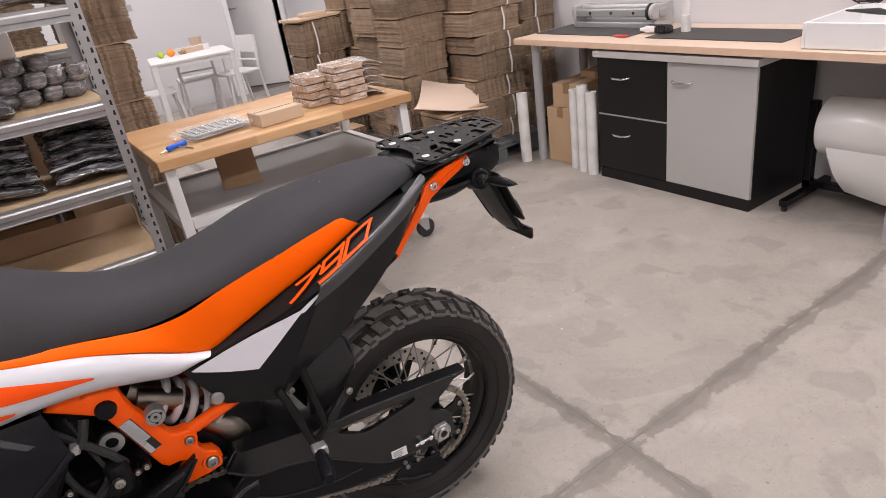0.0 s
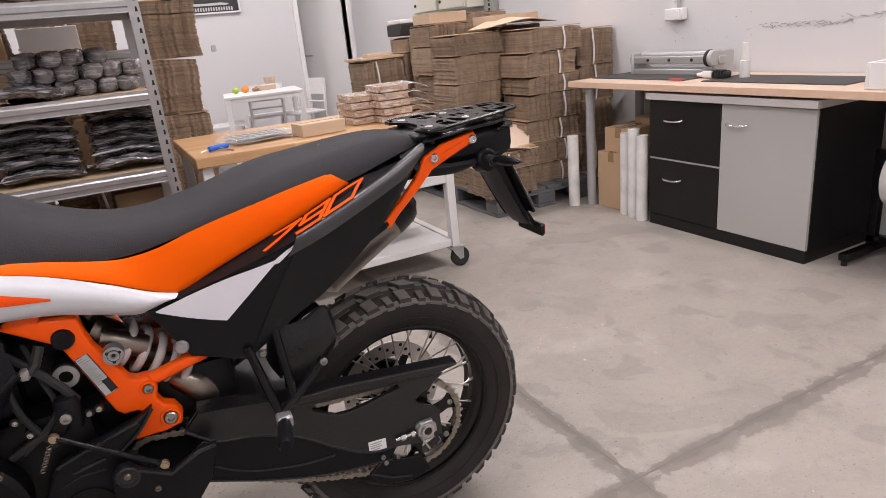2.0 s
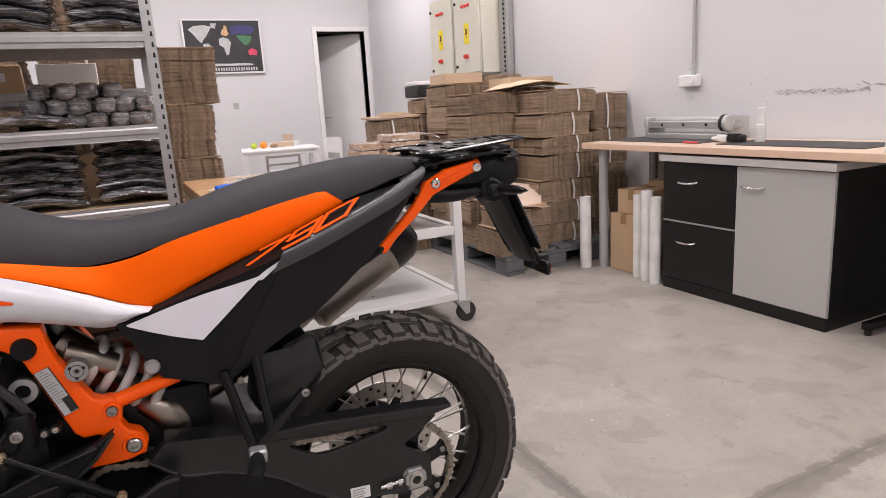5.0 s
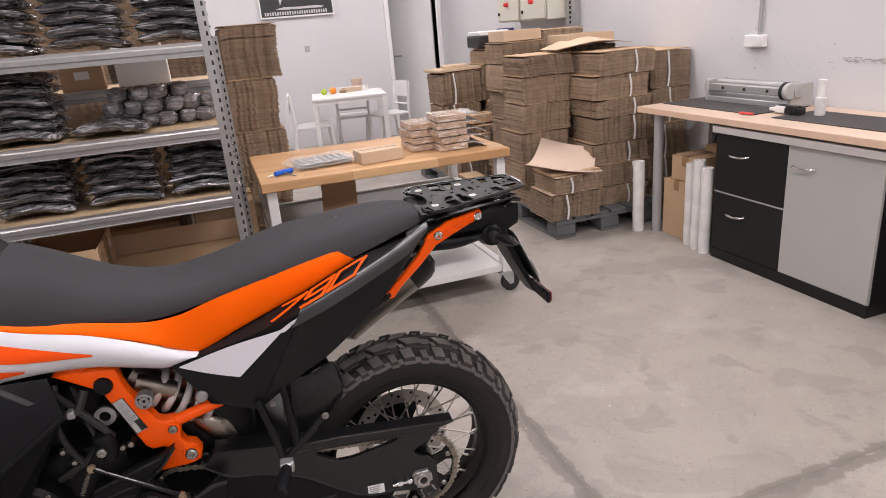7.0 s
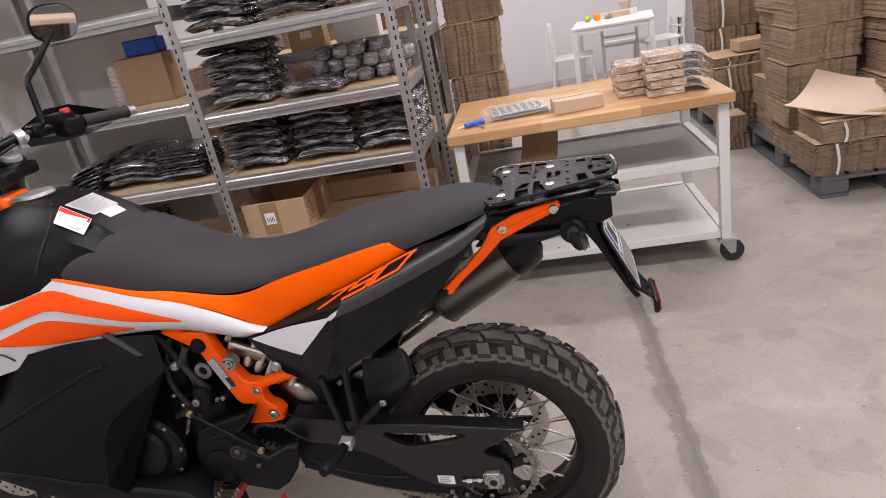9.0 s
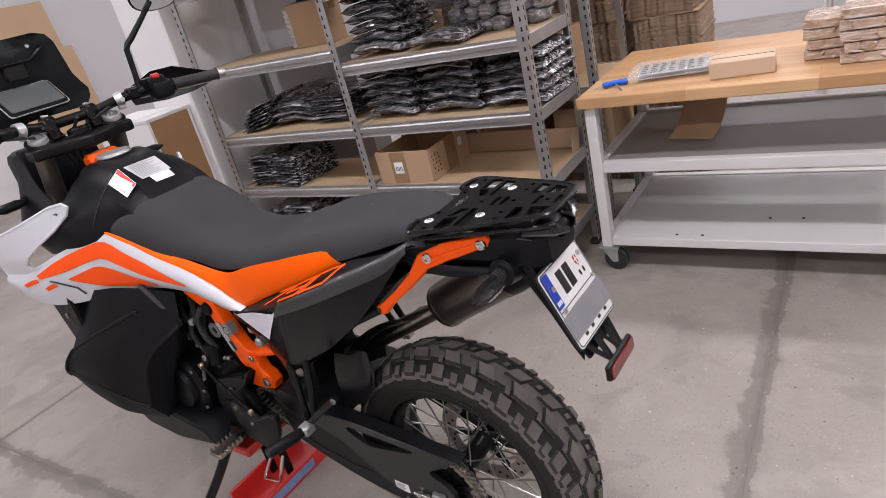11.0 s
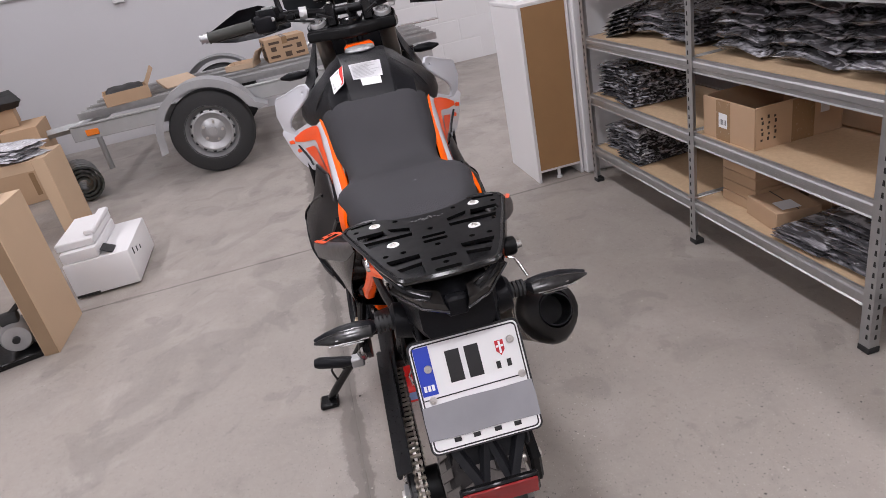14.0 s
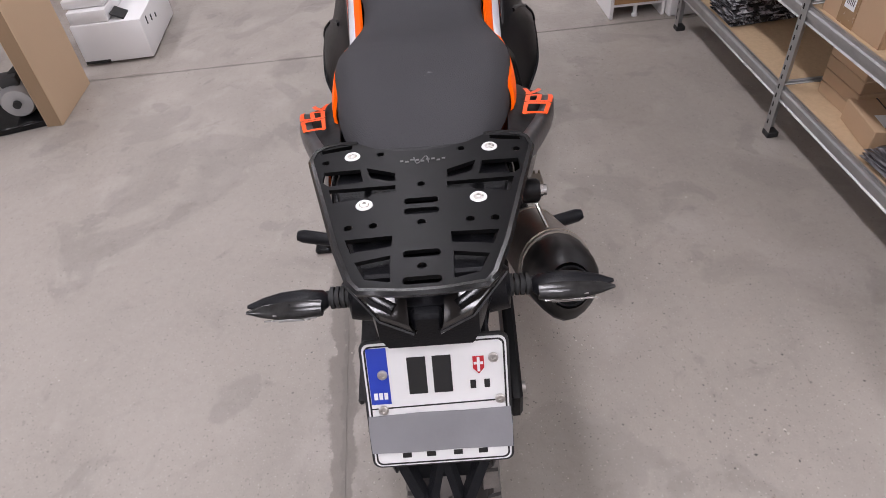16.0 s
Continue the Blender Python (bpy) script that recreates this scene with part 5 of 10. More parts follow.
carton(1.83, 7.36, 0.741, 0.22, 0.1, 0.05, 10, "narrow open carton on the white table", CARD_L, tape=False)
bm = bm_new()
lathe(bm, [(0.05, 0), (0.055, 0.06), (0.07, 0.13), (0.062, 0.128), (0.045, 0.01)], 9, "Z", (1.92, 7.46, 0.741))
tagged(put("paper_bag", bm, PAPER, None, 0), "crumpled pale paper bag on the white table", "paper bag")
tagged(put("snack_packet", box(bm_new(), 1.68, 7.28, 0.741, 1.75, 7.34, 0.775, 0.008), TAPE), "small dark packet on the white table", "packet")

# ---- white cabinet by the pillar ----
wc = thing("side_cabinet", "white cabinet turned round to show its brown hardboard back", "cabinet", pose(0.028, 0, 0))
part("side_panel", box(bm_new(), -2.21, 2.275, 0.0, -1.735, 2.293, 0.98, 0.002), WHITE, wc)
part("side_panel", box(bm_new(), -2.21, 2.535, 0.0, -1.735, 2.553, 0.98, 0.002), WHITE, wc)
part("top_panel", box(bm_new(), -2.212, 2.272, 0.9802, -1.733, 2.556, 0.998, 0.002), WHITE, wc)
part("back_panel", box(bm_new(), -1.738, 2.2935, 0.075, -1.734, 2.5345, 0.979), CARD_B, wc, "brown hardboard back", smooth=0)
part("bottom_panel", box(bm_new(), -2.2, 2.2935, 0.06, -1.74, 2.5345, 0.075), WHITE, wc, smooth=0)
part("foot", lathe(bm_new(), [(0.016, 0), (0.016, 0.01), (0.010, 0.014), (0.010, 0.06)], 14, "Z", (-1.76, 2.41, 0)), WHITE, wc, "white plastic foot")
tagged(put("paper_note", box(bm_new(), -2.05, 2.33, 0.998, -1.82, 2.50, 1.001), WPAPER, None, 0), "sheet of white paper on the cabinet", "paper")
# tall cardboard leaning on the far wall
for k, (y0, y1, h) in enumerate(((3.80, 4.55, 1.95), (3.95, 4.62, 1.45))):
    tagged(put("cardboard_sheet", box(bm_new(), -0.006, y0, 0.0, 0.006, y1, h, 0.001), CARD), "tall plain sheet of cardboard leaning on the wall", "cardboard", "leaning sheets").matrix_basis = pose(-6.06 + 0.05 * k, 0, 0.0, 0, -5)
jack = thing("pallet_jack", "pallet truck with a black loop handle", "pallet truck", pose(-2.9, 3.6, 0, 0, 0, 30))
part("handle_loop", tube(bm_new(), curve([(0, 0, 1.15), (-0.07, 0, 1.22), (-0.085, 0, 1.33), (0, 0, 1.38), (0.085, 0, 1.33), (0.07, 0, 1.22), (0, 0, 1.15)], 26), 0.014, 8), BLACK_S, jack)
part("shaft", tube(bm_new(), [(0, 0.0, 1.15), (0, -0.05, 0.3)], 0.02, 10), BLACK_S, jack)
part("base", box(bm_new(), -0.26, -0.15, 0.06, 0.26, 0.15, 0.3, 0.02), RED, jack)
for s in (-1, 1):
    part("fork", box(bm_new(), s * 0.17 - 0.07, -1.2, 0.04, s * 0.17 + 0.07, -0.15, 0.09, 0.008), RED, jack)
    part("wheel", cyl(bm_new(), (s * 0.1 - 0.03, 0, 0.07), (s * 0.1 + 0.03, 0, 0.07), 0.07), INK, jack)

# ---- the trailer by the west wall ----
tr = thing("car_trailer", "galvanised single-axle motorcycle trailer with silver mudguards", "trailer")
TXR, TXL = -4.02, -5.45
for x in (TXR, TXL):
    bm = bm_new()
    box(bm, x - 0.02, -0.78, 0.47, x + 0.02, 2.25, 0.585, 0.004)
    box(bm, x - 0.035, -0.78, 0.5855, x + 0.03, 2.25, 0.598, 0.003)
    part("side_beam", bm, GALV_D, tr)
for y in (-0.76, 0.30, 1.2, 2.2):
    part("cross_beam", box(bm_new(), TXL + 0.021, y - 0.03, 0.48, TXR - 0.021, y + 0.03, 0.56, 0.004), GALV_D, tr)
for x in (-4.25, -4.55, -4.9, -5.2):
    bm = bm_new()
    prism(bm, [(-0.06, 0.05), (-0.055, 0.05), (-0.05, 0.0), (0.05, 0.0), (0.055, 0.05), (0.06, 0.05), (0.055, -0.008), (-0.055, -0.008)], lambda a, b, d, x=x: Vector((x + a, d, 0.61 + b)), -0.74, 2.35)
    part("wheel_channel", bm, GALV, tr, "folded galvanised wheel channel")
part("axle", cyl(bm_new(), (TXR + 0.02, 0.30, 0.335), (TXL - 0.02, 0.30, 0.335), 0.03), GALV_D, tr)
for x, s in ((TXR + 0.13, 1), (TXL - 0.13, -1)):
    bm = bm_new()
    lathe(bm, [(0.21, -0.085), (0.29, -0.092), (0.325, -0.078), (0.335, -0.05), (0.337, 0.0), (0.335, 0.05), (0.325, 0.078), (0.29, 0.092), (0.21, 0.085)], 56, "X", (x, 0.30, 0.337), closed=True)
    part("tyre", bm, RUBBER_B, tr, "black road tyre")
    RIM_S = bpy.data.materials.get("silver_wheel_paint") or mat("silver_wheel_paint", (0.40, 0.40, 0.40), 0.38, 0.6, var=0.1, scale=20)
    bm = bm_new()
    lathe(bm, [(0.012, s * 0.060), (0.034, s * 0.062), (0.036, s * 0.046), (0.060, s * 0.044), (0.075, s * 0.030), (0.10, s * 0.020), (0.125, s * 0.030), (0.150, s * 0.052), (0.172, s * 0.046), (0.182, s * 0.018), (0.20, s * 0.040), (0.212, s * 0.084), (0.218, s * 0.086), (0.212, s * 0.0)], 48, "X", (x, 0.30, 0.337))
    rim = part("rim", bm, RIM_S, tr, "silver pressed-steel rim")
    for k in range(14):
        a = 2 * math.pi * k / 14
        part("vent", cyl(bm_new(), (x + s * 0.045, 0.30 + 0.163 * math.cos(a), 0.337 + 0.163 * math.sin(a)), (x + s * 0.0485, 0.30 + 0.163 * math.cos(a), 0.337 + 0.163 * math.sin(a)), 0.0155, seg=12), HOLE, rim, smooth=0)
    for k in range(5):
        a = 2 * math.pi * k / 5
        part("nut", cyl(bm_new(), (x + s * 0.04, 0.30 + 0.078 * math.cos(a), 0.337 + 0.078 * math.sin(a)), (x + s * 0.06, 0.30 + 0.078 * math.cos(a), 0.337 + 0.078 * math.sin(a)), 0.012, seg=6), STEEL, rim)
    # mudguard arch
    arc = [(0.30 + 0.425 * math.cos(radians(a)), 0.345 + 0.415 * math.sin(radians(a))) for a in range(22, 189, 8)]
    arc = [(0.785, 0.455)] + arc + [(-0.135, 0.245)]
    xi, xo = (x - s * 0.10, x + s * 0.115)
    bm = bm_new()
    outer = [bm.verts.new((xi, a, b)) for a, b in arc], [bm.verts.new((xo, a, b)) for a, b in arc], [bm.verts.new((xo, 0.30 + (a - 0.30) * 0.86, 0.345 + (b - 0.345) * 0.86)) for a, b in arc], [bm.verts.new((xi, 0.30 + (a - 0.30) * 0.985, 0.345 + (b - 0.345) * 0.985)) for a, b in arc]
    for q in range(4):
        A_, B_ = outer[q], outer[(q + 1) % 4]
        for i in range(len(arc) - 1):
            bm.faces.new((A_[i], A_[i + 1], B_[i + 1], B_[i]))
    for i in (0, len(arc) - 1):
        bm.faces.new([o[i] for o in outer])
    part("mudguard", bm, ZINC, tr, "silver sheet-metal mudguard")
for y, z in ((-0.62, 0.525), (1.38, 0.525)):
    part("side_marker", box(bm_new(), TXR + 0.0205, y - 0.05, z - 0.025, TXR + 0.036, y + 0.05, z + 0.025, 0.004), AMBER, tr, "amber side marker lamp")
for foot_, head_ in (((-5.400, 1.179, 0.610), (-5.400, 1.480, 0.868)), ((-5.250, 1.354, 0.610), (-5.250, 1.649, 0.890)), ((-5.100, 1.433, 0.610), (-5.100, 1.806, 0.931)), ((-4.900, 1.479, 0.610), (-4.900, 1.656, 0.746))):
    part("ramp_rail", tube(bm_new(), [foot_, head_], 0.020, 4), ALU_L, tr, "bright aluminium ramp rail")
part("jockey_foot", tube(bm_new(), [(-4.7, -0.80, 0.5), (-4.7, -0.80, 0.06)], 0.025, 10), GALV_D, tr)
part("drawbar", tube(bm_new(), [(-4.7, -0.78, 0.5), (-4.7, -1.9, 0.45)], 0.04, 4), GALV_D, tr)

c = carton(-4.35, -0.35, 0.66, 0.34, 0.36, 0.10, 14, "open low carton on the trailer", None, True)
tagged(put("black_fabric", bag_mesh(63, 0.26, 0.30, 0.05, 0.02), INK, None, 60), "crumpled dark cloth in the carton", "cloth").matrix_basis = pose(-4.35, -0.35, 0.745, 0, 0, 10)
tagged(put("flat_cardboard", box(bm_new(), -0.22, -0.15, 0, 0.22, 0.15, 0.025, 0.003), CARD_L), "flat brown cardboard piece on the trailer", "cardboard").matrix_basis = pose(-4.75, 0.02, 0.665, 0, 6, 20)
PRINT_D = mat("dark_box_print", (0.07, 0.042, 0.025), 0.7, var=0.3, scale=30)
pc = carton(-4.85, 1.02, 0.66, 0.34, 0.38, 0.20, 8, "brown carton with dark print on the trailer")
for k, (a, b, w_, h_) in enumerate(((-0.15, 0.15, 0.10, 0.022), (0.02, 0.152, 0.11, 0.020), (-0.14, 0.088, 0.05, 0.040), (-0.03, 0.100, 0.09, 0.018), (0.10, 0.080, 0.045, 0.042), (-0.16, 0.030, 0.09, 0.022), (-0.02, 0.022, 0.06, 0.045), (0.08, 0.028, 0.08, 0.022))):
    part("print_block", box(bm_new(), 0.1702, a, b, 0.1712, a + w_, b + h_), PRINT_D, pc, smooth=0)
    part("print_block", box(bm_new(), a, -0.1912, b, a + w_, -0.1902, b + h_), PRINT_D, pc, smooth=0)
carton(-4.75, 0.62, 0.665, 0.3, 0.26, 0.05, -12, "low open carton on the trailer", CARD_L, True)
# ---- cardboard desks on the west side ----
CD = mat("honeycomb_card_desk", (0.53, 0.385, 0.25), 0.75, var=0.05, scale=5, bump=0.03, bscale=90)
desk = thing("cardboard_desk", "desk made of thick brown honeycomb cardboard", "desk")
part("leg_panel", box(bm_new(), -1.63, -0.37, 0.0, -1.245, -0.30, 0.70, 0.002), CD, desk)
part("desktop", box(bm_new(), -1.63, -1.55, 0.63, -1.245, -0.3702, 0.70, 0.002), CD, desk)
part("leg_panel", box(bm_new(), -1.63, -1.62, 0.0, -1.245, -1.551, 0.70, 0.002), CD, desk)
part("leg_edge", box(bm_new(), -1.245, -0.366, 0.002, -1.2435, -0.304, 0.698), mat("dark_card_edge", (0.25, 0.17, 0.1), 0.9), desk, smooth=0)
desk2 = thing("cardboard_table", "low table made of thick brown cardboard", "table")
part("leg_panel", box(bm_new(), -3.30, -0.72, 0.0, -2.92, -0.64, 0.60, 0.002), CD, desk2)
part("tabletop", box(bm_new(), -3.30, -1.9, 0.53, -2.92, -0.7202, 0.60, 0.002), CD, desk2)
part("leg_panel", box(bm_new(), -3.30, -1.98, 0.0, -2.92, -1.901, 0.60, 0.002), CD, desk2)
SILVER = crumpled("silver_bag_film", (0.60, 0.60, 0.62), 0.14, 1.0, 24)
rnd = random.Random(8)
for k in range(7):
    tagged(put("silver_bag", bag_mesh(90 + k, 0.40, 0.26, 0.014, 0.012), SILVER, None, 60), "shiny clear bag with a flat part on the table", "bagged part", "silver bags").matrix_basis = pose(-3.08 + rnd.uniform(-0.03, 0.03), -0.90 + rnd.uniform(-0.05, 0.03), 0.608 + 0.013 * k, 0, 0, 70 + rnd.uniform(-14, 14))
for k in range(6):
    tagged(put("silver_bag", bag_mesh(110 + k, 0.34, 0.24, 0.014, 0.012), SILVER if k % 3 else BAG_B, None, 60), "shiny clear bag with a dark part on the desk", "bagged part", "silver bags").matrix_basis = pose(-1.46 + rnd.uniform(-0.02, 0.02), -0.56 + rnd.uniform(-0.03, 0.03), 0.708 + 0.013 * k, 0, 0, 80 + rnd.uniform(-12, 12))
mo = thing("electric_motor", "grey cast motor on a black base under the desk", "motor", pose(-1.42, -0.52, 0, 0, 0, 15))
part("base", box(bm_new(), -0.22, -0.2, 0.0, 0.20, 0.12, 0.03, 0.004), BLACK_S, mo)
part("housing", lathe(bm_new(), [(0.01, 0), (0.05, 0), (0.07, 0.012), (0.072, 0.10), (0.06, 0.125), (0.01, 0.125)], 28, "X", (0.02, 0.02, 0.105)), ALU, mo, "grey cast housing")
part("shaft", cyl(bm_new(), (0.145, 0.02, 0.105), (0.165, 0.02, 0.105), 0.016), INK, mo)
part("cap", box(bm_new(), 0.04, -0.02, 0.165, 0.12, 0.06, 0.215, 0.015, 2), RUBBER_B, mo)
bm = bm_new()
tube(bm, curve([(0.08, 0.02, 0.2), (0.02, 0.10, 0.24), (-0.1, 0.12, 0.2), (-0.16, 0.05, 0.1), (-0.2, -0.1, 0.04)], 16), 0.014, 8)
part("cable", bm, INK, mo)
tagged(put("grey_case", box(bm_new(), -1.62, -0.98, 0.0, -1.30, -0.72, 0.24, 0.006), PANEL_GREY), "grey metal case under the desk", "case")
carton(-3.06, -1.25, 0.0, 0.3, 0.4, 0.35, 0)

pr = thing("printer", "white multifunction printer standing on the floor", "printer", pose(-2.09, -0.21, 0, 0, 0, 2) @ Matrix.Scale(1.1, 4))
part("body", box(bm_new(), -0.25, -0.155, 0.01, 0.245, 0.155, 0.19, 0.008, 2), WHITE, pr)
part("foot_strip", box(bm_new(), 0.2452, -0.15, 0.012, 0.2475, -0.04, 0.024), INK, pr, smooth=0)
for k in range(3):
    part("port", box(bm_new(), 0.02 + 0.07 * k, 0.155, 0.11 + 0.012 * k, 0.032 + 0.07 * k, 0.157, 0.13 + 0.02 * k), INK, pr, smooth=0)
sc = part("scanner_unit", box(bm_new(), -0.20, -0.15, 0.1905, 0.235, 0.02, 0.245, 0.008, 2), WHITE, pr)
part("scanner_lid", box(bm_new(), -0.21, -0.165, 0.2455, 0.20, 0.015, 0.285, 0.006), WHITE, sc)
part("feeder", box(bm_new(), -0.205, -0.03, 0.2855, 0.16, 0.02, 0.31, 0.006), WHITE, sc)
tp_ = part("touch_panel", box(bm_new(), -0.045, -0.03, -0.004, 0.045, 0.03, 0.004, 0.003), INK, pr, "dark touch panel")
tp_.matrix_basis = pose(0.18, 0.055, 0.205, -28, 0, 0)

rb = thing("rolled_bag", "rolled-up dark green plastic bag on the floor", "bag", pose(-4.05, -0.86, 0.0, 0, 0, 20) @ Matrix.Scale(1.35, 4))
bm = bm_new()
spiral = []
for k in range(70):
    a = k * 0.32
    r = 0.035 + 0.0012 * k
    spiral.append((r * math.cos(a), r * math.sin(a)))
inn = [((math.hypot(a, b) - 0.012) * a / math.hypot(a, b), (math.hypot(a, b) - 0.012) * b / math.hypot(a, b)) for a, b in spiral]
v0 = [[bm.verts.new((d, a, b + 0.115)) for a, b in spiral] for d in (-0.14, 0.14)]
v1 = [[bm.verts.new((d, a, b + 0.115)) for a, b in inn] for d in (-0.14, 0.14)]
for i in range(69):
    bm.faces.new((v0[0][i], v0[0][i + 1], v0[1][i + 1], v0[1][i]))
    bm.faces.new((v1[0][i], v1[1][i], v1[1][i + 1], v1[0][i + 1]))
    for e in (0, 1):
        bm.faces.new((v0[e][i], v1[e][i], v1[e][i + 1], v0[e][i + 1]))
part("roll", bm, crumpled("dark_green_film", (0.022, 0.024, 0.018), 0.3, 0.8, 14), rb)

bigbox = carton(-4.62, -1.5, 0.0, 0.62, 0.62, 0.62, 10, "big brown cardboard box with dark tape", CARD)
for k in range(2):
    part("print_block", box(bm_new(), 0.3102, -0.2 + 0.3 * k, 0.06, 0.3115, -0.16 + 0.3 * k, 0.26), TAPE, bigbox, smooth=0)
carton(-4.78, -1.62, 0.622, 0.5, 0.42, 0.18, 18, "brown cardboard box with dark tape", CARD)
rs = thing("black_saddle", "padded black saddle standing on a box", "saddle", pose(-4.72, -1.52, 0.83, 0, 0, 25))
part("backrest", sheet(bm_new(), [(-0.16, -0.10, 0.36), (0, -0.13, 0.39), (0.16, -0.10, 0.36)], [(-0.2, 0.02, 0.06), (0, 0.0, 0.04), (0.2, 0.02, 0.06)], 14, 8, (0, -0.05, 0), 0.06), RUBBER_B, rs)
part("cushion", bag_mesh(65, 0.48, 0.40, 0.12, 0.02), RUBBER_B, rs)
for k in range(6):
    part("mark_bar", box(bm_new(), 0.06 + 0.022 * k, -0.21, 0.03 + 0.004 * k, 0.076 + 0.022 * k, -0.206, 0.052 + 0.004 * k), WPAPER, rs, smooth=0)
tp = thing("tripod", "silver and black camera tripod by the wall", "tripod", pose(-5.25, -1.9, 0))
for k in range(3):
    a = 2.1 * k + 0.4
    part("leg", tube(bm_new(), [(0.03 * math.cos(a), 0.03 * math.sin(a), 1.28), (0.34 * math.cos(a), 0.34 * math.sin(a), 0.0)], 0.014, 8), ALU, tp)
part("head", box(bm_new(), -0.04, -0.04, 1.28, 0.04, 0.04, 1.40, 0.01), INK, tp)
part("pan_handle", tube(bm_new(), [(0.02, 0, 1.36), (0.22, 0.16, 1.28)], 0.011, 8), INK, tp)
wb = thing("wall_board", "white framed board on the wall", "board")
part("board", box(bm_new(), X0, -1.75, 1.66, X0 + 0.02, -0.90, 2.4), WPAPER, wb, smooth=0)
for a in ((-1.77, 1.64, -0.88, 1.66), (-1.77, 2.4, -0.88, 2.42), (-1.77, 1.66, -1.75, 2.4), (-0.90, 1.66, -0.88, 2.4)):
    part("frame", box(bm_new(), X0, a[0], a[1], X0 + 0.03, a[2], a[3], 0.002), GALV_D, wb)
so = thing("wall_socket", "white socket with a cable conduit on the wall", "socket")
part("casing", box(bm_new(), X0, -0.60, 1.42, X0 + 0.05, -0.48, 1.52, 0.005), WHITE, so)
part("conduit", cyl(bm_new(), (X0 + 0.015, -0.55, 1.52), (X0 + 0.015, -0.60, CEILING), 0.012), WHITE, so)
tagged(put("wire_rack", tube(bm_new(), [(-6.2, 2.3, 0.0), (-6.2, 2.3, 0.55), (-5.9, 2.3, 0.6), (-5.85, 2.75, 0.6), (-6.15, 2.75, 0.58)], 0.012, 8), CHROME), "bright bent tube frame by the wall", "tube frame")

# red cylinders and a trolley by the wall behind the trailer
RED_P = mat("red_gloss_paint", (0.42, 0.02, 0.016), 0.3, var=0.1, scale=8)


def red_cylinder(x, y, r, h, label):
    fe = thing("fire_extinguisher", label, "fire extinguisher", pose(x, y, 0))
    part("cylinder", lathe(bm_new(), [(0.0, 0.0), (r * 0.9, 0.0), (r, 0.02), (r, h * 0.72), (r * 0.92, h * 0.80), (r * 0.6, h * 0.87), (0.03, h * 0.89), (0.0, h * 0.89)], 28, "Z"), RED_P, fe)
    part("foot_ring", lathe(bm_new(), [(r * 0.93, -0.0), (r * 1.02, 0.0), (r * 1.02, 0.03), (r * 0.93, 0.03)], 28, "Z", closed=True), INK, fe)
    part("label", lathe(bm_new(), [(r + 0.001, h * 0.30), (r + 0.002, h * 0.30), (r + 0.002, h * 0.48), (r + 0.001, h * 0.48)], 28, "Z", closed=True), WPAPER, fe, "pale paper label")
    part("valve", cyl(bm_new(), (0, 0, h * 0.88), (0, 0, h), 0.028), CHROME, fe, "bright valve head")
    part("lever", tube(bm_new(), [(0, 0, h * 0.98), (0.06, 0.03, h * 1.02), (0.13, 0.05, h * 0.99)], 0.010, 8), INK, fe)
    part("hose", tube(bm_new(), curve([(0.02, 0, h * 0.93), (r * 0.8, 0.04, h * 0.92), (r + 0.03, 0.05, h * 0.7), (r + 0.02, 0.05, h * 0.45)], 12), 0.011, 8), INK, fe)


red_cylinder(-6.05, 1.84, 0.145, 0.62, "large red fire extinguisher standing by the wall")
red_cylinder(-6.05, 2.17, 0.075, 0.60, "slim red fire extinguisher with a bright valve")
ht = thing("trolley", "red hand trolley with a small rubber wheel", "trolley", pose(-5.36, 2.15, 0))
part("tyre", lathe(bm_new(), [(0.068, -0.028), (0.098, -0.030), (0.110, -0.016), (0.110, 0.016), (0.098, 0.030), (0.068, 0.028)], 32, "X", (0, 0, 0.110), closed=True), RUBBER_B, ht)
part("rim", lathe(bm_new(), [(0.0, 0.022), (0.03, 0.026), (0.055, 0.012), (0.070, 0.027), (0.070, -0.02), (0.0, -0.02)], 28, "X", (0, 0, 0.110)), GALV, ht, "silver rim")
part("bracket", box(bm_new(), 0.035, -0.18, 0.09, 0.042, 0.03, 0.13, 0.002), GALV_D, ht)
part("upright", box(bm_new(), 0.035, -0.21, 0.02, 0.065, -0.18, 0.42, 0.003), GALV_D, ht)
part("red_plate", box(bm_new(), -0.20, -0.50, 0.03, 0.034, -0.212, 0.05, 0.003), RED_P, ht, "red load plate")

# grit and specks on the concrete
rnd = random.Random(77)
bm = bm_new()
for k in range(2600):
    if k < 1500:
        x, y = rnd.gauss(1.15, 0.75), rnd.gauss(2.0, 0.38)
    elif k < 2050:
        x, y = rnd.gauss(0.6, 0.8), rnd.gauss(1.75, 0.4)
    else:
        x, y = rnd.uniform(-3.5, 2.6), rnd.uniform(-0.3, 2.3)
    r = abs(rnd.gauss(0.0011, 0.0011)) + 0.0008
    a = rnd.uniform(0, 3)
    vs = [bm.verts.new((x + r * math.cos(a + i * 1.57) * rnd.uniform(0.6, 1.3), y + r * math.sin(a + i * 1.57) * rnd.uniform(0.6, 1.3), 0.0003)) for i in range(4)]
    t = bm.verts.new((x, y, r * 0.7))
    for i in range(4):
        bm.faces.new((vs[i], vs[(i + 1) % 4], t))
tagged(put("grit", bm, mat("grit_flakes", (0.33, 0.30, 0.27), 0.7, var=0.3, scale=30, island=0.85), None, 0), "scattered grit and flakes on the concrete floor", "grit", kind="stuff")

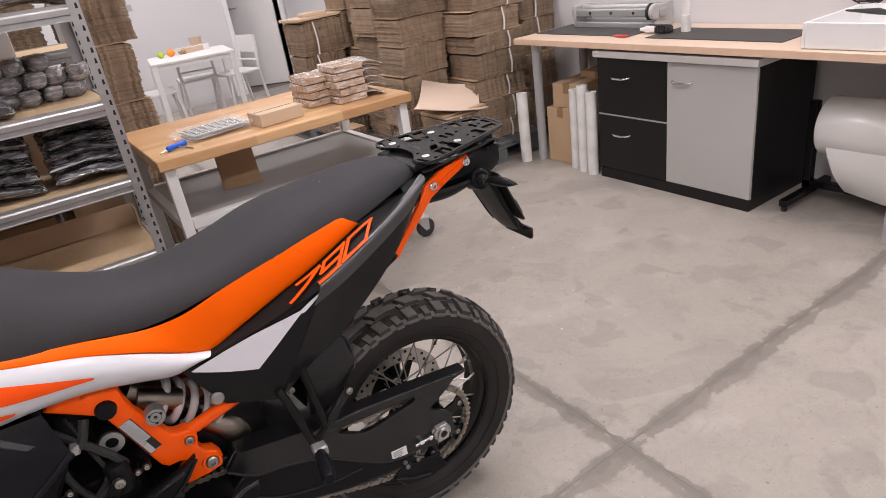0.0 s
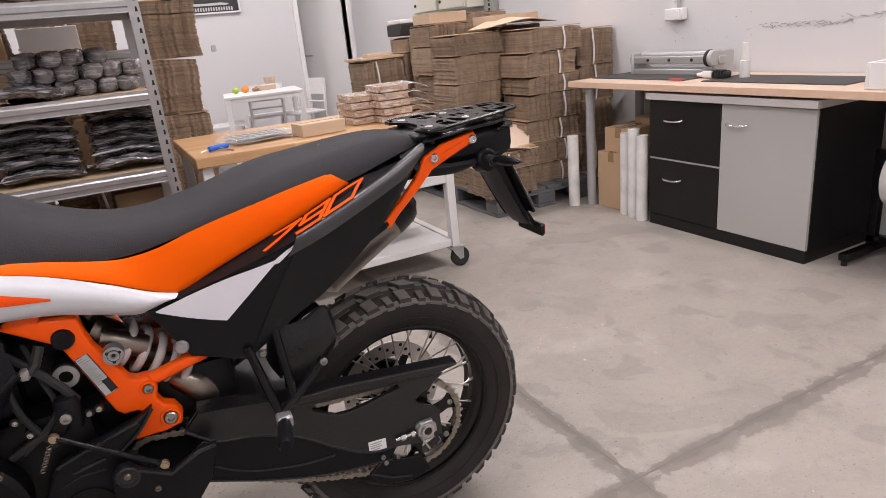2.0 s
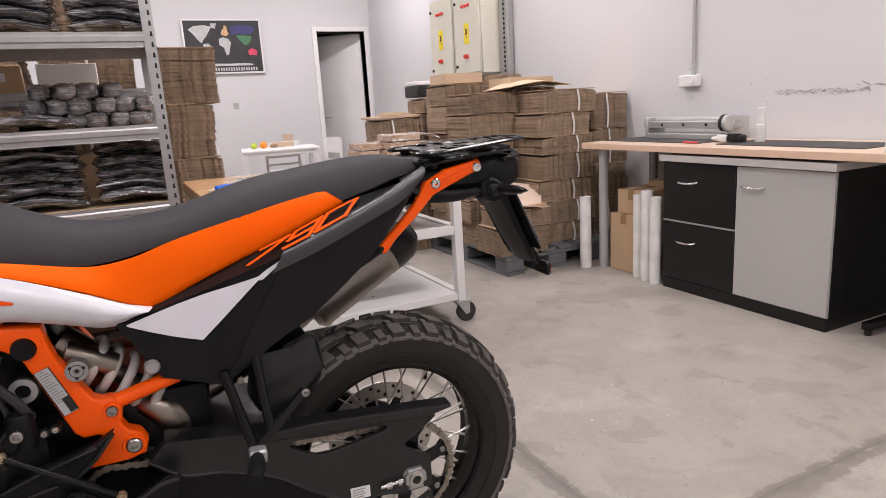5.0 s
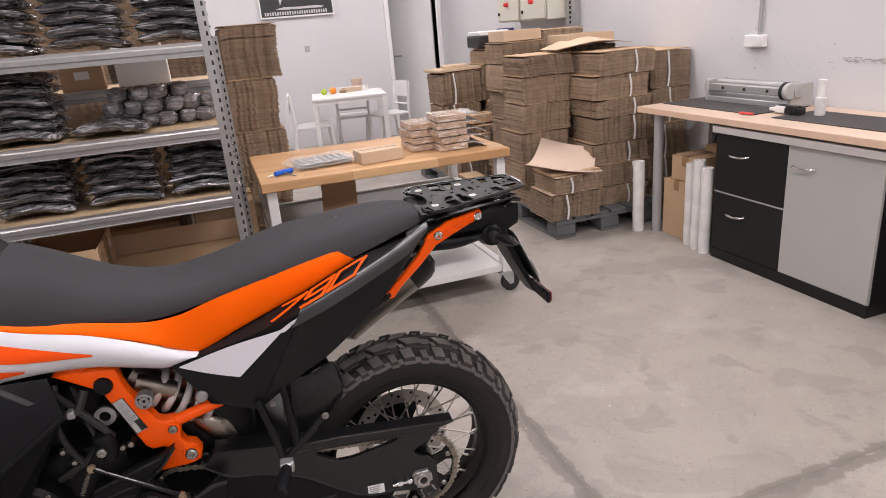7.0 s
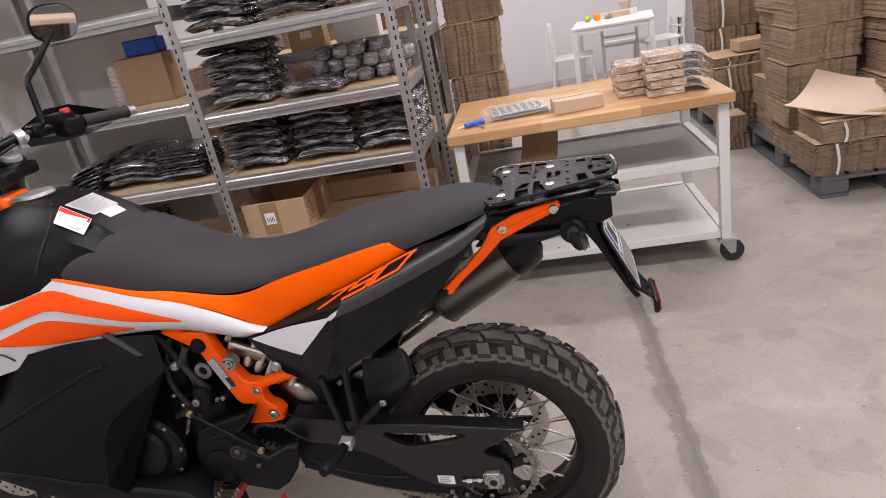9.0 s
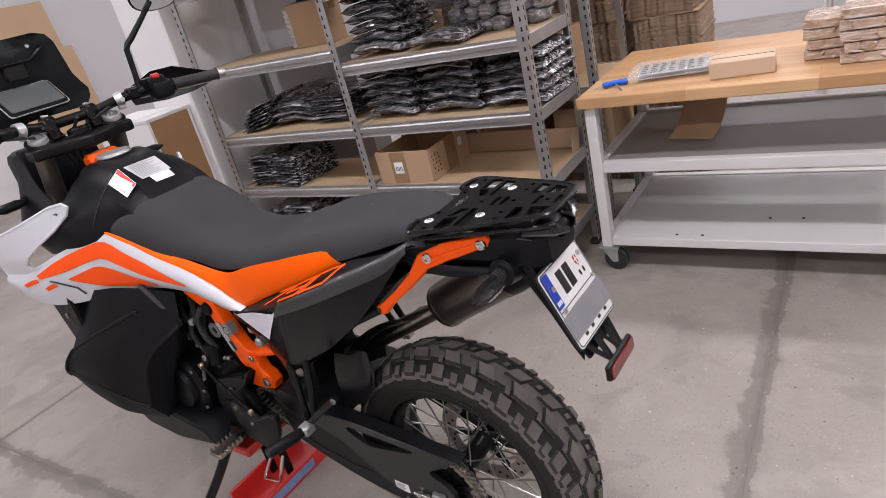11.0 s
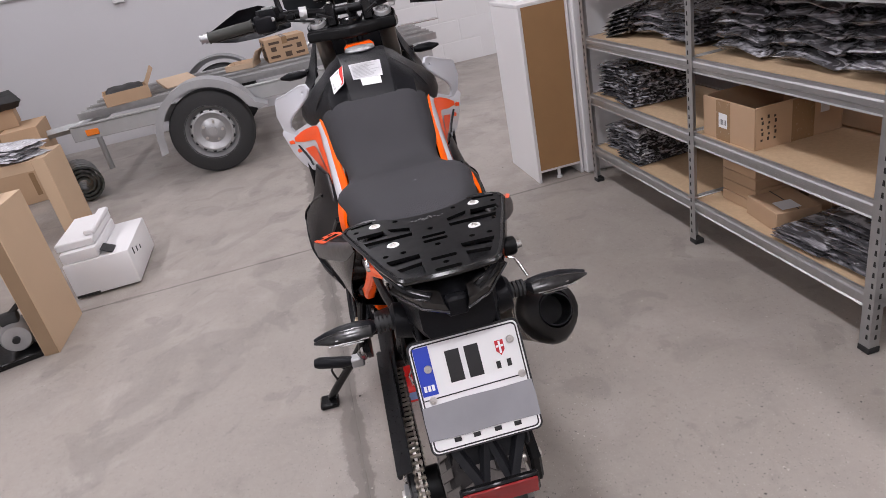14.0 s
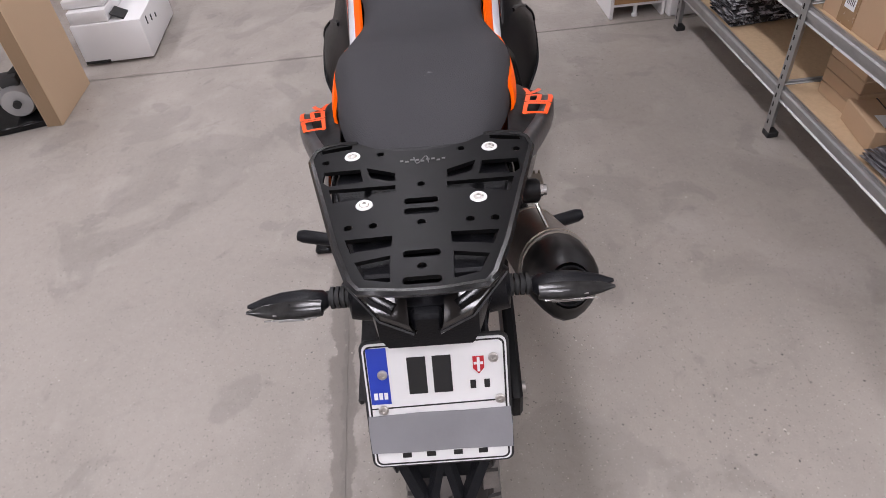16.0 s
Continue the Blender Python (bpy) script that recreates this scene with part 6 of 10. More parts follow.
# ---- motorcycle: x runs to its tail, -y is its left side, origin on the floor under the rear axle ----
BIKE = pose(0.61, 1.252, 0, 0, 0, -3.3)
bike = thing("motorcycle", "orange, white and black adventure motorcycle with a luggage rack", "motorcycle", BIKE)
SIDES = (-1, 1)


def bpart(name, bm, material, label="", parent=None, smooth=40):
    return part(name, bm, material, parent or bike, label, smooth)


def bolt_head(parent, p, d, r=0.009, material=None, label="steel screw", h=0.005):
    p, d = Vector(p), Vector(d).normalized()
    bm = bm_new()
    x, y = frame_of(d)
    rings = [ring(bm, p, x, y, r, seg=14), ring(bm, p + d * h * 0.7, x, y, r, seg=14), ring(bm, p + d * h, x, y, r * 0.8, seg=14),
             ring(bm, p + d * h, x, y, r * 0.45, seg=14), ring(bm, p + d * h * 0.3, x, y, r * 0.4, seg=14)]
    bridge(bm, rings)
    return part("screw", bm, material or BOLT, parent, label)


# ---- wheels ----
def tyre_mesh(R, W, blocks, rows, depth, seg=96):
    bm = bm_new()
    r0 = R - depth
    prof = [(r0 - 0.098, 0.30), (r0 - 0.085, 0.40), (r0 - 0.05, 0.485), (r0 - 0.022, 0.47), (r0 - 0.006, 0.36), (r0, 0.18), (r0, 0.0)]
    prof = [(r, w * W) for r, w in prof]
    full = prof + [(r, -w) for r, w in prof[-2::-1]]
    inner = [(r0 - 0.105, -0.26 * W), (r0 - 0.105, 0.26 * W)]
    lathe(bm, full + inner, seg, "Y", closed=True)
    k = 2 * math.pi / blocks

    def surf(a, s, h):
        """angle, place across the tread (-1..1), height over the carcass"""
        t = s * W * 0.5
        r = r0 - 0.024 * abs(s) ** 2.4 + h
        return Vector((r * math.cos(a), t, r * math.sin(a)))

    shapes = []
    for s0, s1, a0, a1, sh, hh in rows:
        b0, b1 = a0 * k, a1 * k
        cs, ca = (s0 + s1) / 2, (b0 + b1 + sh * k) / 2
        bb = bm_new()

        def ring4(h, inset):
            return [bb.verts.new(surf(a + (ca - a) * inset, q_ + (cs - q_) * inset, h)) for q_, a in ((s0, b0), (s1, b0 + sh * k), (s1, b1 + sh * k), (s0, b1))]
        L4 = [ring4(-0.004, -0.06), ring4(depth * hh * 0.25, 0.05), ring4(depth * hh - 0.0014, 0.13), ring4(depth * hh, 0.20)]
        for k_, (u_, w_) in enumerate(zip(L4, L4[1:])):
            for q_ in range(4):
                bb.faces.new((u_[q_], u_[(q_ + 1) % 4], w_[(q_ + 1) % 4], w_[q_])).material_index = (2, 1, 0)[k_]
        bb.faces.new(L4[-1])
        shapes.append(bb)
    return bm, shapes


def wheel(name, label, centre, R, W, rim_r, blocks, rows, depth, n_spokes):
    c = Vector(centre)
    bm = bm_new()
    lathe(bm,
          [(r, w * W * 0.78) for r, w in [(rim_r + 0.012, -0.5), (rim_r - 0.008, -0.46), (rim_r - 0.016, -0.25), (rim_r - 0.020, 0.0), (rim_r - 0.016, 0.25), (rim_r - 0.008, 0.46), (rim_r + 0.012, 0.5), (rim_r + 0.004, 0.40), (rim_r - 0.004, 0.0), (rim_r + 0.004, -0.40)]],
          72, "Y", closed=True)
    rim = bpart(name, bm, BLACK_S, label)
    rim.location = c
    carcass, shapes = tyre_mesh(R, W, blocks, rows, depth)
    tyre = bpart("tyre", carcass, RUBBER, "dusty block-tread off-road tyre", smooth=30)
    tyre.location = c
    base = [(R - depth + 0.0012 - 0.024 * abs(e / 10) ** 2.4, e / 20 * W) for e in range(-10, 11)]
    for e_ in (-1, 1):
        for rr_e, ww_e in ((R - depth - 0.088, 0.395), (R - depth - 0.062, 0.476)):
            part("sidewall_rib", tube(bm_new(), [(rr_e * math.cos(2 * math.pi * k / 72), e_ * ww_e * W, rr_e * math.sin(2 * math.pi * k / 72)) for k in range(72)], 0.0013, 5, closed=True), RUBBER, tyre)
    part("tread_base", lathe(bm_new(), base + [(R - depth - 0.03, 0.46 * W), (R - depth - 0.03, -0.46 * W)], 96, "Y", closed=True), DUST, tyre, "dusty grooves between the blocks")
    for bb in shapes:
        first = part("tread_block", bb, TREAD, tyre, smooth=36)
        first.data.materials.append(BLOCK_SIDE)
        first.data.materials.append(DUST)
        for i in range(1, blocks):
            ob = new("tread_block", first.data)
            ob.parent = tyre
            ob.matrix_basis = Matrix.Rotation(-2 * math.pi * i / blocks, 4, "Y")
    hub = bm_new()
    lathe(hub, [(0.012, -0.075), (0.038, -0.075), (0.040, -0.055), (0.026, -0.045), (0.024, 0.045), (0.036, 0.055), (0.036, 0.075), (0.012, 0.075)], 32, "Y")
    part("hub", hub, BLACK_M, rim)
    me = None
    for k in range(n_spokes):
        a = 2 * math.pi * k / n_spokes
        s = 1 if k % 2 else -1
        lean = 0.42 * (1 if (k // 2) % 2 else -1)
        p0 = Vector((0.034 * math.cos(a + lean * 1.7), s * 0.05, 0.034 * math.sin(a + lean * 1.7)))
        p1 = Vector(((rim_r - 0.014) * math.cos(a), s * 0.012, (rim_r - 0.014) * math.sin(a)))
        sp = bm_new()
        tube(sp, [p0, p1.lerp(p0, 0.12), p1.lerp(p0, 0.11), p1], [0.0021, 0.0021, 0.0034, 0.0034], 6)
        part("spoke", sp, STEEL, rim)
    bm = bm_new()
    tube(bm, [((rim_r - 0.012) * math.cos(1.05), 0.0, (rim_r - 0.012) * math.sin(1.05)), ((rim_r - 0.045) * math.cos(1.0), -0.012, (rim_r - 0.045) * math.sin(1.0))], 0.0045, 8)
    part("valve", bm, INK, rim)
    return rim, tyre


ROWS_R = [  # left and right edge across the tread, start and end along it, slant, height
    (-0.46, -0.03, 0.00, 0.52, 0.22, 1.0), (0.03, 0.46, 0.50, 1.02, -0.22, 1.0),
    (-0.52, -0.30, 0.54, 0.70, 0.08, 0.6), (0.30, 0.52, 0.04, 0.20, -0.08, 0.6),
    (-0.98, -0.60, 0.30, 0.70, 0.10, 1.0), (0.60, 0.98, -0.20, 0.20, -0.10, 1.0),
    (-1.00, -0.70, 0.86, 1.10, 0.08, 0.85), (0.70, 1.00, 0.36, 0.60, -0.08, 0.85)]
rear, rear_tyre = wheel("rear_wheel", "black spoked rear wheel", (0.011, 0.0, 0.320), 0.317, 0.15, 0.217, 23, ROWS_R, 0.0135, 36)
front, front_tyre = wheel("front_wheel", "black spoked front wheel", (-1.515, 0.0, 0.352), 0.352, 0.095, 0.262, 34, ROWS_R[:2] + ROWS_R[4:6], 0.011, 36)


def disc(parent, r, y, label="drilled steel brake disc"):
    bm = bm_new()
    lathe(bm, [(r * 0.68, -0.002), (r, -0.002), (r, 0.002), (r * 0.68, 0.002)], 48, "Y", (0, y, 0), closed=True)
    d = part("brake_disc", bm, STEEL, parent, label)
    hb = bm_new()
    for k in range(40):
        a = 2 * math.pi * k / 40
        q = r * (0.76, 0.84, 0.92)[k % 3]
        for s in (-1, 1):
            cyl(hb, (q * math.cos(a), y + s * 0.0021, q * math.sin(a)), (q * math.cos(a), y + s * 0.0027, q * math.sin(a)), r * 0.035, seg=8)
    part("holes", hb, HOLE, d, "small drilled holes", 0)
    for k in range(6):
        a = 2 * math.pi * k / 6
        bm = bm_new()
        prism(bm, [(-0.012, r * 0.28), (0.012, r * 0.28), (0.009, r * 0.72), (-0.009, r * 0.72)], lambda p, q, d_, a=a: Vector((q * math.cos(a) - p * math.sin(a), y + d_, q * math.sin(a) + p * math.cos(a))), -0.003, 0.003)
        part("carrier_arm", bm, BLACK_M, d, "black disc carrier")


disc(rear, 0.13, 0.062)
disc(front, 0.16, 0.075)
disc(front, 0.16, -0.075)

# sprocket with windows
SP = -0.118
bm = bm_new()
T = 45
prof = []
for k in range(T * 2):
    a = 2 * math.pi * k / (T * 2)
    r = 0.113 if k % 2 else 0.105
    prof.append((r * math.cos(a), r * math.sin(a)))
inner = [(0.094 * math.cos(2 * math.pi * k / 90), 0.094 * math.sin(2 * math.pi * k / 90)) for k in range(90)]
fo = [[bm.verts.new((a, SP + d, b)) for a, b in prof] for d in (-0.003, 0.003)]
fi = [[bm.verts.new((a, SP + d, b)) for a, b in inner] for d in (-0.003, 0.003)]
for i in range(90):
    j = (i + 1) % 90
    bm.faces.new((fo[0][i], fo[0][j], fi[0][j], fi[0][i]))
    bm.faces.new((fo[1][j], fo[1][i], fi[1][i], fi[1][j]))
    bm.faces.new((fo[0][j], fo[0][i], fo[1][i], fo[1][j]))
    bm.faces.new((fi[0][i], fi[0][j], fi[1][j], fi[1][i]))
sprocket = part("sprocket", bm, STEEL, rear, "steel rear sprocket", 30)
for k in range(6):
    a = 2 * math.pi * (k + 0.3) / 6
    bm = bm_new()
    prism(bm, [(-0.016, 0.03), (0.016, 0.03), (0.013, 0.075), (0.026, 0.097), (-0.026, 0.097), (-0.013, 0.075)], lambda p, q, d_, a=a: Vector((q * math.cos(a) - p * math.sin(a), SP + d_, q * math.sin(a) + p * math.cos(a))), -0.0035, 0.0025)
    part("arm", bm, BLACK_S, sprocket)
    bolt_head(sprocket, (0.085 * math.cos(a), SP - 0.003, 0.085 * math.sin(a)), (0, -1, 0), 0.007)
part("hub_carrier", lathe(bm_new(), [(0.02, -0.11), (0.048, -0.11), (0.05, -0.08), (0.03, -0.06)], 28, "Y"), BLACK_M, sprocket)

# chain
cz, fx, fz, fr, rr_ = 0.322, -0.545, 0.455, 0.036, 0.110
path = []
for k in range(15):
    a = radians(95 - 185 * k / 14)
    path.append((rr_ * math.cos(a), cz + rr_ * math.sin(a)))
for k in range(1, 30):
    t = k / 30
    path.append((0.0 + t * fx, (cz - rr_) * (1 - t) + (fz - fr) * t - 0.036 * math.sin(math.pi * t)))
for k in range(7):
    a = radians(270 - 180 * k / 6)
    path.append((fx + fr * math.cos(a), fz + fr * math.sin(a)))
for k in range(1, 30):
    t = 1 - k / 30
    path.append((0.0 + t * fx, (cz + rr_) * (1 - t) + (fz + fr) * t - 0.006 * math.sin(math.pi * t)))
pts = [Vector((a, 0, b)) for a, b in path] + [Vector((path[0][0], 0, path[0][1]))]
L_ = sum((b - a).length for a, b in zip(pts, pts[1:]))
n = int(L_ / 0.0159) // 2 * 2
pos, acc, seg_i = [], 0.0, 0
for k in range(n):
    want = L_ * k / n
    while acc + (pts[seg_i + 1] - pts[seg_i]).length < want:
        acc += (pts[seg_i + 1] - pts[seg_i]).length
        seg_i += 1
    e = pts[seg_i + 1] - pts[seg_i]
    pos.append(pts[seg_i] + e * ((want - acc) / e.length))
bm = bm_new()
for k in range(n):
    a, b = pos[k], pos[(k + 1) % n]
    d = (b - a).normalized()
    up = Vector((-d.z, 0, d.x))
    o = 0.009 if k % 2 else 0.0065
    for s in (-1, 1):
        y0, y1 = SP + s * o, SP + s * (o + 0.002)
        sh = []
        for t, h in ((-0.3, 0.0035), (-0.05, 0.0066), (0.2, 0.0062), (0.5, 0.0045), (0.8, 0.0062), (1.05, 0.0066), (1.3, 0.0035)):
            sh.append(a + (b - a) * t + up * h)
        low = [p - up * 2 * (p - a - d * (p - a).dot(d)).length for p in sh[::-1]]
        poly = sh + low
        f = [bm.verts.new((p.x, y0, p.z)) for p in poly]
        g = [bm.verts.new((p.x, y1, p.z)) for p in poly]
        bm.faces.new(f)
        bm.faces.new(g[::-1])
        for q in range(len(poly)):
            w_ = (q + 1) % len(poly)
            bm.faces.new((f[w_], f[q], g[q], g[w_]))
    cyl(bm, (a.x, SP - 0.0125, a.z), (a.x, SP + 0.0125, a.z), 0.0042, seg=8)
tagged(bpart("chain", bm, mat("oily_chain_steel", (0.30, 0.27, 0.23), 0.35, 0.9, var=0.3, scale=60), "oily steel drive chain", smooth=0), kind="stuff")

# ---- swingarm ----
def cut_plate(outline, holes, fn, t0, t1):
    """A flat plate with windows cut through it."""
    bm = bm_new()
    loops = [outline] + holes
    for d in (t0, t1):
        es = []
        for lp in loops:
            vs = [bm.verts.new(fn(a, b, d)) for a, b in lp]
            es += [bm.edges.new((vs[i], vs[(i + 1) % len(vs)])) for i in range(len(vs))]
        bmesh.ops.triangle_fill(bm, use_beauty=True, use_dissolve=False, edges=es)
    bm.verts.ensure_lookup_table()
    k0 = sum(len(lp) for lp in loops)
    base = 0
    for lp in loops:
        n_ = len(lp)
        for i in range(n_):
            j = (i + 1) % n_
            bm.faces.new((bm.verts[base + i], bm.verts[base + j], bm.verts[k0 + base + j], bm.verts[k0 + base + i]))
        base += n_
    return bm


ARM = [(-0.478, 0.49), (-0.450, 0.521), (-0.302, 0.498), (-0.187, 0.485), (-0.04, 0.466), (0.071, 0.444), (0.039, 0.422), (0.0, 0.399), (0.001, 0.386), (0.04, 0.362), (0.054, 0.345), (0.056, 0.285), (0.0, 0.284), (-0.052, 0.296), (-0.098, 0.297), (-0.141, 0.310), (-0.203, 0.350), (-0.273, 0.402), (-0.361, 0.437), (-0.425, 0.450)]
WINDOW = [(-0.226, 0.466), (-0.151, 0.459), (-0.087, 0.455), (-0.036, 0.449), (-0.036, 0.437), (-0.097, 0.426), (-0.15, 0.419), (-0.183, 0.421), (-0.236, 0.452)]
swing = bpart("swingarm", cut_plate(ARM, [WINDOW], side_uz, -0.146, -0.133), ARM_B, "black cast swingarm with a long window over the chain", smooth=20)
for line_, r_ in ((ARM[16:20] + ARM[:1], 0.0035), (ARM[12:17], 0.0042), (ARM[5:11], 0.0028), (WINDOW + WINDOW[:1], 0.0022), ([(-0.33, 0.452), (-0.22, 0.417), (-0.10, 0.372), (0.01, 0.348)], 0.0016)):
    part("rounded_edge", tube(bm_new(), curve([(a, -0.1445, b) for a, b in line_], 4 * len(line_)), r_, 6), ARM_B, swing)
part("pivot_beam", prism(bm_new(), [(-0.478, 0.49), (-0.450, 0.519), (-0.302, 0.496), (-0.25, 0.486), (-0.262, 0.458), (-0.361, 0.44), (-0.425, 0.452)], side_uz, -0.1325, 0.133, 0.006), ARM_B, swing)
part("top_face", sheet(bm_new(), [(-0.448, -0.146, 0.523), (-0.302, -0.146, 0.500), (-0.187, -0.146, 0.487), (-0.06, -0.146, 0.470)], [(-0.448, -0.105, 0.529), (-0.302, -0.112, 0.505), (-0.187, -0.118, 0.491), (-0.06, -0.122, 0.474)], 16, 3, th=0.004), ARM_B, swing)
part("right_arm", prism(bm_new(), [(-0.30, 0.49), (-0.1, 0.44), (0.05, 0.36), (0.05, 0.30), (-0.12, 0.30), (-0.32, 0.40)], side_uz, 0.115, 0.140, 0.006), BLACK_M, swing)
GUARD = [(-0.30, 0.494), (-0.254, 0.497), (-0.177, 0.495), (0.104, 0.465), (0.106, 0.458), (0.05, 0.449), (-0.046, 0.460), (-0.256, 0.478), (-0.30, 0.477)]
gd = part("chain_guard", prism(bm_new(), GUARD, side_uz, -0.158, -0.1465, 0.003), ARM_B, swing, "black plastic chain guard")
part("guard_top", sheet(bm_new(), [(-0.29, -0.158, 0.4975), (-0.177, -0.158, 0.4965), (0.104, -0.158, 0.4665)], [(-0.29, -0.126, 0.501), (-0.177, -0.126, 0.499), (0.104, -0.126, 0.469)], 12, 3, th=0.003), ARM_B, gd)
SLIDER = [(-0.462, 0.365), (-0.40, 0.340), (-0.36, 0.324), (-0.27, 0.294), (-0.17, 0.272), (-0.075, 0.262), (-0.052, 0.294), (-0.097, 0.296), (-0.14, 0.308), (-0.203, 0.348), (-0.272, 0.400), (-0.36, 0.434), (-0.454, 0.456), (-0.478, 0.437)]
sl = part("lower_slider", prism(bm_new(), SLIDER, side_uz, -0.141, -0.108, 0.003), BLACK_P, swing, "black lower chain slider")
part("slider_lip", tube(bm_new(), curve([(a, -0.1415, b) for a, b in ((-0.442, 0.393), (-0.40, 0.366), (-0.356, 0.348), (-0.30, 0.334), (-0.264, 0.327), (-0.20, 0.324))], 20), 0.0026, 6), ARM_B, sl)
part("slider_edge", tube(bm_new(), curve([(a, -0.140, b) for a, b in SLIDER[:6]], 20), 0.0024, 6), ARM_B, sl)
bm = bm_new()
prism(bm, [(-0.10, 0.262), (0.0, 0.245), (0.02, 0.20), (-0.03, 0.185), (-0.10, 0.20), (-0.13, 0.240)], side_uz, -0.142, -0.134, 0.002)
gu = part("chain_guide", bm, BLACK_P, swing)
part("guide_rib", tube(bm_new(), [(-0.125, -0.143, 0.242), (-0.08, -0.143, 0.215), (-0.03, -0.143, 0.20)], 0.0028, 6), ARM_B, gu)
AX = (0.014, -0.146, 0.318)
bm = bm_new()
prism(bm, [(-0.016, 0.022), (0.016, 0.022), (0.016, 0.014), (0.024, 0.008), (0.024, -0.010), (0.016, -0.014), (0.016, -0.024), (-0.016, -0.024), (-0.016, -0.014), (-0.023, -0.010), (-0.023, 0.008), (-0.016, 0.014)], lambda a, b, d: Vector((AX[0] + a, d, AX[2] + b)), -0.160, -0.1455, 0.002)
part("axle_block", bm, ALU, swing, "bright aluminium axle block")
bm = bm_new()
lathe(bm, [(0.010, -0.166), (0.0145, -0.166), (0.016, -0.160), (0.010, -0.160)], 24, "Y", (AX[0], 0, AX[2]), closed=True)
part("axle_nut", bm, STEEL, swing)
part("axle_bore", cyl(bm_new(), (AX[0], -0.1608, AX[2]), (AX[0], -0.1602, AX[2]), 0.010), HOLE, swing, smooth=0)
bm = bm_new()
tube(bm, [(-0.062, -0.152, 0.316), (-0.012, -0.152, 0.317)], 0.0045, 10)
cyl(bm, (-0.05, -0.152, 0.3163), (-0.038, -0.152, 0.3166), 0.0085, seg=6)
cyl(bm, (-0.024, -0.152, 0.317), (-0.016, -0.152, 0.317), 0.0085, seg=6)
part("chain_adjuster", bm, CHROME, swing, "steel chain adjuster bolt")
bm = bm_new()
prism(bm, [(-0.124, 0.329), (-0.083, 0.326), (-0.083, 0.298), (-0.124, 0.301)], side_uz, -0.1462, -0.1452)
st = part("sticker", bm, WPAPER, swing, "small white and grey sticker", 0)
bars_of_text("print_bar", st, GALV_D, -0.120, 0.303, 0.033, 0.022, lambda a, b, d: Vector((a, -0.1463 - d, b)), 4, 3)
for p in ((-0.095, -0.146, 0.279), (-0.06, -0.146, 0.268), (-0.09, -0.146, 0.262)):
    bolt_head(swing, p, (0, -1, 0), 0.006)
bpart("axle", cyl(bm_new(), (0.0, -0.15, 0.326), (0.0, 0.15, 0.326), 0.011), STEEL, "rear axle")

# inner mudguard
bm = bm_new()
A = [(-0.165, -0.078, 0.650), (-0.215, -0.08, 0.630), (-0.252, -0.082, 0.58), (-0.272, -0.082, 0.51)]
B = [(-0.145, 0.078, 0.628), (-0.205, 0.08, 0.622), (-0.252, 0.082, 0.575), (-0.272, 0.082, 0.50)]
sheet(bm, A, B, 14, 8, (-0.012, 0, 0.012), 0.004)
hug = bpart("mudguard", bm, BLACK_P, "black inner mudguard ahead of the tyre")
bm = bm_new()
sheet(bm, [(-0.262, -0.083, 0.628), (-0.207, -0.084, 0.633), (-0.158, -0.084, 0.652), (-0.144, -0.086, 0.603)], [(-0.272, -0.086, 0.475), (-0.235, -0.088, 0.480), (-0.190, -0.09, 0.512), (-0.152, -0.09, 0.562)], 16, 7, (0, -0.014, 0), 0.004)
fl = part("side_flap", bm, ARM_B, hug, "satin black side flap")
part("flap_edge", tube(bm_new(), curve([(-0.207, -0.086, 0.633), (-0.158, -0.086, 0.652), (-0.144, -0.088, 0.603), (-0.152, -0.092, 0.562), (-0.19, -0.092, 0.512)], 20), 0.0028, 6), ARM_B, fl)

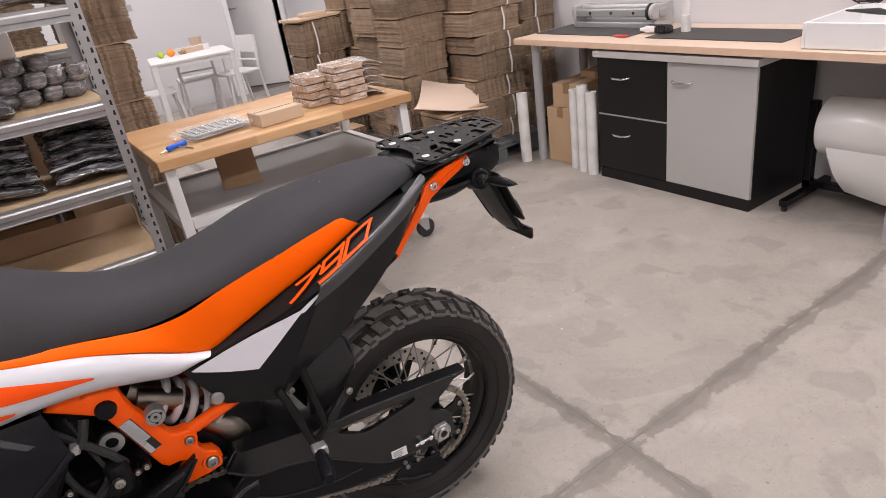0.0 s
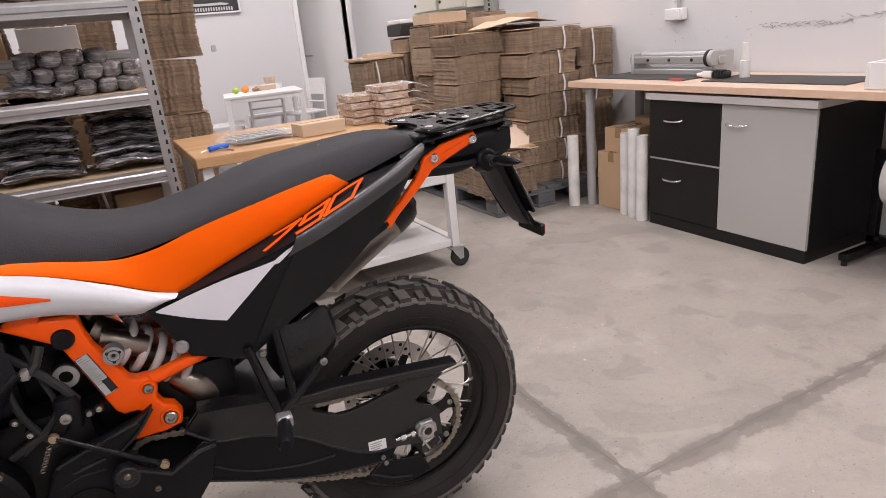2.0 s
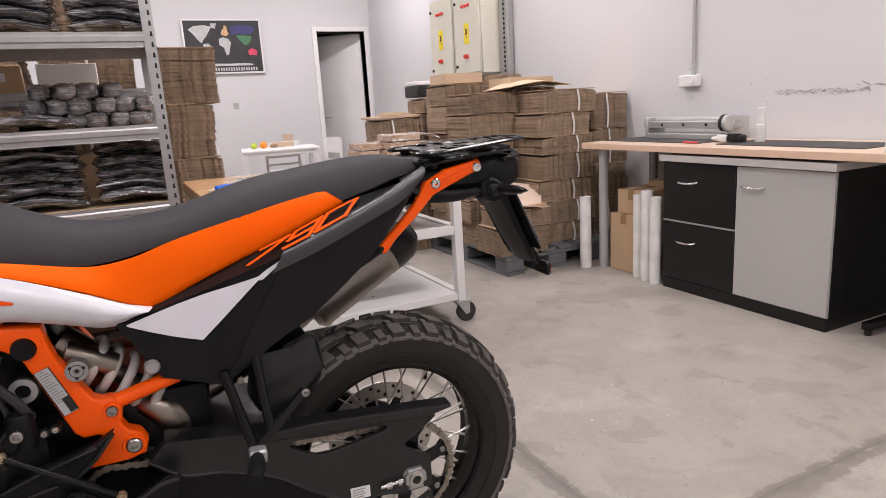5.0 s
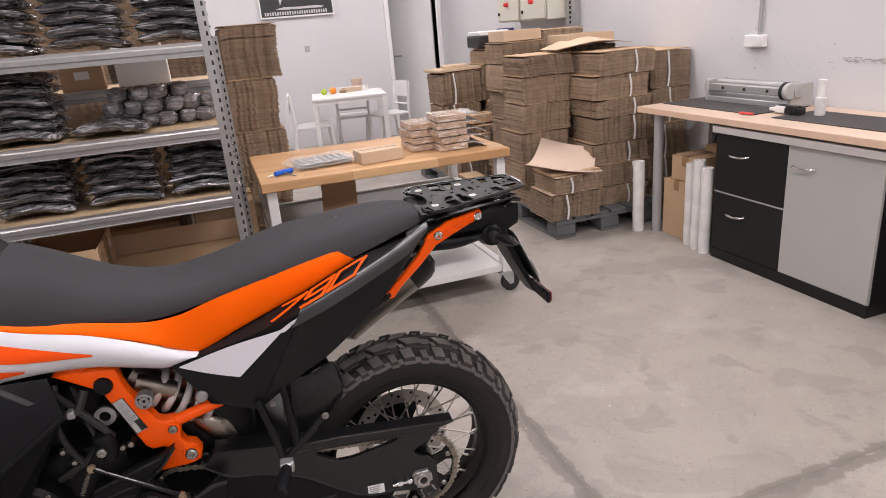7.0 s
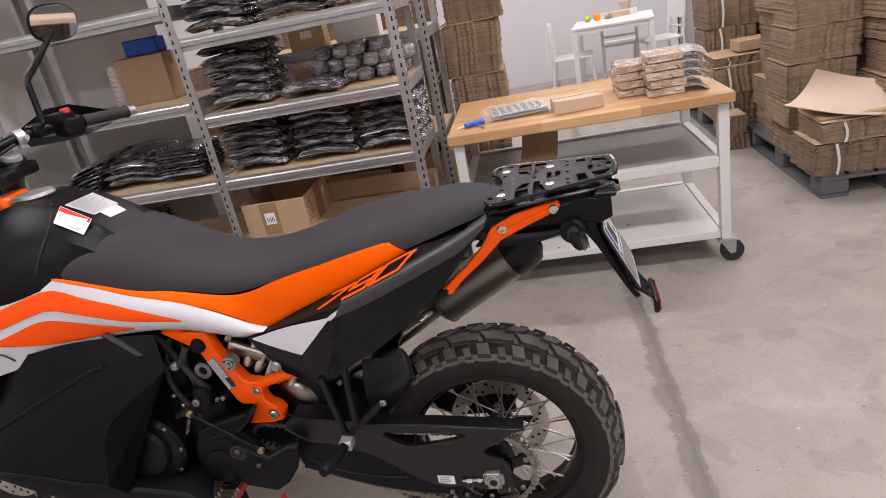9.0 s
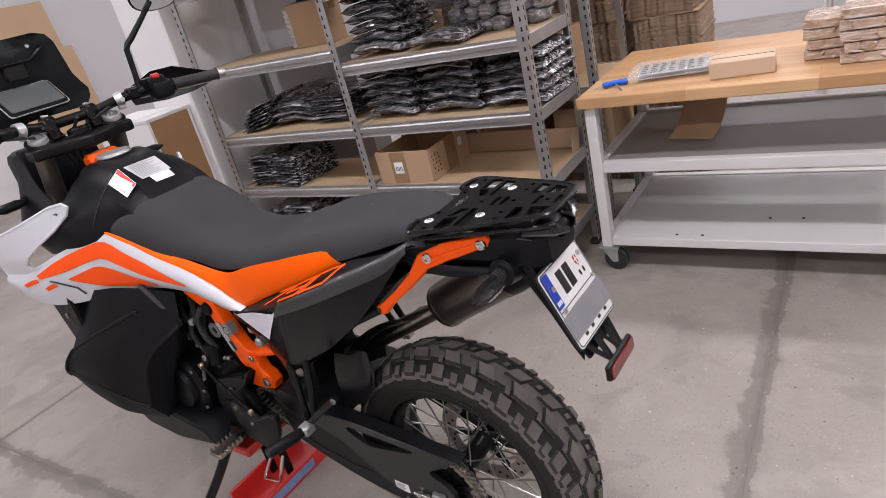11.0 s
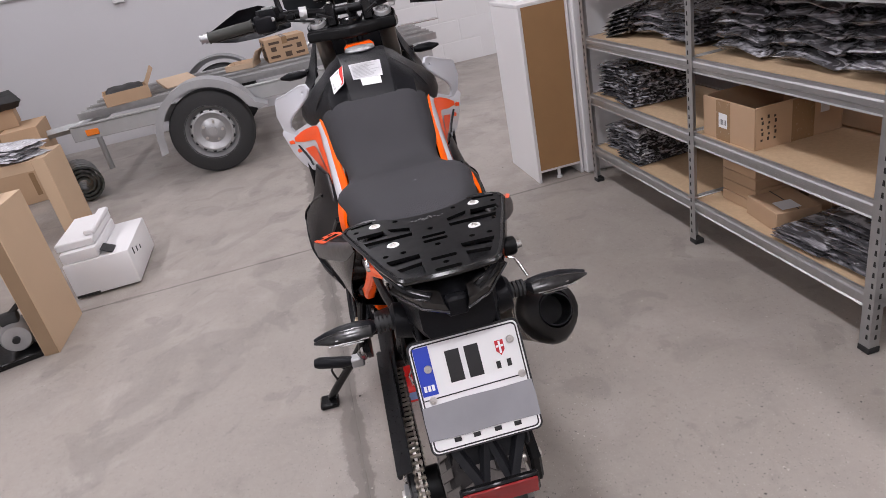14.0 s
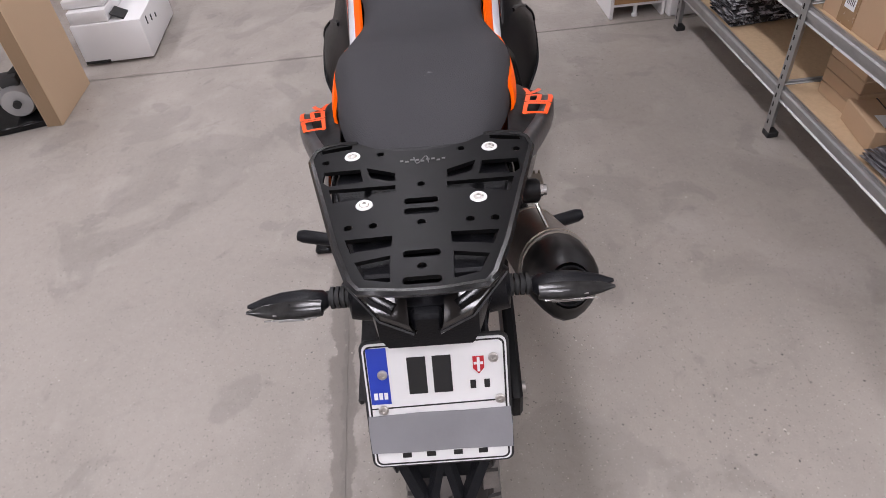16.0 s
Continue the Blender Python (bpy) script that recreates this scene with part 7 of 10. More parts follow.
# ---- frame ----
for s in SIDES:
    f = s * 0.118
    bm = bm_new()
    MAIN = [(-0.695, 0.80), (-0.66, 0.775), (-0.602, 0.768), (-0.597, 0.735), (-0.590, 0.708), (-0.548, 0.628), (-0.536, 0.622), (-0.518, 0.622), (-0.508, 0.608), (-0.506, 0.593), (-0.511, 0.574), (-0.503, 0.557), (-0.484, 0.548), (-0.474, 0.528), (-0.480, 0.507), (-0.509, 0.500), (-0.576, 0.500), (-0.538, 0.553), (-0.550, 0.559), (-0.572, 0.559), (-0.584, 0.571), (-0.594, 0.597), (-0.622, 0.674), (-0.64, 0.722), (-0.72, 0.775)]
    prism(bm, MAIN, side_uz, f - 0.018, f + 0.018, 0.006, 3)
    fr_ = bpart("main_frame", bm, ORANGE_F, "orange painted steel frame plate")
    bm = bm_new()
    tube(bm, [(-0.53, f, 0.606), (-0.50, f, 0.612), (-0.41, f * 0.98, 0.634)], 0.0135, 14)
    part("brace", bm, ORANGE_F, fr_)
    bm = bm_new()
    tube(bm, [(-0.66, f, 0.775), (-0.80, f * 0.95, 0.86), (-1.03, f * 0.6, 0.96)], 0.019, 14)
    part("upper_tube", bm, ORANGE_F, fr_)
    part("cap", lathe(bm_new(), [(0.0195, -0.006), (0.0195, 0.020), (0.016, 0.026), (0.004, 0.027)], 24, "Y", (-0.631, f, 0.735)) if s > 0 else cyl(bm_new(), (-0.631, f - 0.017, 0.735), (-0.631, f - 0.026, 0.735), 0.0195, 0.017, 24), BLACK_P, fr_, "black round frame cap")
    for bu_, bz_, br_ in ((-0.522, 0.599, 0.0165), (-0.497, 0.528, 0.0205)):
        part("boss", lathe(bm_new(), [(br_ - 0.006, 0.0), (br_, 0.0), (br_, s * 0.016), (br_ - 0.002, s * 0.021), (br_ - 0.006, s * 0.021)], 28, "Y", (bu_, f, bz_), closed=True), ORANGE_F, fr_)
    bolt_head(fr_, (-0.522, f + s * 0.018, 0.599), (0, s, 0), 0.0092, BOLT, h=0.007)
    bolt_head(fr_, (-0.497, f + s * 0.018, 0.528), (0, s, 0), 0.0130, BOLT, "large steel pivot bolt", 0.008)
    if s < 0:
        quad = [(-0.624, 0.691), (-0.602, 0.699), (-0.570, 0.617), (-0.593, 0.608)]
        stk = part("sticker", prism(bm_new(), quad, side_uz, f - 0.0205, f - 0.0185), DATA_L, fr_, "grey data sticker with small print", 0)
        part("logo_block", prism(bm_new(), [(-0.592, 0.640), (-0.581, 0.6445), (-0.5705, 0.6185), (-0.582, 0.614)], side_uz, f - 0.0212, f - 0.0206), INK, stk, smooth=0)
        for k in range(13):
            t = (k + 0.7) / 18
            a = Vector((-0.624, 0, 0.691)).lerp(Vector((-0.593, 0, 0.608)), t)
            b = Vector((-0.602, 0, 0.699)).lerp(Vector((-0.570, 0, 0.617)), t)
            p, q = a.lerp(b, 0.12), a.lerp(b, 0.55 + 0.35 * math.sin(k * 2.3) ** 2)
            e = Vector((0.0003, 0, -0.0006))
            part("print_bar", prism(bm_new(), [(p.x, p.z), (q.x, q.z), (q.x + e.x, q.z + e.z), (p.x + e.x, p.z + e.z)], side_uz, f - 0.0211, f - 0.0206), INK, stk, smooth=0)
        part("sticker_border", tube(bm_new(), [(a, f - 0.0205, b) for a, b in quad], 0.0009, 4, closed=True), INK, stk, smooth=0)
    # subframe strut to the tail
    bm = bm_new()
    v0, v1, v2 = s * 0.136, s * 0.106, s * 0.076

    def vv(u):
        return v0 + (v1 - v0) * min(1, max(0, (u + 0.03) / 0.14)) + (v2 - v1) * min(1, max(0, (u - 0.11) / 0.13))
    SUB = [(-0.032, 0.802), (0.0, 0.803), (0.022, 0.826), (0.07, 0.862), (0.115, 0.901), (0.16, 0.918), (0.238, 0.943), (0.243, 0.955), (0.235, 0.967), (0.15, 0.952), (0.10, 0.932), (0.073, 0.893), (0.034, 0.857), (-0.010, 0.824), (-0.034, 0.815)]
    prism(bm, SUB, lambda a, b, d, s=s: Vector((a, vv(a) - s * d, b)), 0.0, 0.018, 0.003)
    sf = bpart("subframe", bm, ORANGE_F, "orange painted subframe strut")
    RIBS = [(0.115, 0.918), (0.16, 0.929), (0.222, 0.9475), (0.222, 0.953), (0.16, 0.937), (0.12, 0.925)]
    part("rib", prism(bm_new(), RIBS, lambda a, b, d, s=s: Vector((a, vv(a) + s * d, b)), 0.0, 0.003), ORANGE_F, sf)
    for u, z in ((0.122, 0.927), (0.2285, 0.949)):
        bolt_head(sf, (u, vv(u), z), (0, s, 0), 0.0105, CHROME, h=0.007)
    bolt_head(sf, (-0.012, vv(-0.012), 0.814), (0, s, 0), 0.005, INK)
    bm = bm_new()
    tube(bm, [(-0.015, s * 0.128, 0.815), (-0.2, s * 0.12, 0.72), (-0.42, s * 0.115, 0.634)], 0.012, 10)
    part("lower_tube", bm, BLACK_M, sf)

# ---- shock ----
bm = bm_new()
top, bot = Vector((-0.60, -0.055, 0.715)), Vector((-0.445, -0.045, 0.575))
ax = (bot - top).normalized()
x_, y_ = frame_of(ax)
hel = []
for k in range(96):
    t = k / 95
    a = 2 * math.pi * 4.6 * t
    hel.append(top.lerp(bot, 0.28 + 0.66 * t) + (x_ * math.cos(a) + y_ * math.sin(a)) * 0.041)
tube(bm, hel, 0.0085, 10)
shock = bpart("shock_spring", bm, mat("white_spring_paint", (0.62, 0.60, 0.585), 0.35, var=0.06), "white painted shock spring")
bm = bm_new()
cyl(bm, top, top.lerp(bot, 0.34), 0.036, 0.034, 24)
cyl(bm, top.lerp(bot, 0.35), bot, 0.017, 0.015, 20)
part("damper_body", bm, STEEL_D, shock, "worn grey damper body")
bm = bm_new()
cyl(bm, (-0.585, -0.08, 0.70), (-0.51, -0.075, 0.66), 0.024, 0.022, 20)
part("reservoir", bm, STEEL_D, shock, "dull metal reservoir")
part("adjuster", lathe(bm_new(), [(0.0035, -0.147), (0.0055, -0.1505), (0.0095, -0.1505), (0.0100, -0.1485), (0.0150, -0.1485), (0.0155, -0.1505), (0.0175, -0.1500), (0.0182, -0.146), (0.0182, -0.128), (0.0035, -0.128)], 32, "Y", (-0.561, 0, 0.686)), ALU, shock, "silver round adjuster knob")
part("knob_groove", lathe(bm_new(), [(0.0102, -0.1488), (0.0112, -0.1488), (0.0112, -0.1484), (0.0102, -0.1484)], 28, "Y", (-0.561, 0, 0.686), closed=True), INK, shock, smooth=0)
part("knob_core", cyl(bm_new(), (-0.561, -0.1475, 0.686), (-0.561, -0.1472, 0.686), 0.0034, seg=6), HOLE, shock, smooth=0)
for a in (0.4, 2.5, 4.6):
    part("pin_hole", cyl(bm_new(), (-0.561 + 0.0115 * math.cos(a), -0.1503, 0.686 + 0.0115 * math.sin(a)), (-0.561 + 0.0115 * math.cos(a), -0.1496, 0.686 + 0.0115 * math.sin(a)), 0.003, seg=8), HOLE, shock, smooth=0)
part("upper_mount", lathe(bm_new(), [(0.005, -0.150), (0.010, -0.150), (0.0135, -0.146), (0.0135, -0.135), (0.005, -0.135)], 24, "Y", (-0.448, 0, 0.667)), ALU, shock, "silver bolt head")
# orange darkened in its colour for the shade behind the spring
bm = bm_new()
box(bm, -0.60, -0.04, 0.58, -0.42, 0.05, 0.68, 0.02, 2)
part("linkage", bm, mat("shaded_orange_casting", (0.36, 0.06, 0.015), 0.45, var=0.2), shock, "orange casting behind the spring, coloured as in shade")
bm = bm_new()
tube(bm, curve([(-0.49, -0.06, 0.58), (-0.45, -0.07, 0.56), (-0.42, -0.06, 0.52), (-0.40, -0.02, 0.50)], 10), [0.02, 0.026, 0.028, 0.03, 0.032, 0.032, 0.032, 0.032, 0.032, 0.032], 16)
bpart("exhaust_pipe", bm, STEEL_D, "bronze-stained exhaust pipe bend")
# black infill between frame and wheel
bm = bm_new()
box(bm, -0.70, -0.085, 0.42, -0.36, 0.085, 0.60, 0.02, 2)
bpart("gearbox_case", bm, BLACK_M, "dark engine case behind the frame")
bm = bm_new()
prism(bm, [(-0.62, 0.80), (-0.30, 0.80), (0.02, 0.895), (0.09, 0.930), (0.0, 0.925), (-0.3, 0.885), (-0.62, 0.845)], side_uz, -0.098, 0.098, 0.01)
bpart("airbox", bm, BLACK_P, "black airbox under the seat")
bm = bm_new()
prism(bm, [(-0.47, 0.74), (-0.42, 0.62), (-0.33, 0.60), (-0.24, 0.66), (-0.10, 0.76), (0.02, 0.86), (-0.2, 0.85), (-0.42, 0.80)], side_uz, -0.10, 0.10, 0.012)
bpart("inner_panel", bm, BLACK_P, "black inner tail panel")

bm = bm_new()
box(bm, -0.86, -0.075, 0.58, -0.60, 0.075, 0.80, 0.02, 2)
bpart("throttle_body", bm, BLACK_M, "dark throttle bodies and airbox above the engine")

# ---- side panels of the tail ----
def grid_of(A, B, n=40, rows=12, bulge=0.0):
    a, b = curve(A, n), curve(B, n)
    return [a[i].lerp(b[i], j / (rows - 1)) + Vector((0, -bulge * 4 * (j / (rows - 1)) * (1 - j / (rows - 1)), 0)) for i in range(n) for j in range(rows)]


def drape(G, u, z, lift):
    """The left-side place on a panel at u, z."""
    near = sorted(G, key=lambda p: (p.x - u) ** 2 + (p.z - z) ** 2)[:4]
    w = [1 / (1e-5 + (p.x - u) ** 2 + (p.z - z) ** 2) for p in near]
    return Vector((u, sum(p.y * k for p, k in zip(near, w)) / sum(w) - lift, z))


def decal(bm, G, up, dn, q, n=16, rows=7, lift=0.002):
    a, b = curve([(x, z, 0) for x, z in up], n), curve([(x, z, 0) for x, z in dn], n)
    V = []
    for j in range(rows):
        row = []
        for i in range(n):
            p = a[i].lerp(b[i], j / (rows - 1))
            s_ = drape(G, p.x, p.y, lift)
            row.append(bm.verts.new((s_.x, s_.y * q, s_.z)))
        V.append(row)
    for j in range(rows - 1):
        for i in range(n - 1):
            bm.faces.new((V[j][i], V[j][i + 1], V[j + 1][i + 1], V[j + 1][i]))
    return bm


STRIP = mat("matt_black_strip", (0.006, 0.006, 0.0065), 0.5, var=0.2, spec=0.18)
for s in SIDES:
    q = 1.0 if s < 0 else -1.0
    A = [(-0.49, -0.150, 0.752), (-0.40, -0.172, 0.780), (-0.30, -0.196, 0.815), (-0.215, -0.213, 0.845), (-0.15, -0.200, 0.866), (-0.07, -0.178, 0.892), (0.0, -0.154, 0.915), (0.05, -0.136, 0.934), (0.095, -0.119, 0.955)]
    R0, R1, R2 = (-0.49, -0.150, 0.752), (-0.212, -0.213, 0.845), (0.095, -0.119, 0.955)
    L0, L1, L2, L3 = (-0.435, -0.133, 0.640), (-0.335, -0.158, 0.612), (-0.160, -0.160, 0.716), (0.085, -0.122, 0.942)
    bm = sheet(bm_new(), [R0, R1], [L0, L1], 12, 9, (0, -0.002, 0), 0.004, q, smooth=False)
    sheet(bm, [R1, (-0.05, -0.172, 0.898), R2], [L1, (-0.23, -0.158, 0.677), L2, (-0.025, -0.152, 0.822), L3], 24, 8, (0, -0.003, 0), 0.004, q)
    sheet(bm, [L0, L1], [(-0.41, -0.10, 0.615), (-0.33, -0.10, 0.598)], 6, 3, (0, 0, 0), 0.004, q, smooth=False)
    tp = bpart("tail_panel", bm, TAIL_B, "black glossy tail side panel with sharp folds", smooth=14)
    A2 = [(u, v, z + 0.0005) for u, v, z in A]
    B2 = [(-0.49, -0.138, 0.756), (-0.42, -0.144, 0.780), (-0.366, -0.145, 0.801), (-0.30, -0.144, 0.827), (-0.20, -0.140, 0.865), (-0.078, -0.124, 0.913), (0.0, -0.116, 0.928), (0.05, -0.106, 0.938), (0.095, -0.10, 0.950)]
    part("upper_edge", sheet(bm_new(), A2, B2, 30, 5, (0, 0, 0.002), 0.004, q), STRIP, tp, "matt black strip beside the seat")
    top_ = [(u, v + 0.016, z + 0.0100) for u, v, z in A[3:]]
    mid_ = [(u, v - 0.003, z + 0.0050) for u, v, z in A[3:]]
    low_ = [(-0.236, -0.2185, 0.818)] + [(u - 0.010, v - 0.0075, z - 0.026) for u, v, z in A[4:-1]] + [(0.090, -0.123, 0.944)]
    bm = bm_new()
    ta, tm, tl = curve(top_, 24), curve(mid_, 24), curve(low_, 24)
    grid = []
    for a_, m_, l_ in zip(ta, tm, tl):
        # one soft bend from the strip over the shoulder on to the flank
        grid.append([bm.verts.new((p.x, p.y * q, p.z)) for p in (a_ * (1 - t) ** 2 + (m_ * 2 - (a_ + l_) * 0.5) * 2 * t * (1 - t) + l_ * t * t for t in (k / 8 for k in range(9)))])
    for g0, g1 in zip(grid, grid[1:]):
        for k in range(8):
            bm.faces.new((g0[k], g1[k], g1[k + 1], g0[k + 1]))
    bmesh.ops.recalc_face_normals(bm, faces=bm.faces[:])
    part("shoulder", bm, RIDGE, tp, "glossy rounded shoulder of the panel, toned lighter for its sheen", 60)
    part("fold", tube(bm_new(), [(p.x, p.y * q, p.z) for p in curve([R1, L1], 12)], 0.0030, 8), TAIL_B, tp)
    G = grid_of([R0, R1], [L0, L1], 40, 30, 0.002)
    bm = decal(bm_new(), G, [(-0.476, 0.752), (-0.405, 0.776), (-0.35, 0.792), (-0.30, 0.803), (-0.250, 0.815)], [(-0.474, 0.749), (-0.445, 0.736), (-0.415, 0.724), (-0.388, 0.715), (-0.360, 0.707)], q, 20, 9, 0.003)
    part("white_decal", bm, LILAC_W, tp, "plain lilac-white decal field")
    bm = decal(bm_new(), G, [(-0.268, 0.806), (-0.24, 0.826), (-0.212, 0.842)], [(-0.252, 0.806), (-0.235, 0.820), (-0.212, 0.839)], q, 10, 4, 0.003)
    part("white_decal", bm, LILAC_W, tp, "thin lilac-white decal tip")
    ca_, cb_ = curve(A2, 120), curve(B2, 120)

    def on_strip(u, f, lift=0.0085):
        def at(line):
            k = max([i for i in range(119) if line[i].x <= u] or [0])
            return line[k].lerp(line[k + 1], min(1, max(0, (u - line[k].x) / max(1e-6, line[k + 1].x - line[k].x))))
        p = at(ca_).lerp(at(cb_), f)
        return Vector((u, (p.y - lift * 0.5) * q, p.z + lift + 0.0015 * 4 * f * (1 - f)))

    def ribbon(path, wide, closed=False):
        """A flat painted stroke on the strip; path in (u, f)."""
        bm_ = bm_new()
        seg_ = list(zip(path, path[1:] + path[:1] if closed else path[1:]))
        for (u0, f0), (u1, f1) in seg_:
            h = 0.078
            du, df = u1 - u0, (f1 - f0) * h
            ln = math.hypot(du, df)
            nu, nf = -df / ln * wide / 2, du / ln * wide / 2 / h
            eu, ef = du / ln * wide / 2, df / ln * wide / 2 / h
            st = []
            for i in range(9):
                t = i / 8
                cu, cf = u0 - eu + (u1 - u0 + 2 * eu) * t, f0 - ef + (f1 - f0 + 2 * ef) * t
                st.append((bm_.verts.new(on_strip(cu + nu, cf + nf)), bm_.verts.new(on_strip(cu - nu, cf - nf))))
            for (a_, b_), (c_, d_) in zip(st, st[1:]):
                bm_.faces.new((a_, b_, d_, c_))
        return bm_

    def glyph(u0, wide, pts, closed=False):
        lo, hi, lean = 0.10, 0.62, 0.034
        path = [(u0 + a_ * wide + b_ * lean, lo + (hi - lo) * b_) for a_, b_ in pts]
        part("orange_figure", ribbon(path, 0.0084, closed), ORANGE_D, tp, "orange outlined figure decal", 0)

    glyph(-0.278, 0.050, [(0, 1), (1, 1), (0.15, 0)])
    glyph(-0.214, 0.050, [(0.1, 0), (1, 0), (1, 1), (0, 1), (0, 0.5), (1, 0.5)])
    glyph(-0.150, 0.060, [(0, 0), (1, 0), (1, 1), (0, 1)], True)

# ---- seat ----
SEAT = [  # u, top, side bottom, half width at the bottom, half width at the top
    (-0.945, 0.972, 0.958, 0.158, 0.118), (-0.90, 0.992, 0.955, 0.163, 0.132), (-0.868, 1.002, 0.945, 0.160, 0.126), (-0.835, 1.012, 0.933, 0.156, 0.114), (-0.79, 1.014, 0.917, 0.152, 0.105), (-0.72, 0.988, 0.893, 0.146, 0.097), (-0.66, 0.958, 0.881, 0.139, 0.090), (-0.60, 0.930, 0.872, 0.126, 0.086), (-0.54, 0.911, 0.857, 0.122, 0.088),
    (-0.475, 0.904, 0.858, 0.124, 0.092), (-0.40, 0.911, 0.876, 0.134, 0.102), (-0.32, 0.929, 0.893, 0.143, 0.110), (-0.26, 0.948, 0.906, 0.147, 0.112), (-0.20, 0.962, 0.910, 0.145, 0.110),
    (-0.14, 0.970, 0.912, 0.138, 0.104), (-0.09, 0.977, 0.914, 0.130, 0.098), (-0.03, 0.984, 0.928, 0.119, 0.088), (0.03, 0.987, 0.944, 0.102, 0.074), (0.075, 0.983, 0.952, 0.084, 0.060), (0.10, 0.974, 0.958, 0.070, 0.05)]
bm = bm_new()
ctl = [[Vector((r[0], r[k], 0)) for r in SEAT] for k in (1, 2, 3, 4)]
cv = [curve(c, 44) for c in ctl]
rings = []
for i in range(44):
    u, zt, zb, wb, wt = cv[0][i].x, cv[0][i].y, cv[1][i].y, cv[2][i].y, cv[3][i].y
    h = zt - zb
    half = [(wb - 0.012, -0.006), (wb, 0.0), (wb - 0.001, 0.22 * h), (wb + (wt - wb) * 0.20, 0.50 * h), (wb + (wt - wb) * 0.48, 0.71 * h), (wb + (wt - wb) * 0.80, 0.86 * h), (wt - 0.004, 0.935 * h), (wt * 0.80, 0.978 * h), (wt * 0.5, h), (wt * 0.25, h)]
    pts = [(-a, b) for a, b in half] + [(0.0, h * 0.992)] + half[::-1]
    rings.append([bm.verts.new((u, a, zb + b)) for a, b in pts])
bridge(bm, rings)
seat = bpart("seat", bm, VINYL, "long stepped dark grey vinyl seat", smooth=60)
bm = bm_new()
for k in range(7):
    u, v = -0.092 + 0.0125 * k, 0.020 - 0.0055 * k
    zt = 0.9762 + 0.088 * (u + 0.092)
    prism(bm, [(u, v), (u + 0.008, v - 0.004), (u + 0.004, v - 0.012), (u - 0.004, v - 0.008)], plan_xy, zt - 0.003, zt + 0.0004)
part("embossed_mark", bm, mat("embossed_vinyl", (0.06, 0.06, 0.062), 0.45), seat, "faint embossed mark", 0)

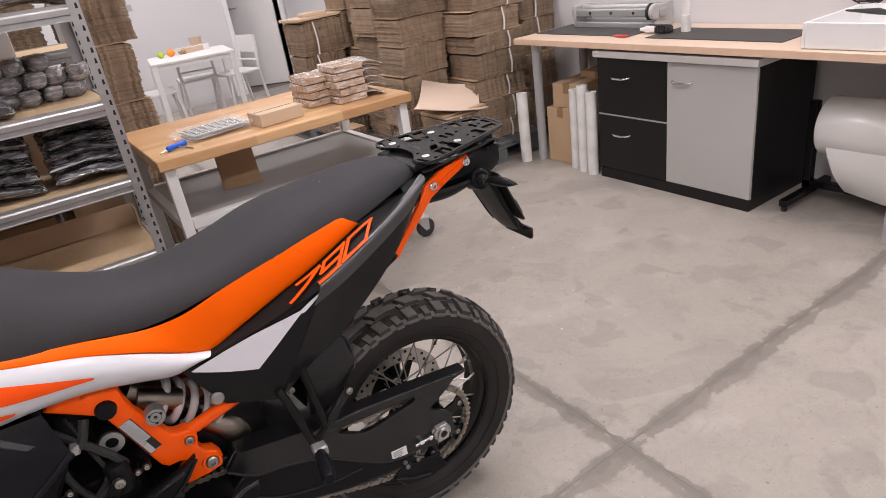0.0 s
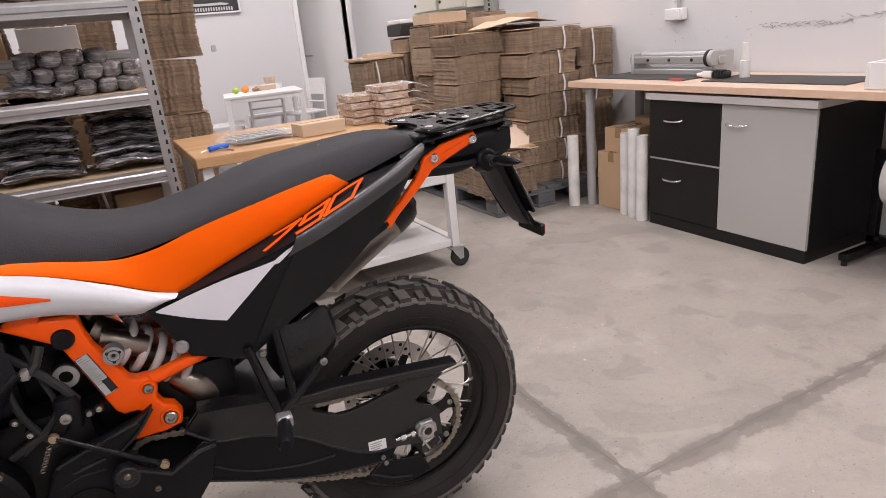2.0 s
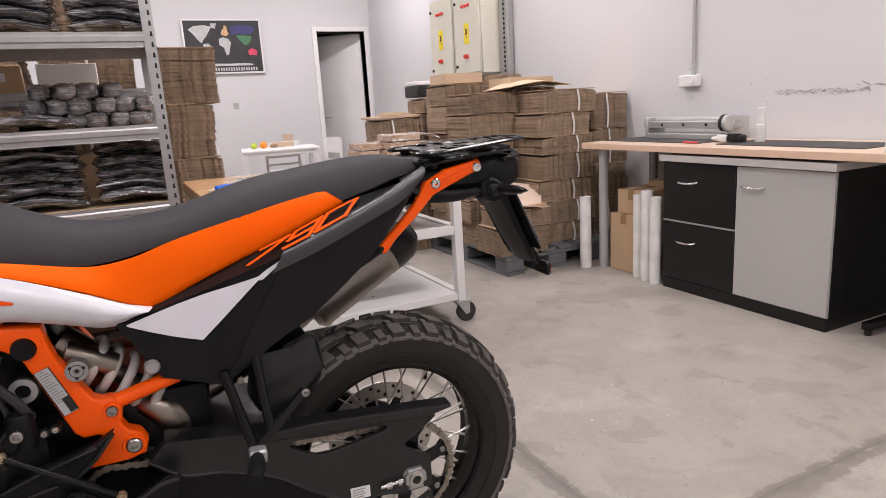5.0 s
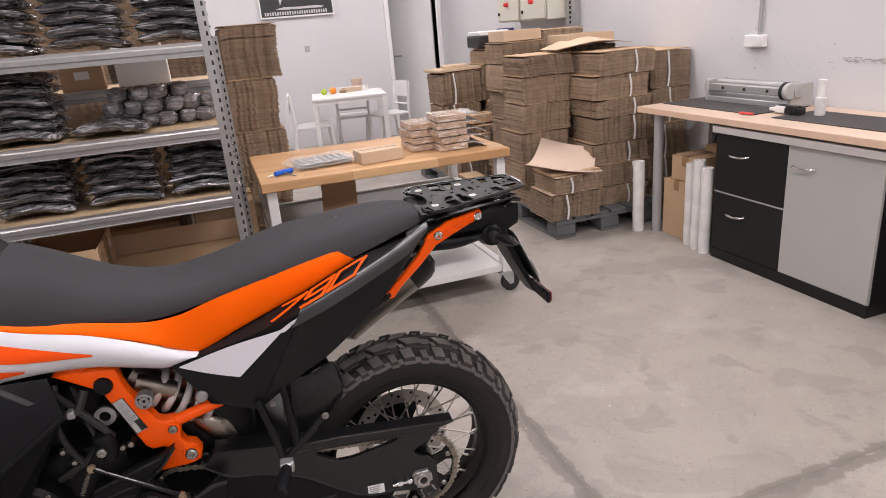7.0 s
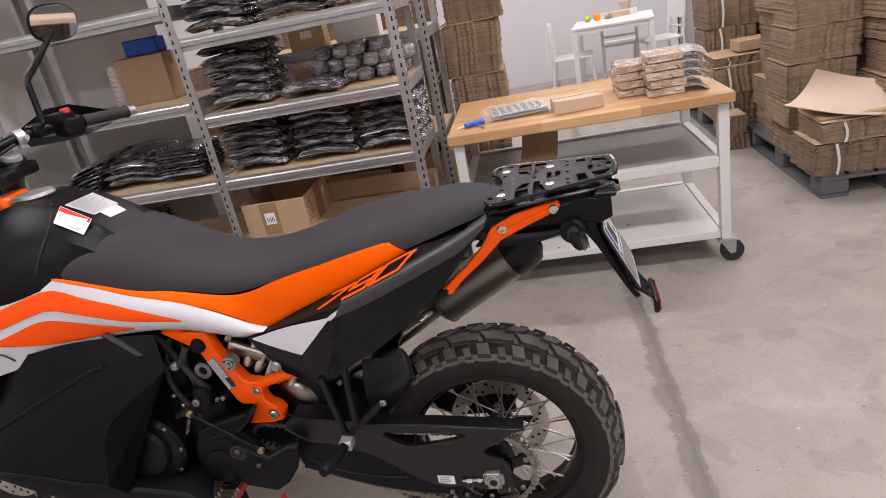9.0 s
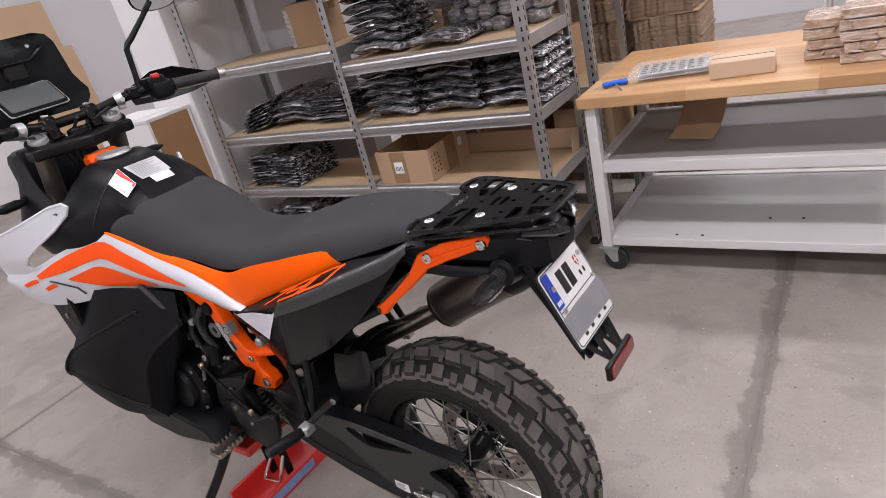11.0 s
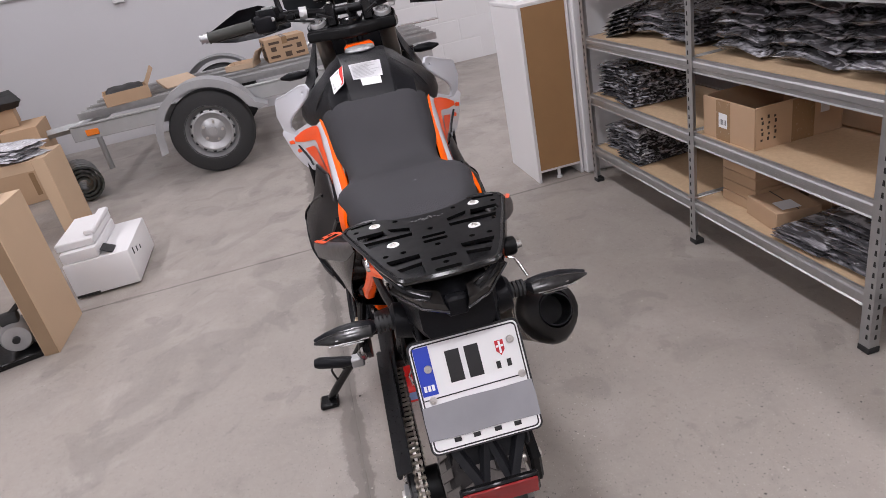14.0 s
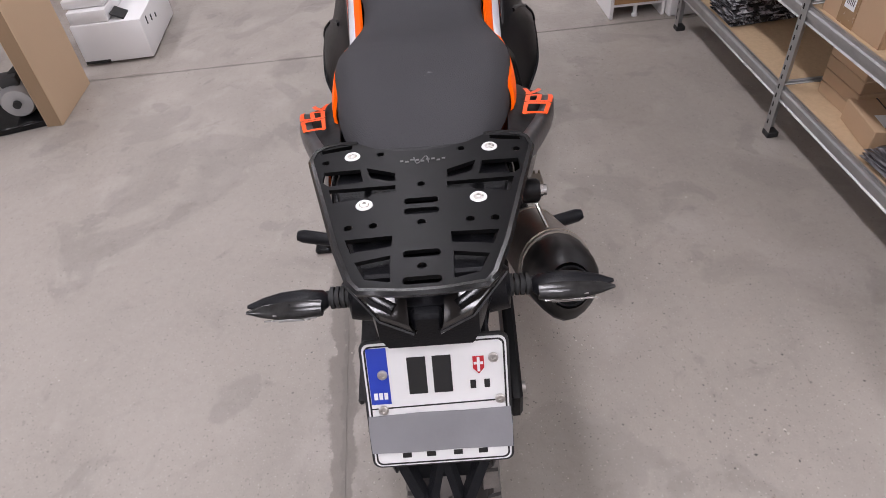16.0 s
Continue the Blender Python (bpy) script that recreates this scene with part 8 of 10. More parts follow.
# ---- orange and white side bodywork ----
for s in SIDES:
    q = 1.0 if s < 0 else -1.0
    bm = bm_new()
    A = [(-0.908, -0.166, 0.960), (-0.80, -0.150, 0.921), (-0.72, -0.142, 0.897), (-0.63, -0.136, 0.879), (-0.52, -0.130, 0.855), (-0.455, -0.140, 0.862), (-0.398, -0.145, 0.880), (-0.350, -0.146, 0.893), (-0.302, -0.146, 0.904), (-0.253, -0.146, 0.915), (-0.202, -0.143, 0.926), (-0.150, -0.137, 0.935), (-0.128, -0.134, 0.9385), (-0.112, -0.132, 0.938)]
    B = [(-0.908, -0.170, 0.955), (-0.80, -0.159, 0.910), (-0.72, -0.155, 0.884), (-0.633, -0.150, 0.859), (-0.544, -0.146, 0.824), (-0.475, -0.148, 0.792), (-0.431, -0.150, 0.778), (-0.405, -0.151, 0.786), (-0.366, -0.155, 0.805), (-0.30, -0.155, 0.831), (-0.20, -0.151, 0.868), (-0.14, -0.144, 0.892), (-0.079, -0.133, 0.915)]
    sheet(bm, A, B, 60, 9, (0, -0.003, 0), 0.006, q)
    bpart("seat_side_panel", bm, ORANGE, "smooth orange side panel under the seat", smooth=60)
    bm = bm_new()
    A = [(-1.252, -0.308, 0.885), (-1.19, -0.278, 0.880), (-1.08, -0.228, 0.916), (-0.99, -0.194, 0.940), (-0.914, -0.170, 0.957), (-0.86, -0.164, 0.938), (-0.75, -0.156, 0.893), (-0.633, -0.150, 0.858), (-0.544, -0.149, 0.821), (-0.475, -0.150, 0.789), (-0.431, -0.152, 0.776)]
    B = [(-1.262, -0.316, 0.845), (-1.235, -0.302, 0.785), (-1.17, -0.275, 0.760), (-1.10, -0.246, 0.757), (-0.97, -0.210, 0.777), (-0.857, -0.182, 0.797), (-0.74, -0.160, 0.798), (-0.64, -0.151, 0.788), (-0.56, -0.146, 0.766), (-0.50, -0.143, 0.750), (-0.445, -0.148, 0.768)]
    sheet(bm, A, B, 52, 9, (0, -0.016, 0), 0.006, q)
    sh = bpart("tank_shroud", bm, WHITE_P, "white plastic tank shroud with orange stripes", smooth=60)
    WING = [(-1.263, 0.848), (-1.252, 0.93), (-1.240, 0.982), (-1.228, 0.990), (-1.16, 1.010), (-1.06, 1.043), (-1.022, 1.047), (-1.010, 1.036), (-1.018, 1.016), (-1.06, 0.982), (-1.12, 0.948), (-1.165, 0.920), (-1.186, 0.896), (-1.180, 0.878), (-1.15, 0.885), (-1.20, 0.850)]

    def on_wing(a, b, d, q=q):
        return Vector((a, q * (-0.190 - 0.50 * (-1.012 - a) - 0.02 * math.sin(max(0.0, min(1.0, (b - 0.86) / 0.17)) * math.pi) + d), b))

    w = part("wing_tip", cut_plate(WING, [[(-1.045 + 0.007 * math.cos(k * math.pi / 5), 1.022 + 0.005 * math.sin(k * math.pi / 5)) for k in range(10)]], on_wing, 0.0, 0.007), WHITE_P, sh, smooth=50)
    part("wing_edge", tube(bm_new(), [on_wing(a, b, 0.0035) for a, b in WING[:14]], 0.0046, 8), WHITE_P, w)
    G = grid_of(A, B, 60, 16, 0.016)
    STRIPES = [
        ([(-1.17, 0.862), (-1.10, 0.893), (-1.00, 0.922), (-0.915, 0.936), (-0.84, 0.905), (-0.72, 0.857), (-0.625, 0.822)],
         [(-1.16, 0.850), (-1.08, 0.862), (-0.985, 0.884), (-0.925, 0.893), (-0.86, 0.872), (-0.75, 0.836), (-0.625, 0.818)]),
        ([(-1.07, 0.842), (-1.01, 0.858), (-0.95, 0.872), (-0.90, 0.864), (-0.82, 0.838), (-0.745, 0.815)],
         [(-1.06, 0.836), (-1.01, 0.824), (-0.95, 0.813), (-0.90, 0.810), (-0.83, 0.810), (-0.75, 0.811)]),
        ([(-1.215, 0.842), (-1.19, 0.850), (-1.17, 0.852)], [(-1.208, 0.832), (-1.185, 0.838), (-1.165, 0.842)]),
        ([(-1.155, 0.822), (-1.135, 0.830), (-1.12, 0.832)], [(-1.148, 0.812), (-1.13, 0.818), (-1.112, 0.822)])]
    for up, dn in STRIPES:
        part("stripe", decal(bm_new(), G, up, dn, q, 20, 6, 0.003), ORANGE_D, sh, "orange-red stripe decal", 60)
    bm = bm_new()
    tube(bm, [Vector((w_.x, w_.y * q, w_.z)) for w_ in (drape(G, -1.13, 0.842, 0.003), drape(G, -1.05, 0.812, 0.003), drape(G, -1.035, 0.79, 0.003))], 0.004, 6, 0.4)
    part("slit", bm, INK, sh, "thin black slit")

# ---- tank, engine and front ----
for s in SIDES:
    q = 1.0 if s < 0 else -1.0
    bm = bm_new()
    A = [(-1.10, -0.20, 0.78), (-1.0, -0.225, 0.80), (-0.90, -0.21, 0.81), (-0.80, -0.18, 0.80), (-0.72, -0.155, 0.785)]
    M1 = [(-1.169, -0.295, 0.613), (-1.05, -0.270, 0.664), (-0.92, -0.240, 0.716), (-0.82, -0.218, 0.748), (-0.70, -0.186, 0.710)]
    N1 = [(-1.184, -0.318, 0.585), (-1.10, -0.312, 0.595), (-1.03, -0.292, 0.600), (-0.96, -0.262, 0.596), (-0.885, -0.228, 0.582)]
    M2 = [(-1.193, -0.327, 0.556), (-1.10, -0.324, 0.535), (-1.01, -0.314, 0.507), (-0.965, -0.292, 0.470), (-0.92, -0.264, 0.436)]
    B = [(-1.185, -0.322, 0.540), (-1.085, -0.322, 0.490), (-1.01, -0.298, 0.428), (-0.955, -0.262, 0.395), (-0.90, -0.240, 0.385)]
    C = [(-1.14, -0.12, 0.50), (-1.05, -0.12, 0.42), (-0.98, -0.12, 0.39), (-0.93, -0.12, 0.38), (-0.86, -0.12, 0.50)]
    n_ = 24
    rows_ = [[bm.verts.new(Vector((p.x, p.y * q, p.z))) for p in curve(E_, n_)] for E_ in (A, M1, N1, M2, B, C)]
    for a, b in zip(rows_, rows_[1:]):
        for i in range(n_ - 1):
            bm.faces.new((a[i], a[i + 1], b[i + 1], b[i]))
    bm.faces.new([r[0] for r in rows_])
    bm.faces.new([r[-1] for r in rows_][::-1])
    bmesh.ops.recalc_face_normals(bm, faces=bm.faces[:])
    edge_a = [Vector((p.x, p.y * q, p.z)) for p in curve(M1, 20)[:15]]
    edge_b = [Vector((p.x, p.y * q, p.z)) for p in curve([M1[-1], N1[-1], M2[-1]], 10)]
    edge_c = [Vector((p.x, p.y * q, p.z)) for p in curve(M2, 14)]
    edge_d = [Vector((p.x, p.y * q, p.z)) for p in curve([M1[0], N1[0], M2[0], B[0]], 8)]
    tk = bpart("lower_tank", bm, BLACK_P, "bulging black lower fuel tank panel", smooth=35)
    for line, wide in ((edge_a, 0.005), (edge_b, 0.007), (edge_c, 0.004), (edge_d, 0.006)):
        part("rounded_edge", tube(bm_new(), line, wide, 10), BLACK_P, tk, smooth=60)
    part("edge_strip", sheet(bm_new(), [(-0.828, -0.190, 0.812), (-0.72, -0.184, 0.704)], [(-0.812, -0.188, 0.816), (-0.703, -0.182, 0.712)], 8, 3, (0, -0.004, 0), 0.006, q), mat("grey_moulding", (0.035, 0.034, 0.036), 0.35, var=0.2) if s < 0 else bpy.data.materials["grey_moulding"], tk, "pale grey moulded edge")
    bm = bm_new()
    prism(bm, [(-1.10, 0.47), (-0.98, 0.43), (-0.90, 0.40), (-0.74, 0.375), (-0.70, 0.33), (-0.90, 0.30), (-1.06, 0.315), (-1.11, 0.36)], side_uz, q * -0.236, q * -0.13, 0.008)
    bpart("belly_guard", bm, BLACK_P, "black guard below the engine")
    bm = bm_new()
    prism(bm, [(-1.265, 0.80), (-1.11, 0.80), (-1.11, 0.68), (-1.15, 0.63), (-1.215, 0.612)], side_uz, q * -0.258, q * -0.16, 0.006)
    rad = part("radiator_cover", bm, BLACK_P, tk, "black radiator cover")
    for k in range(6):
        part("fin", box(bm_new(), -1.165 + k * 0.009, min(q * -0.2595, q * -0.2582), 0.68, -1.160 + k * 0.009, max(q * -0.2595, q * -0.2582), 0.78), BLACK_S, rad, smooth=0)
    bolt_head(rad, (-1.175, q * -0.259, 0.712), (0, s, 0), 0.009)

bm = bm_new()
TANK = [(-0.755, 0.975, 0.88, 0.118, 0.060), (-0.80, 1.024, 0.88, 0.126, 0.063), (-0.84, 1.056, 0.89, 0.137, 0.065), (-0.89, 1.086, 0.89, 0.155, 0.068), (-0.95, 1.107, 0.89, 0.182, 0.070), (-1.01, 1.116, 0.89, 0.208, 0.072), (-1.06, 1.110, 0.89, 0.222, 0.074), (-1.12, 1.082, 0.90, 0.230, 0.074), (-1.18, 1.040, 0.90, 0.226, 0.07), (-1.24, 0.985, 0.90, 0.20, 0.06)]
rings = []
cv = [curve([Vector((r[0], r[k], 0)) for r in TANK], 26) for k in (1, 2, 3, 4)]
for i in range(26):
    u, zt, zb, wb, wt = cv[0][i].x, cv[0][i].y, cv[1][i].y, cv[2][i].y, cv[3][i].y
    h = zt - zb
    half = [(wb - 0.01, 0), (wb + 0.004, 0.22 * h), (wb - 0.002, 0.42 * h), (wb + (wt + 0.055 - wb) * 0.42, 0.60 * h), (wt + 0.062, 0.76 * h), (wt + 0.030, 0.90 * h), (wt + 0.008, h - 0.010), (wt, h - 0.001), (wt * 0.4, h)]
    pts = [(-a, b) for a, b in half] + [(a, b) for a, b in half[::-1]]
    rings.append([bm.verts.new((u, a, zb + b)) for a, b in pts])
bridge(bm, rings)
tank = bpart("tank_cover", bm, BLACK_P, "black grained tank cover with paper stickers", smooth=30)
for s in SIDES:
    part("seam", tube(bm_new(), [(p.x, p.y * -s, p.z) for p in curve([(-0.938, -0.050, 1.1035), (-0.912, -0.100, 1.0725), (-0.914, -0.132, 1.043), (-0.924, -0.160, 1.008), (-0.936, -0.176, 0.978)], 14)], 0.0028, 6), INK, tank, "dark joint of the tank cover")


def on_tank(u, v, d):
    k = min(TANK, key=lambda r: abs(r[0] - u))
    z = None
    for a, b in zip(TANK, TANK[1:]):
        if b[0] <= u <= a[0]:
            t = (a[0] - u) / (a[0] - b[0])
            z = a[1] + (b[1] - a[1]) * t
    return Vector((u, v, (z if z else k[1]) + d))


lab = part("info_sticker", prism(bm_new(), [(-0.905, -0.048), (-0.842, -0.044), (-0.838, 0.042), (-0.900, 0.046)], on_tank, 0.002, 0.0035), mat("silver_label", (0.55, 0.55, 0.56), 0.4, var=0.03), tank, "silver sticker with small print", 0)
bars_of_text("print_bar", lab, mat("pale_print", (0.40, 0.40, 0.41), 0.5), -0.041, -0.899, 0.080, 0.055, lambda a, b, d: on_tank(b, a, 0.0036 + d * 0.3), 11, 8)
part("info_sticker", prism(bm_new(), [(-0.8405, -0.024), (-0.820, -0.022), (-0.817, 0.034), (-0.837, 0.034)], on_tank, 0.002, 0.0035), WPAPER, tank, "small white sticker", 0)
Q = [Vector((-0.905, -0.062, 1.092)), Vector((-0.829, -0.070, 1.053)), Vector((-0.836, -0.105, 1.028)), Vector((-0.900, -0.106, 1.066))]
nrm = (Q[1] - Q[0]).cross(Q[3] - Q[0]).normalized()
nrm = nrm if nrm.z > 0 else -nrm


def on_quad(a, b, d):
    return Q[0].lerp(Q[1], a).lerp(Q[3].lerp(Q[2], a), b) + nrm * (0.006 + d)


warn = part("warning_sticker", prism(bm_new(), [(0, 0), (1, 0), (1, 1), (0, 1)], on_quad, 0.0, 0.0015), WPAPER, tank, "white warning sticker with a red band", 0)
part("red_band", prism(bm_new(), [(0.02, 0.03), (0.98, 0.03), (0.98, 0.28), (0.02, 0.28)], on_quad, 0.0016, 0.0022), RED, warn, smooth=0)
bars_of_text("print_bar", warn, GALV_D, 0.08, 0.36, 0.85, 0.55, lambda a, b, d: on_quad(a, b, 0.0016 + d), 6, 2)
part("filler_cap", lathe(bm_new(), [(0.045, 0), (0.048, 0.004), (0.044, 0.012), (0.02, 0.014)], 30, "Z", (-1.02, 0, 1.114)), ALU, tank, "grey fuel cap")
part("cap_hinge", box(bm_new(), -1.09, -0.03, 1.105, -1.03, 0.03, 1.122, 0.005), ALU, tank)
part("steering_stop", box(bm_new(), -1.125, -0.045, 1.08, -1.070, 0.05, 1.130, 0.01), ORANGE_F, tank, "orange painted steering head")

# engine
bm = bm_new()
box(bm, -1.02, -0.13, 0.30, -0.62, 0.13, 0.60, 0.03, 2)
box(bm, -1.05, -0.10, 0.55, -0.72, 0.10, 0.80, 0.03, 2)
eng = bpart("engine", bm, BLACK_M, "black engine block with covers and bolts")
for c, r, y0, y1, m_ in (((-0.85, 0.47), 0.105, -0.13, -0.185, BLACK_M), ((-0.85, 0.47), 0.07, -0.185, -0.20, BLACK_P), ((-0.665, 0.40), 0.055, -0.13, -0.17, BLACK_M), ((-0.93, 0.44), 0.08, -0.13, -0.175, BLACK_M)):
    part("engine_cover", lathe(bm_new(), [(0.01, y1), (r * 0.9, y1), (r, y1 + 0.010), (r, y0)], 36, "Y", (c[0], 0, c[1])), m_, eng)
for k in range(9):
    a = 2 * math.pi * k / 9
    bolt_head(eng, (-0.85 + 0.098 * math.cos(a), -0.180, 0.47 + 0.098 * math.sin(a)), (0, -1, 0), 0.006, STEEL_D)
for u, z in ((-0.607, 0.593), (-0.624, 0.590), (-0.735, 0.61), (-0.72, 0.58)):
    part("stud", cyl(bm_new(), (u, -0.13, z), (u, -0.150, z), 0.010, 0.009, 14), BLACK_S, eng)
    bolt_head(eng, (u, -0.150, z), (0, -1, 0), 0.0055, STEEL)
part("ring_clip", lathe(bm_new(), [(0.0115, -0.137), (0.0215, -0.137), (0.0215, -0.133), (0.0115, -0.133)], 30, "Y", (-0.644, 0, 0.664), closed=True), ALU, eng, "bright ring washer")
part("ring_backing", cyl(bm_new(), (-0.644, -0.133, 0.664), (-0.644, -0.10, 0.664), 0.025, seg=24), BLACK_M, eng)
part("clutch_actuator", lathe(bm_new(), [(0.006, -0.03), (0.019, -0.03), (0.021, -0.022), (0.021, 0.022), (0.017, 0.030), (0.005, 0.030)], 20, "Z", (-0.652, -0.158, 0.607)), BLACK_P, eng, "black clutch actuator")
part("actuator_lever", prism(bm_new(), [(-0.690, 0.578), (-0.685, 0.590), (-0.664, 0.618), (-0.652, 0.622), (-0.643, 0.612), (-0.646, 0.600), (-0.668, 0.574), (-0.681, 0.570)], side_uz, -0.186, -0.174, 0.003), BLACK_M, eng, "black shift lever arm")
bolt_head(eng, (-0.654, -0.186, 0.609), (0, -1, 0), 0.0095)
part("return_spring", tube(bm_new(), [(-0.690 - 0.022 * k / 40 + 0.0045 * math.cos(k * 1.4), -0.185 + 0.0045 * math.sin(k * 1.4), 0.566 - 0.045 * k / 40) for k in range(41)], 0.0012, 5), STEEL_D, eng, "small steel return spring")
part("inner_plate", prism(bm_new(), [(-0.66, 0.50), (-0.56, 0.52), (-0.46, 0.50), (-0.41, 0.47), (-0.42, 0.40), (-0.50, 0.35), (-0.66, 0.36)], side_uz, -0.112, -0.100, 0.003), BLACK_M, eng, "black plate behind the footrest carrier")
part("cable_guide", tube(bm_new(), curve([(-0.80, -0.12, 0.72), (-0.74, -0.15, 0.70), (-0.69, -0.15, 0.695), (-0.67, -0.13, 0.73)], 12), 0.009, 8), RUBBER_B, eng)
part("clip", box(bm_new(), -0.705, -0.164, 0.686, -0.690, -0.138, 0.704, 0.003), GALV_D, eng, "small silver clip")
# sprocket cover and heel plate
bm = bm_new()
prism(bm, [(-0.722, 0.46), (-0.708, 0.490), (-0.690, 0.514), (-0.643, 0.531), (-0.55, 0.557), (-0.522, 0.573), (-0.555, 0.530), (-0.590, 0.502), (-0.560, 0.47), (-0.545, 0.42), (-0.58, 0.385), (-0.66, 0.365), (-0.715, 0.385), (-0.732, 0.42)], side_uz, -0.166, -0.140, 0.008, 2)
part("sprocket_cover", bm, BLACK_P, eng, "ribbed black sprocket cover", 50)
# ribs in a shinier black than the cover, added to draw their highlights
for line_, r_ in (([(-0.672, 0.489), (-0.642, 0.496), (-0.616, 0.500)], 0.0042), ([(-0.696, 0.508), (-0.643, 0.5265), (-0.55, 0.552)], 0.0042), ([(-0.523, 0.571), (-0.556, 0.531), (-0.591, 0.503)], 0.0035), ([(-0.70, 0.465), (-0.665, 0.478), (-0.62, 0.478)], 0.0022)):
    part("rib", tube(bm_new(), curve([(a, -0.1665, b) for a, b in line_], 12), r_, 8), ARM_B, eng, "raised rib in shinier black for its highlight")
bm = bm_new()
HEEL = [(-0.616, 0.450), (-0.612, 0.476), (-0.598, 0.490), (-0.580, 0.489), (-0.566, 0.474), (-0.517, 0.446), (-0.461, 0.474), (-0.428, 0.477), (-0.436, 0.446), (-0.451, 0.403), (-0.480, 0.366), (-0.52, 0.340), (-0.60, 0.360), (-0.618, 0.41)]
prism(bm, HEEL, side_uz, -0.195, -0.180, 0.004, 2)
heel = bpart("heel_plate", bm, BLACK_P, "black footrest carrier plate")
# shinier tube added along the top to draw the edge highlight
part("worn_edge", tube(bm_new(), [(a, -0.194, b) for a, b in ((-0.570, 0.472), (-0.517, 0.4425), (-0.461, 0.4705), (-0.431, 0.4735))], 0.0042, 8), ARM_B, heel, "shiny upper edge added for its highlight")
part("bore", lathe(bm_new(), [(0.0145, -0.1975), (0.0185, -0.1985), (0.0215, -0.1965), (0.0215, -0.19), (0.0145, -0.19)], 28, "Y", (-0.588, 0, 0.464), closed=True), ARM_B, heel, "rim of the round bore")
part("bore_floor", cyl(bm_new(), (-0.588, -0.1962, 0.464), (-0.588, -0.1955, 0.464), 0.0145), HOLE, heel, smooth=0)
bolt_head(heel, (-0.588, -0.1963, 0.468), (0, -1, 0), 0.0065, STEEL_D)
bolt_head(heel, (-0.545, -0.195, 0.423), (0, -1, 0), 0.0062, STEEL_D)
bm = bm_new()
tube(bm, [(-0.676, -0.192, 0.580), (-0.655, -0.194, 0.566), (-0.63, -0.195, 0.547), (-0.545, -0.198, 0.486), (-0.535, -0.198, 0.479), (-0.525, -0.198, 0.471)], [0.006, 0.0035, 0.0048, 0.0048, 0.0055, 0.0035], 8)
rod = bpart("shift_rod", bm, BLACK_S, "thin black gear shift rod")
for p_ in ((-0.679, -0.192, 0.582), (-0.523, -0.199, 0.470)):
    part("ball_joint", lathe(bm_new(), [(0.0, -0.0065), (0.0040, -0.0060), (0.0046, -0.004), (0.0078, -0.0045), (0.0085, -0.002), (0.0085, 0.004), (0.004, 0.005)], 18, "Y", p_), mat("brassy_joint", (0.45, 0.36, 0.25), 0.35, 0.9, var=0.15) if p_[0] < -0.6 else bpy.data.materials["brassy_joint"], rod, "brass-tinted ball joint")
for k, (w_, e_) in enumerate(((0.0, 0.03), (0.05, -0.02), (-0.02, 0.06))):
    bm = bm_new()
    tube(bm, curve([(-0.70 - 0.03 * k, -0.10, 0.73 + 0.01 * k), (-0.68 - w_, -0.14 - 0.01 * k, 0.67), (-0.70 + e_, -0.15, 0.61), (-0.74 + w_, -0.14, 0.54)], 12), 0.005 + 0.0015 * k, 8)
    bpart("hose", bm, RUBBER_B, "black hose by the engine")

# footrests
for s in SIDES:
    v = s * 0.19
    bm = bm_new()
    tube(bm, [(-0.335, v * 0.85, 0.640), (-0.30, v, 0.488)], 0.009, 8)
    tube(bm, [(-0.278, v * 0.80, 0.668), (-0.268, v, 0.52)], 0.009, 8)
    tube(bm, [(-0.305, v, 0.486), (-0.25, v, 0.535), (-0.197, v * 0.9, 0.575)], 0.009, 8)
    br = bpart("passenger_bracket", bm, BLACK_S, "welded black passenger footrest bracket")
    bolt_head(br, (-0.197, v * 0.9 + s * 0.008, 0.573), (0, s, 0), 0.008)
    bolt_head(br, (-0.306, v * 0.72, 0.607), (0, s, 0), 0.007)
    bm = bm_new()
    tube(bm, [(-0.300, s * 0.215, 0.487), (-0.304, s * 0.245, 0.489), (-0.314, s * 0.300, 0.496), (-0.316, s * 0.312, 0.497)], [0.012, 0.015, 0.015, 0.011], 10)
    part("passenger_peg", bm, BLACK_P, br, "ribbed black rubber peg")
    part("peg_hinge", box(bm_new(), -0.312, min(s * 0.19, s * 0.222), 0.474, -0.282, max(s * 0.19, s * 0.222), 0.500, 0.004), ALU, br, "bare metal peg hinge")
    bm = bm_new()
    box(bm, -0.665, min(s * 0.20, s * 0.28), 0.345, -0.62, max(s * 0.20, s * 0.28), 0.358, 0.003)
    for k in range(6):
        for e in (-0.665, -0.62):
            cyl(bm, (e, s * (0.206 + 0.0135 * k), 0.35), (e, s * (0.206 + 0.0135 * k), 0.366), 0.005, 0.0025, 6)
    bpart("rider_peg", bm, STEEL_D, "serrated metal rider footrest")
    bm = bm_new()
    tube(bm, [(-0.642, s * 0.15, 0.352), (-0.642, s * 0.205, 0.35)], 0.012, 8)
    bpart("peg_mount", bm, BLACK_M)
bm = bm_new()
tube(bm, curve([(-0.69, -0.17, 0.36), (-0.745, -0.25, 0.22), (-0.80, -0.34, 0.09), (-0.822, -0.385, 0.025)], 10), [0.014] * 9 + [0.012], 10)
stand_ = bpart("side_stand", bm, BLACK_S, "black side stand folded out")
part("stand_foot", box(bm_new(), -0.855, -0.425, 0.0, -0.79, -0.36, 0.022, 0.006), BLACK_S, stand_)
bm = bm_new()
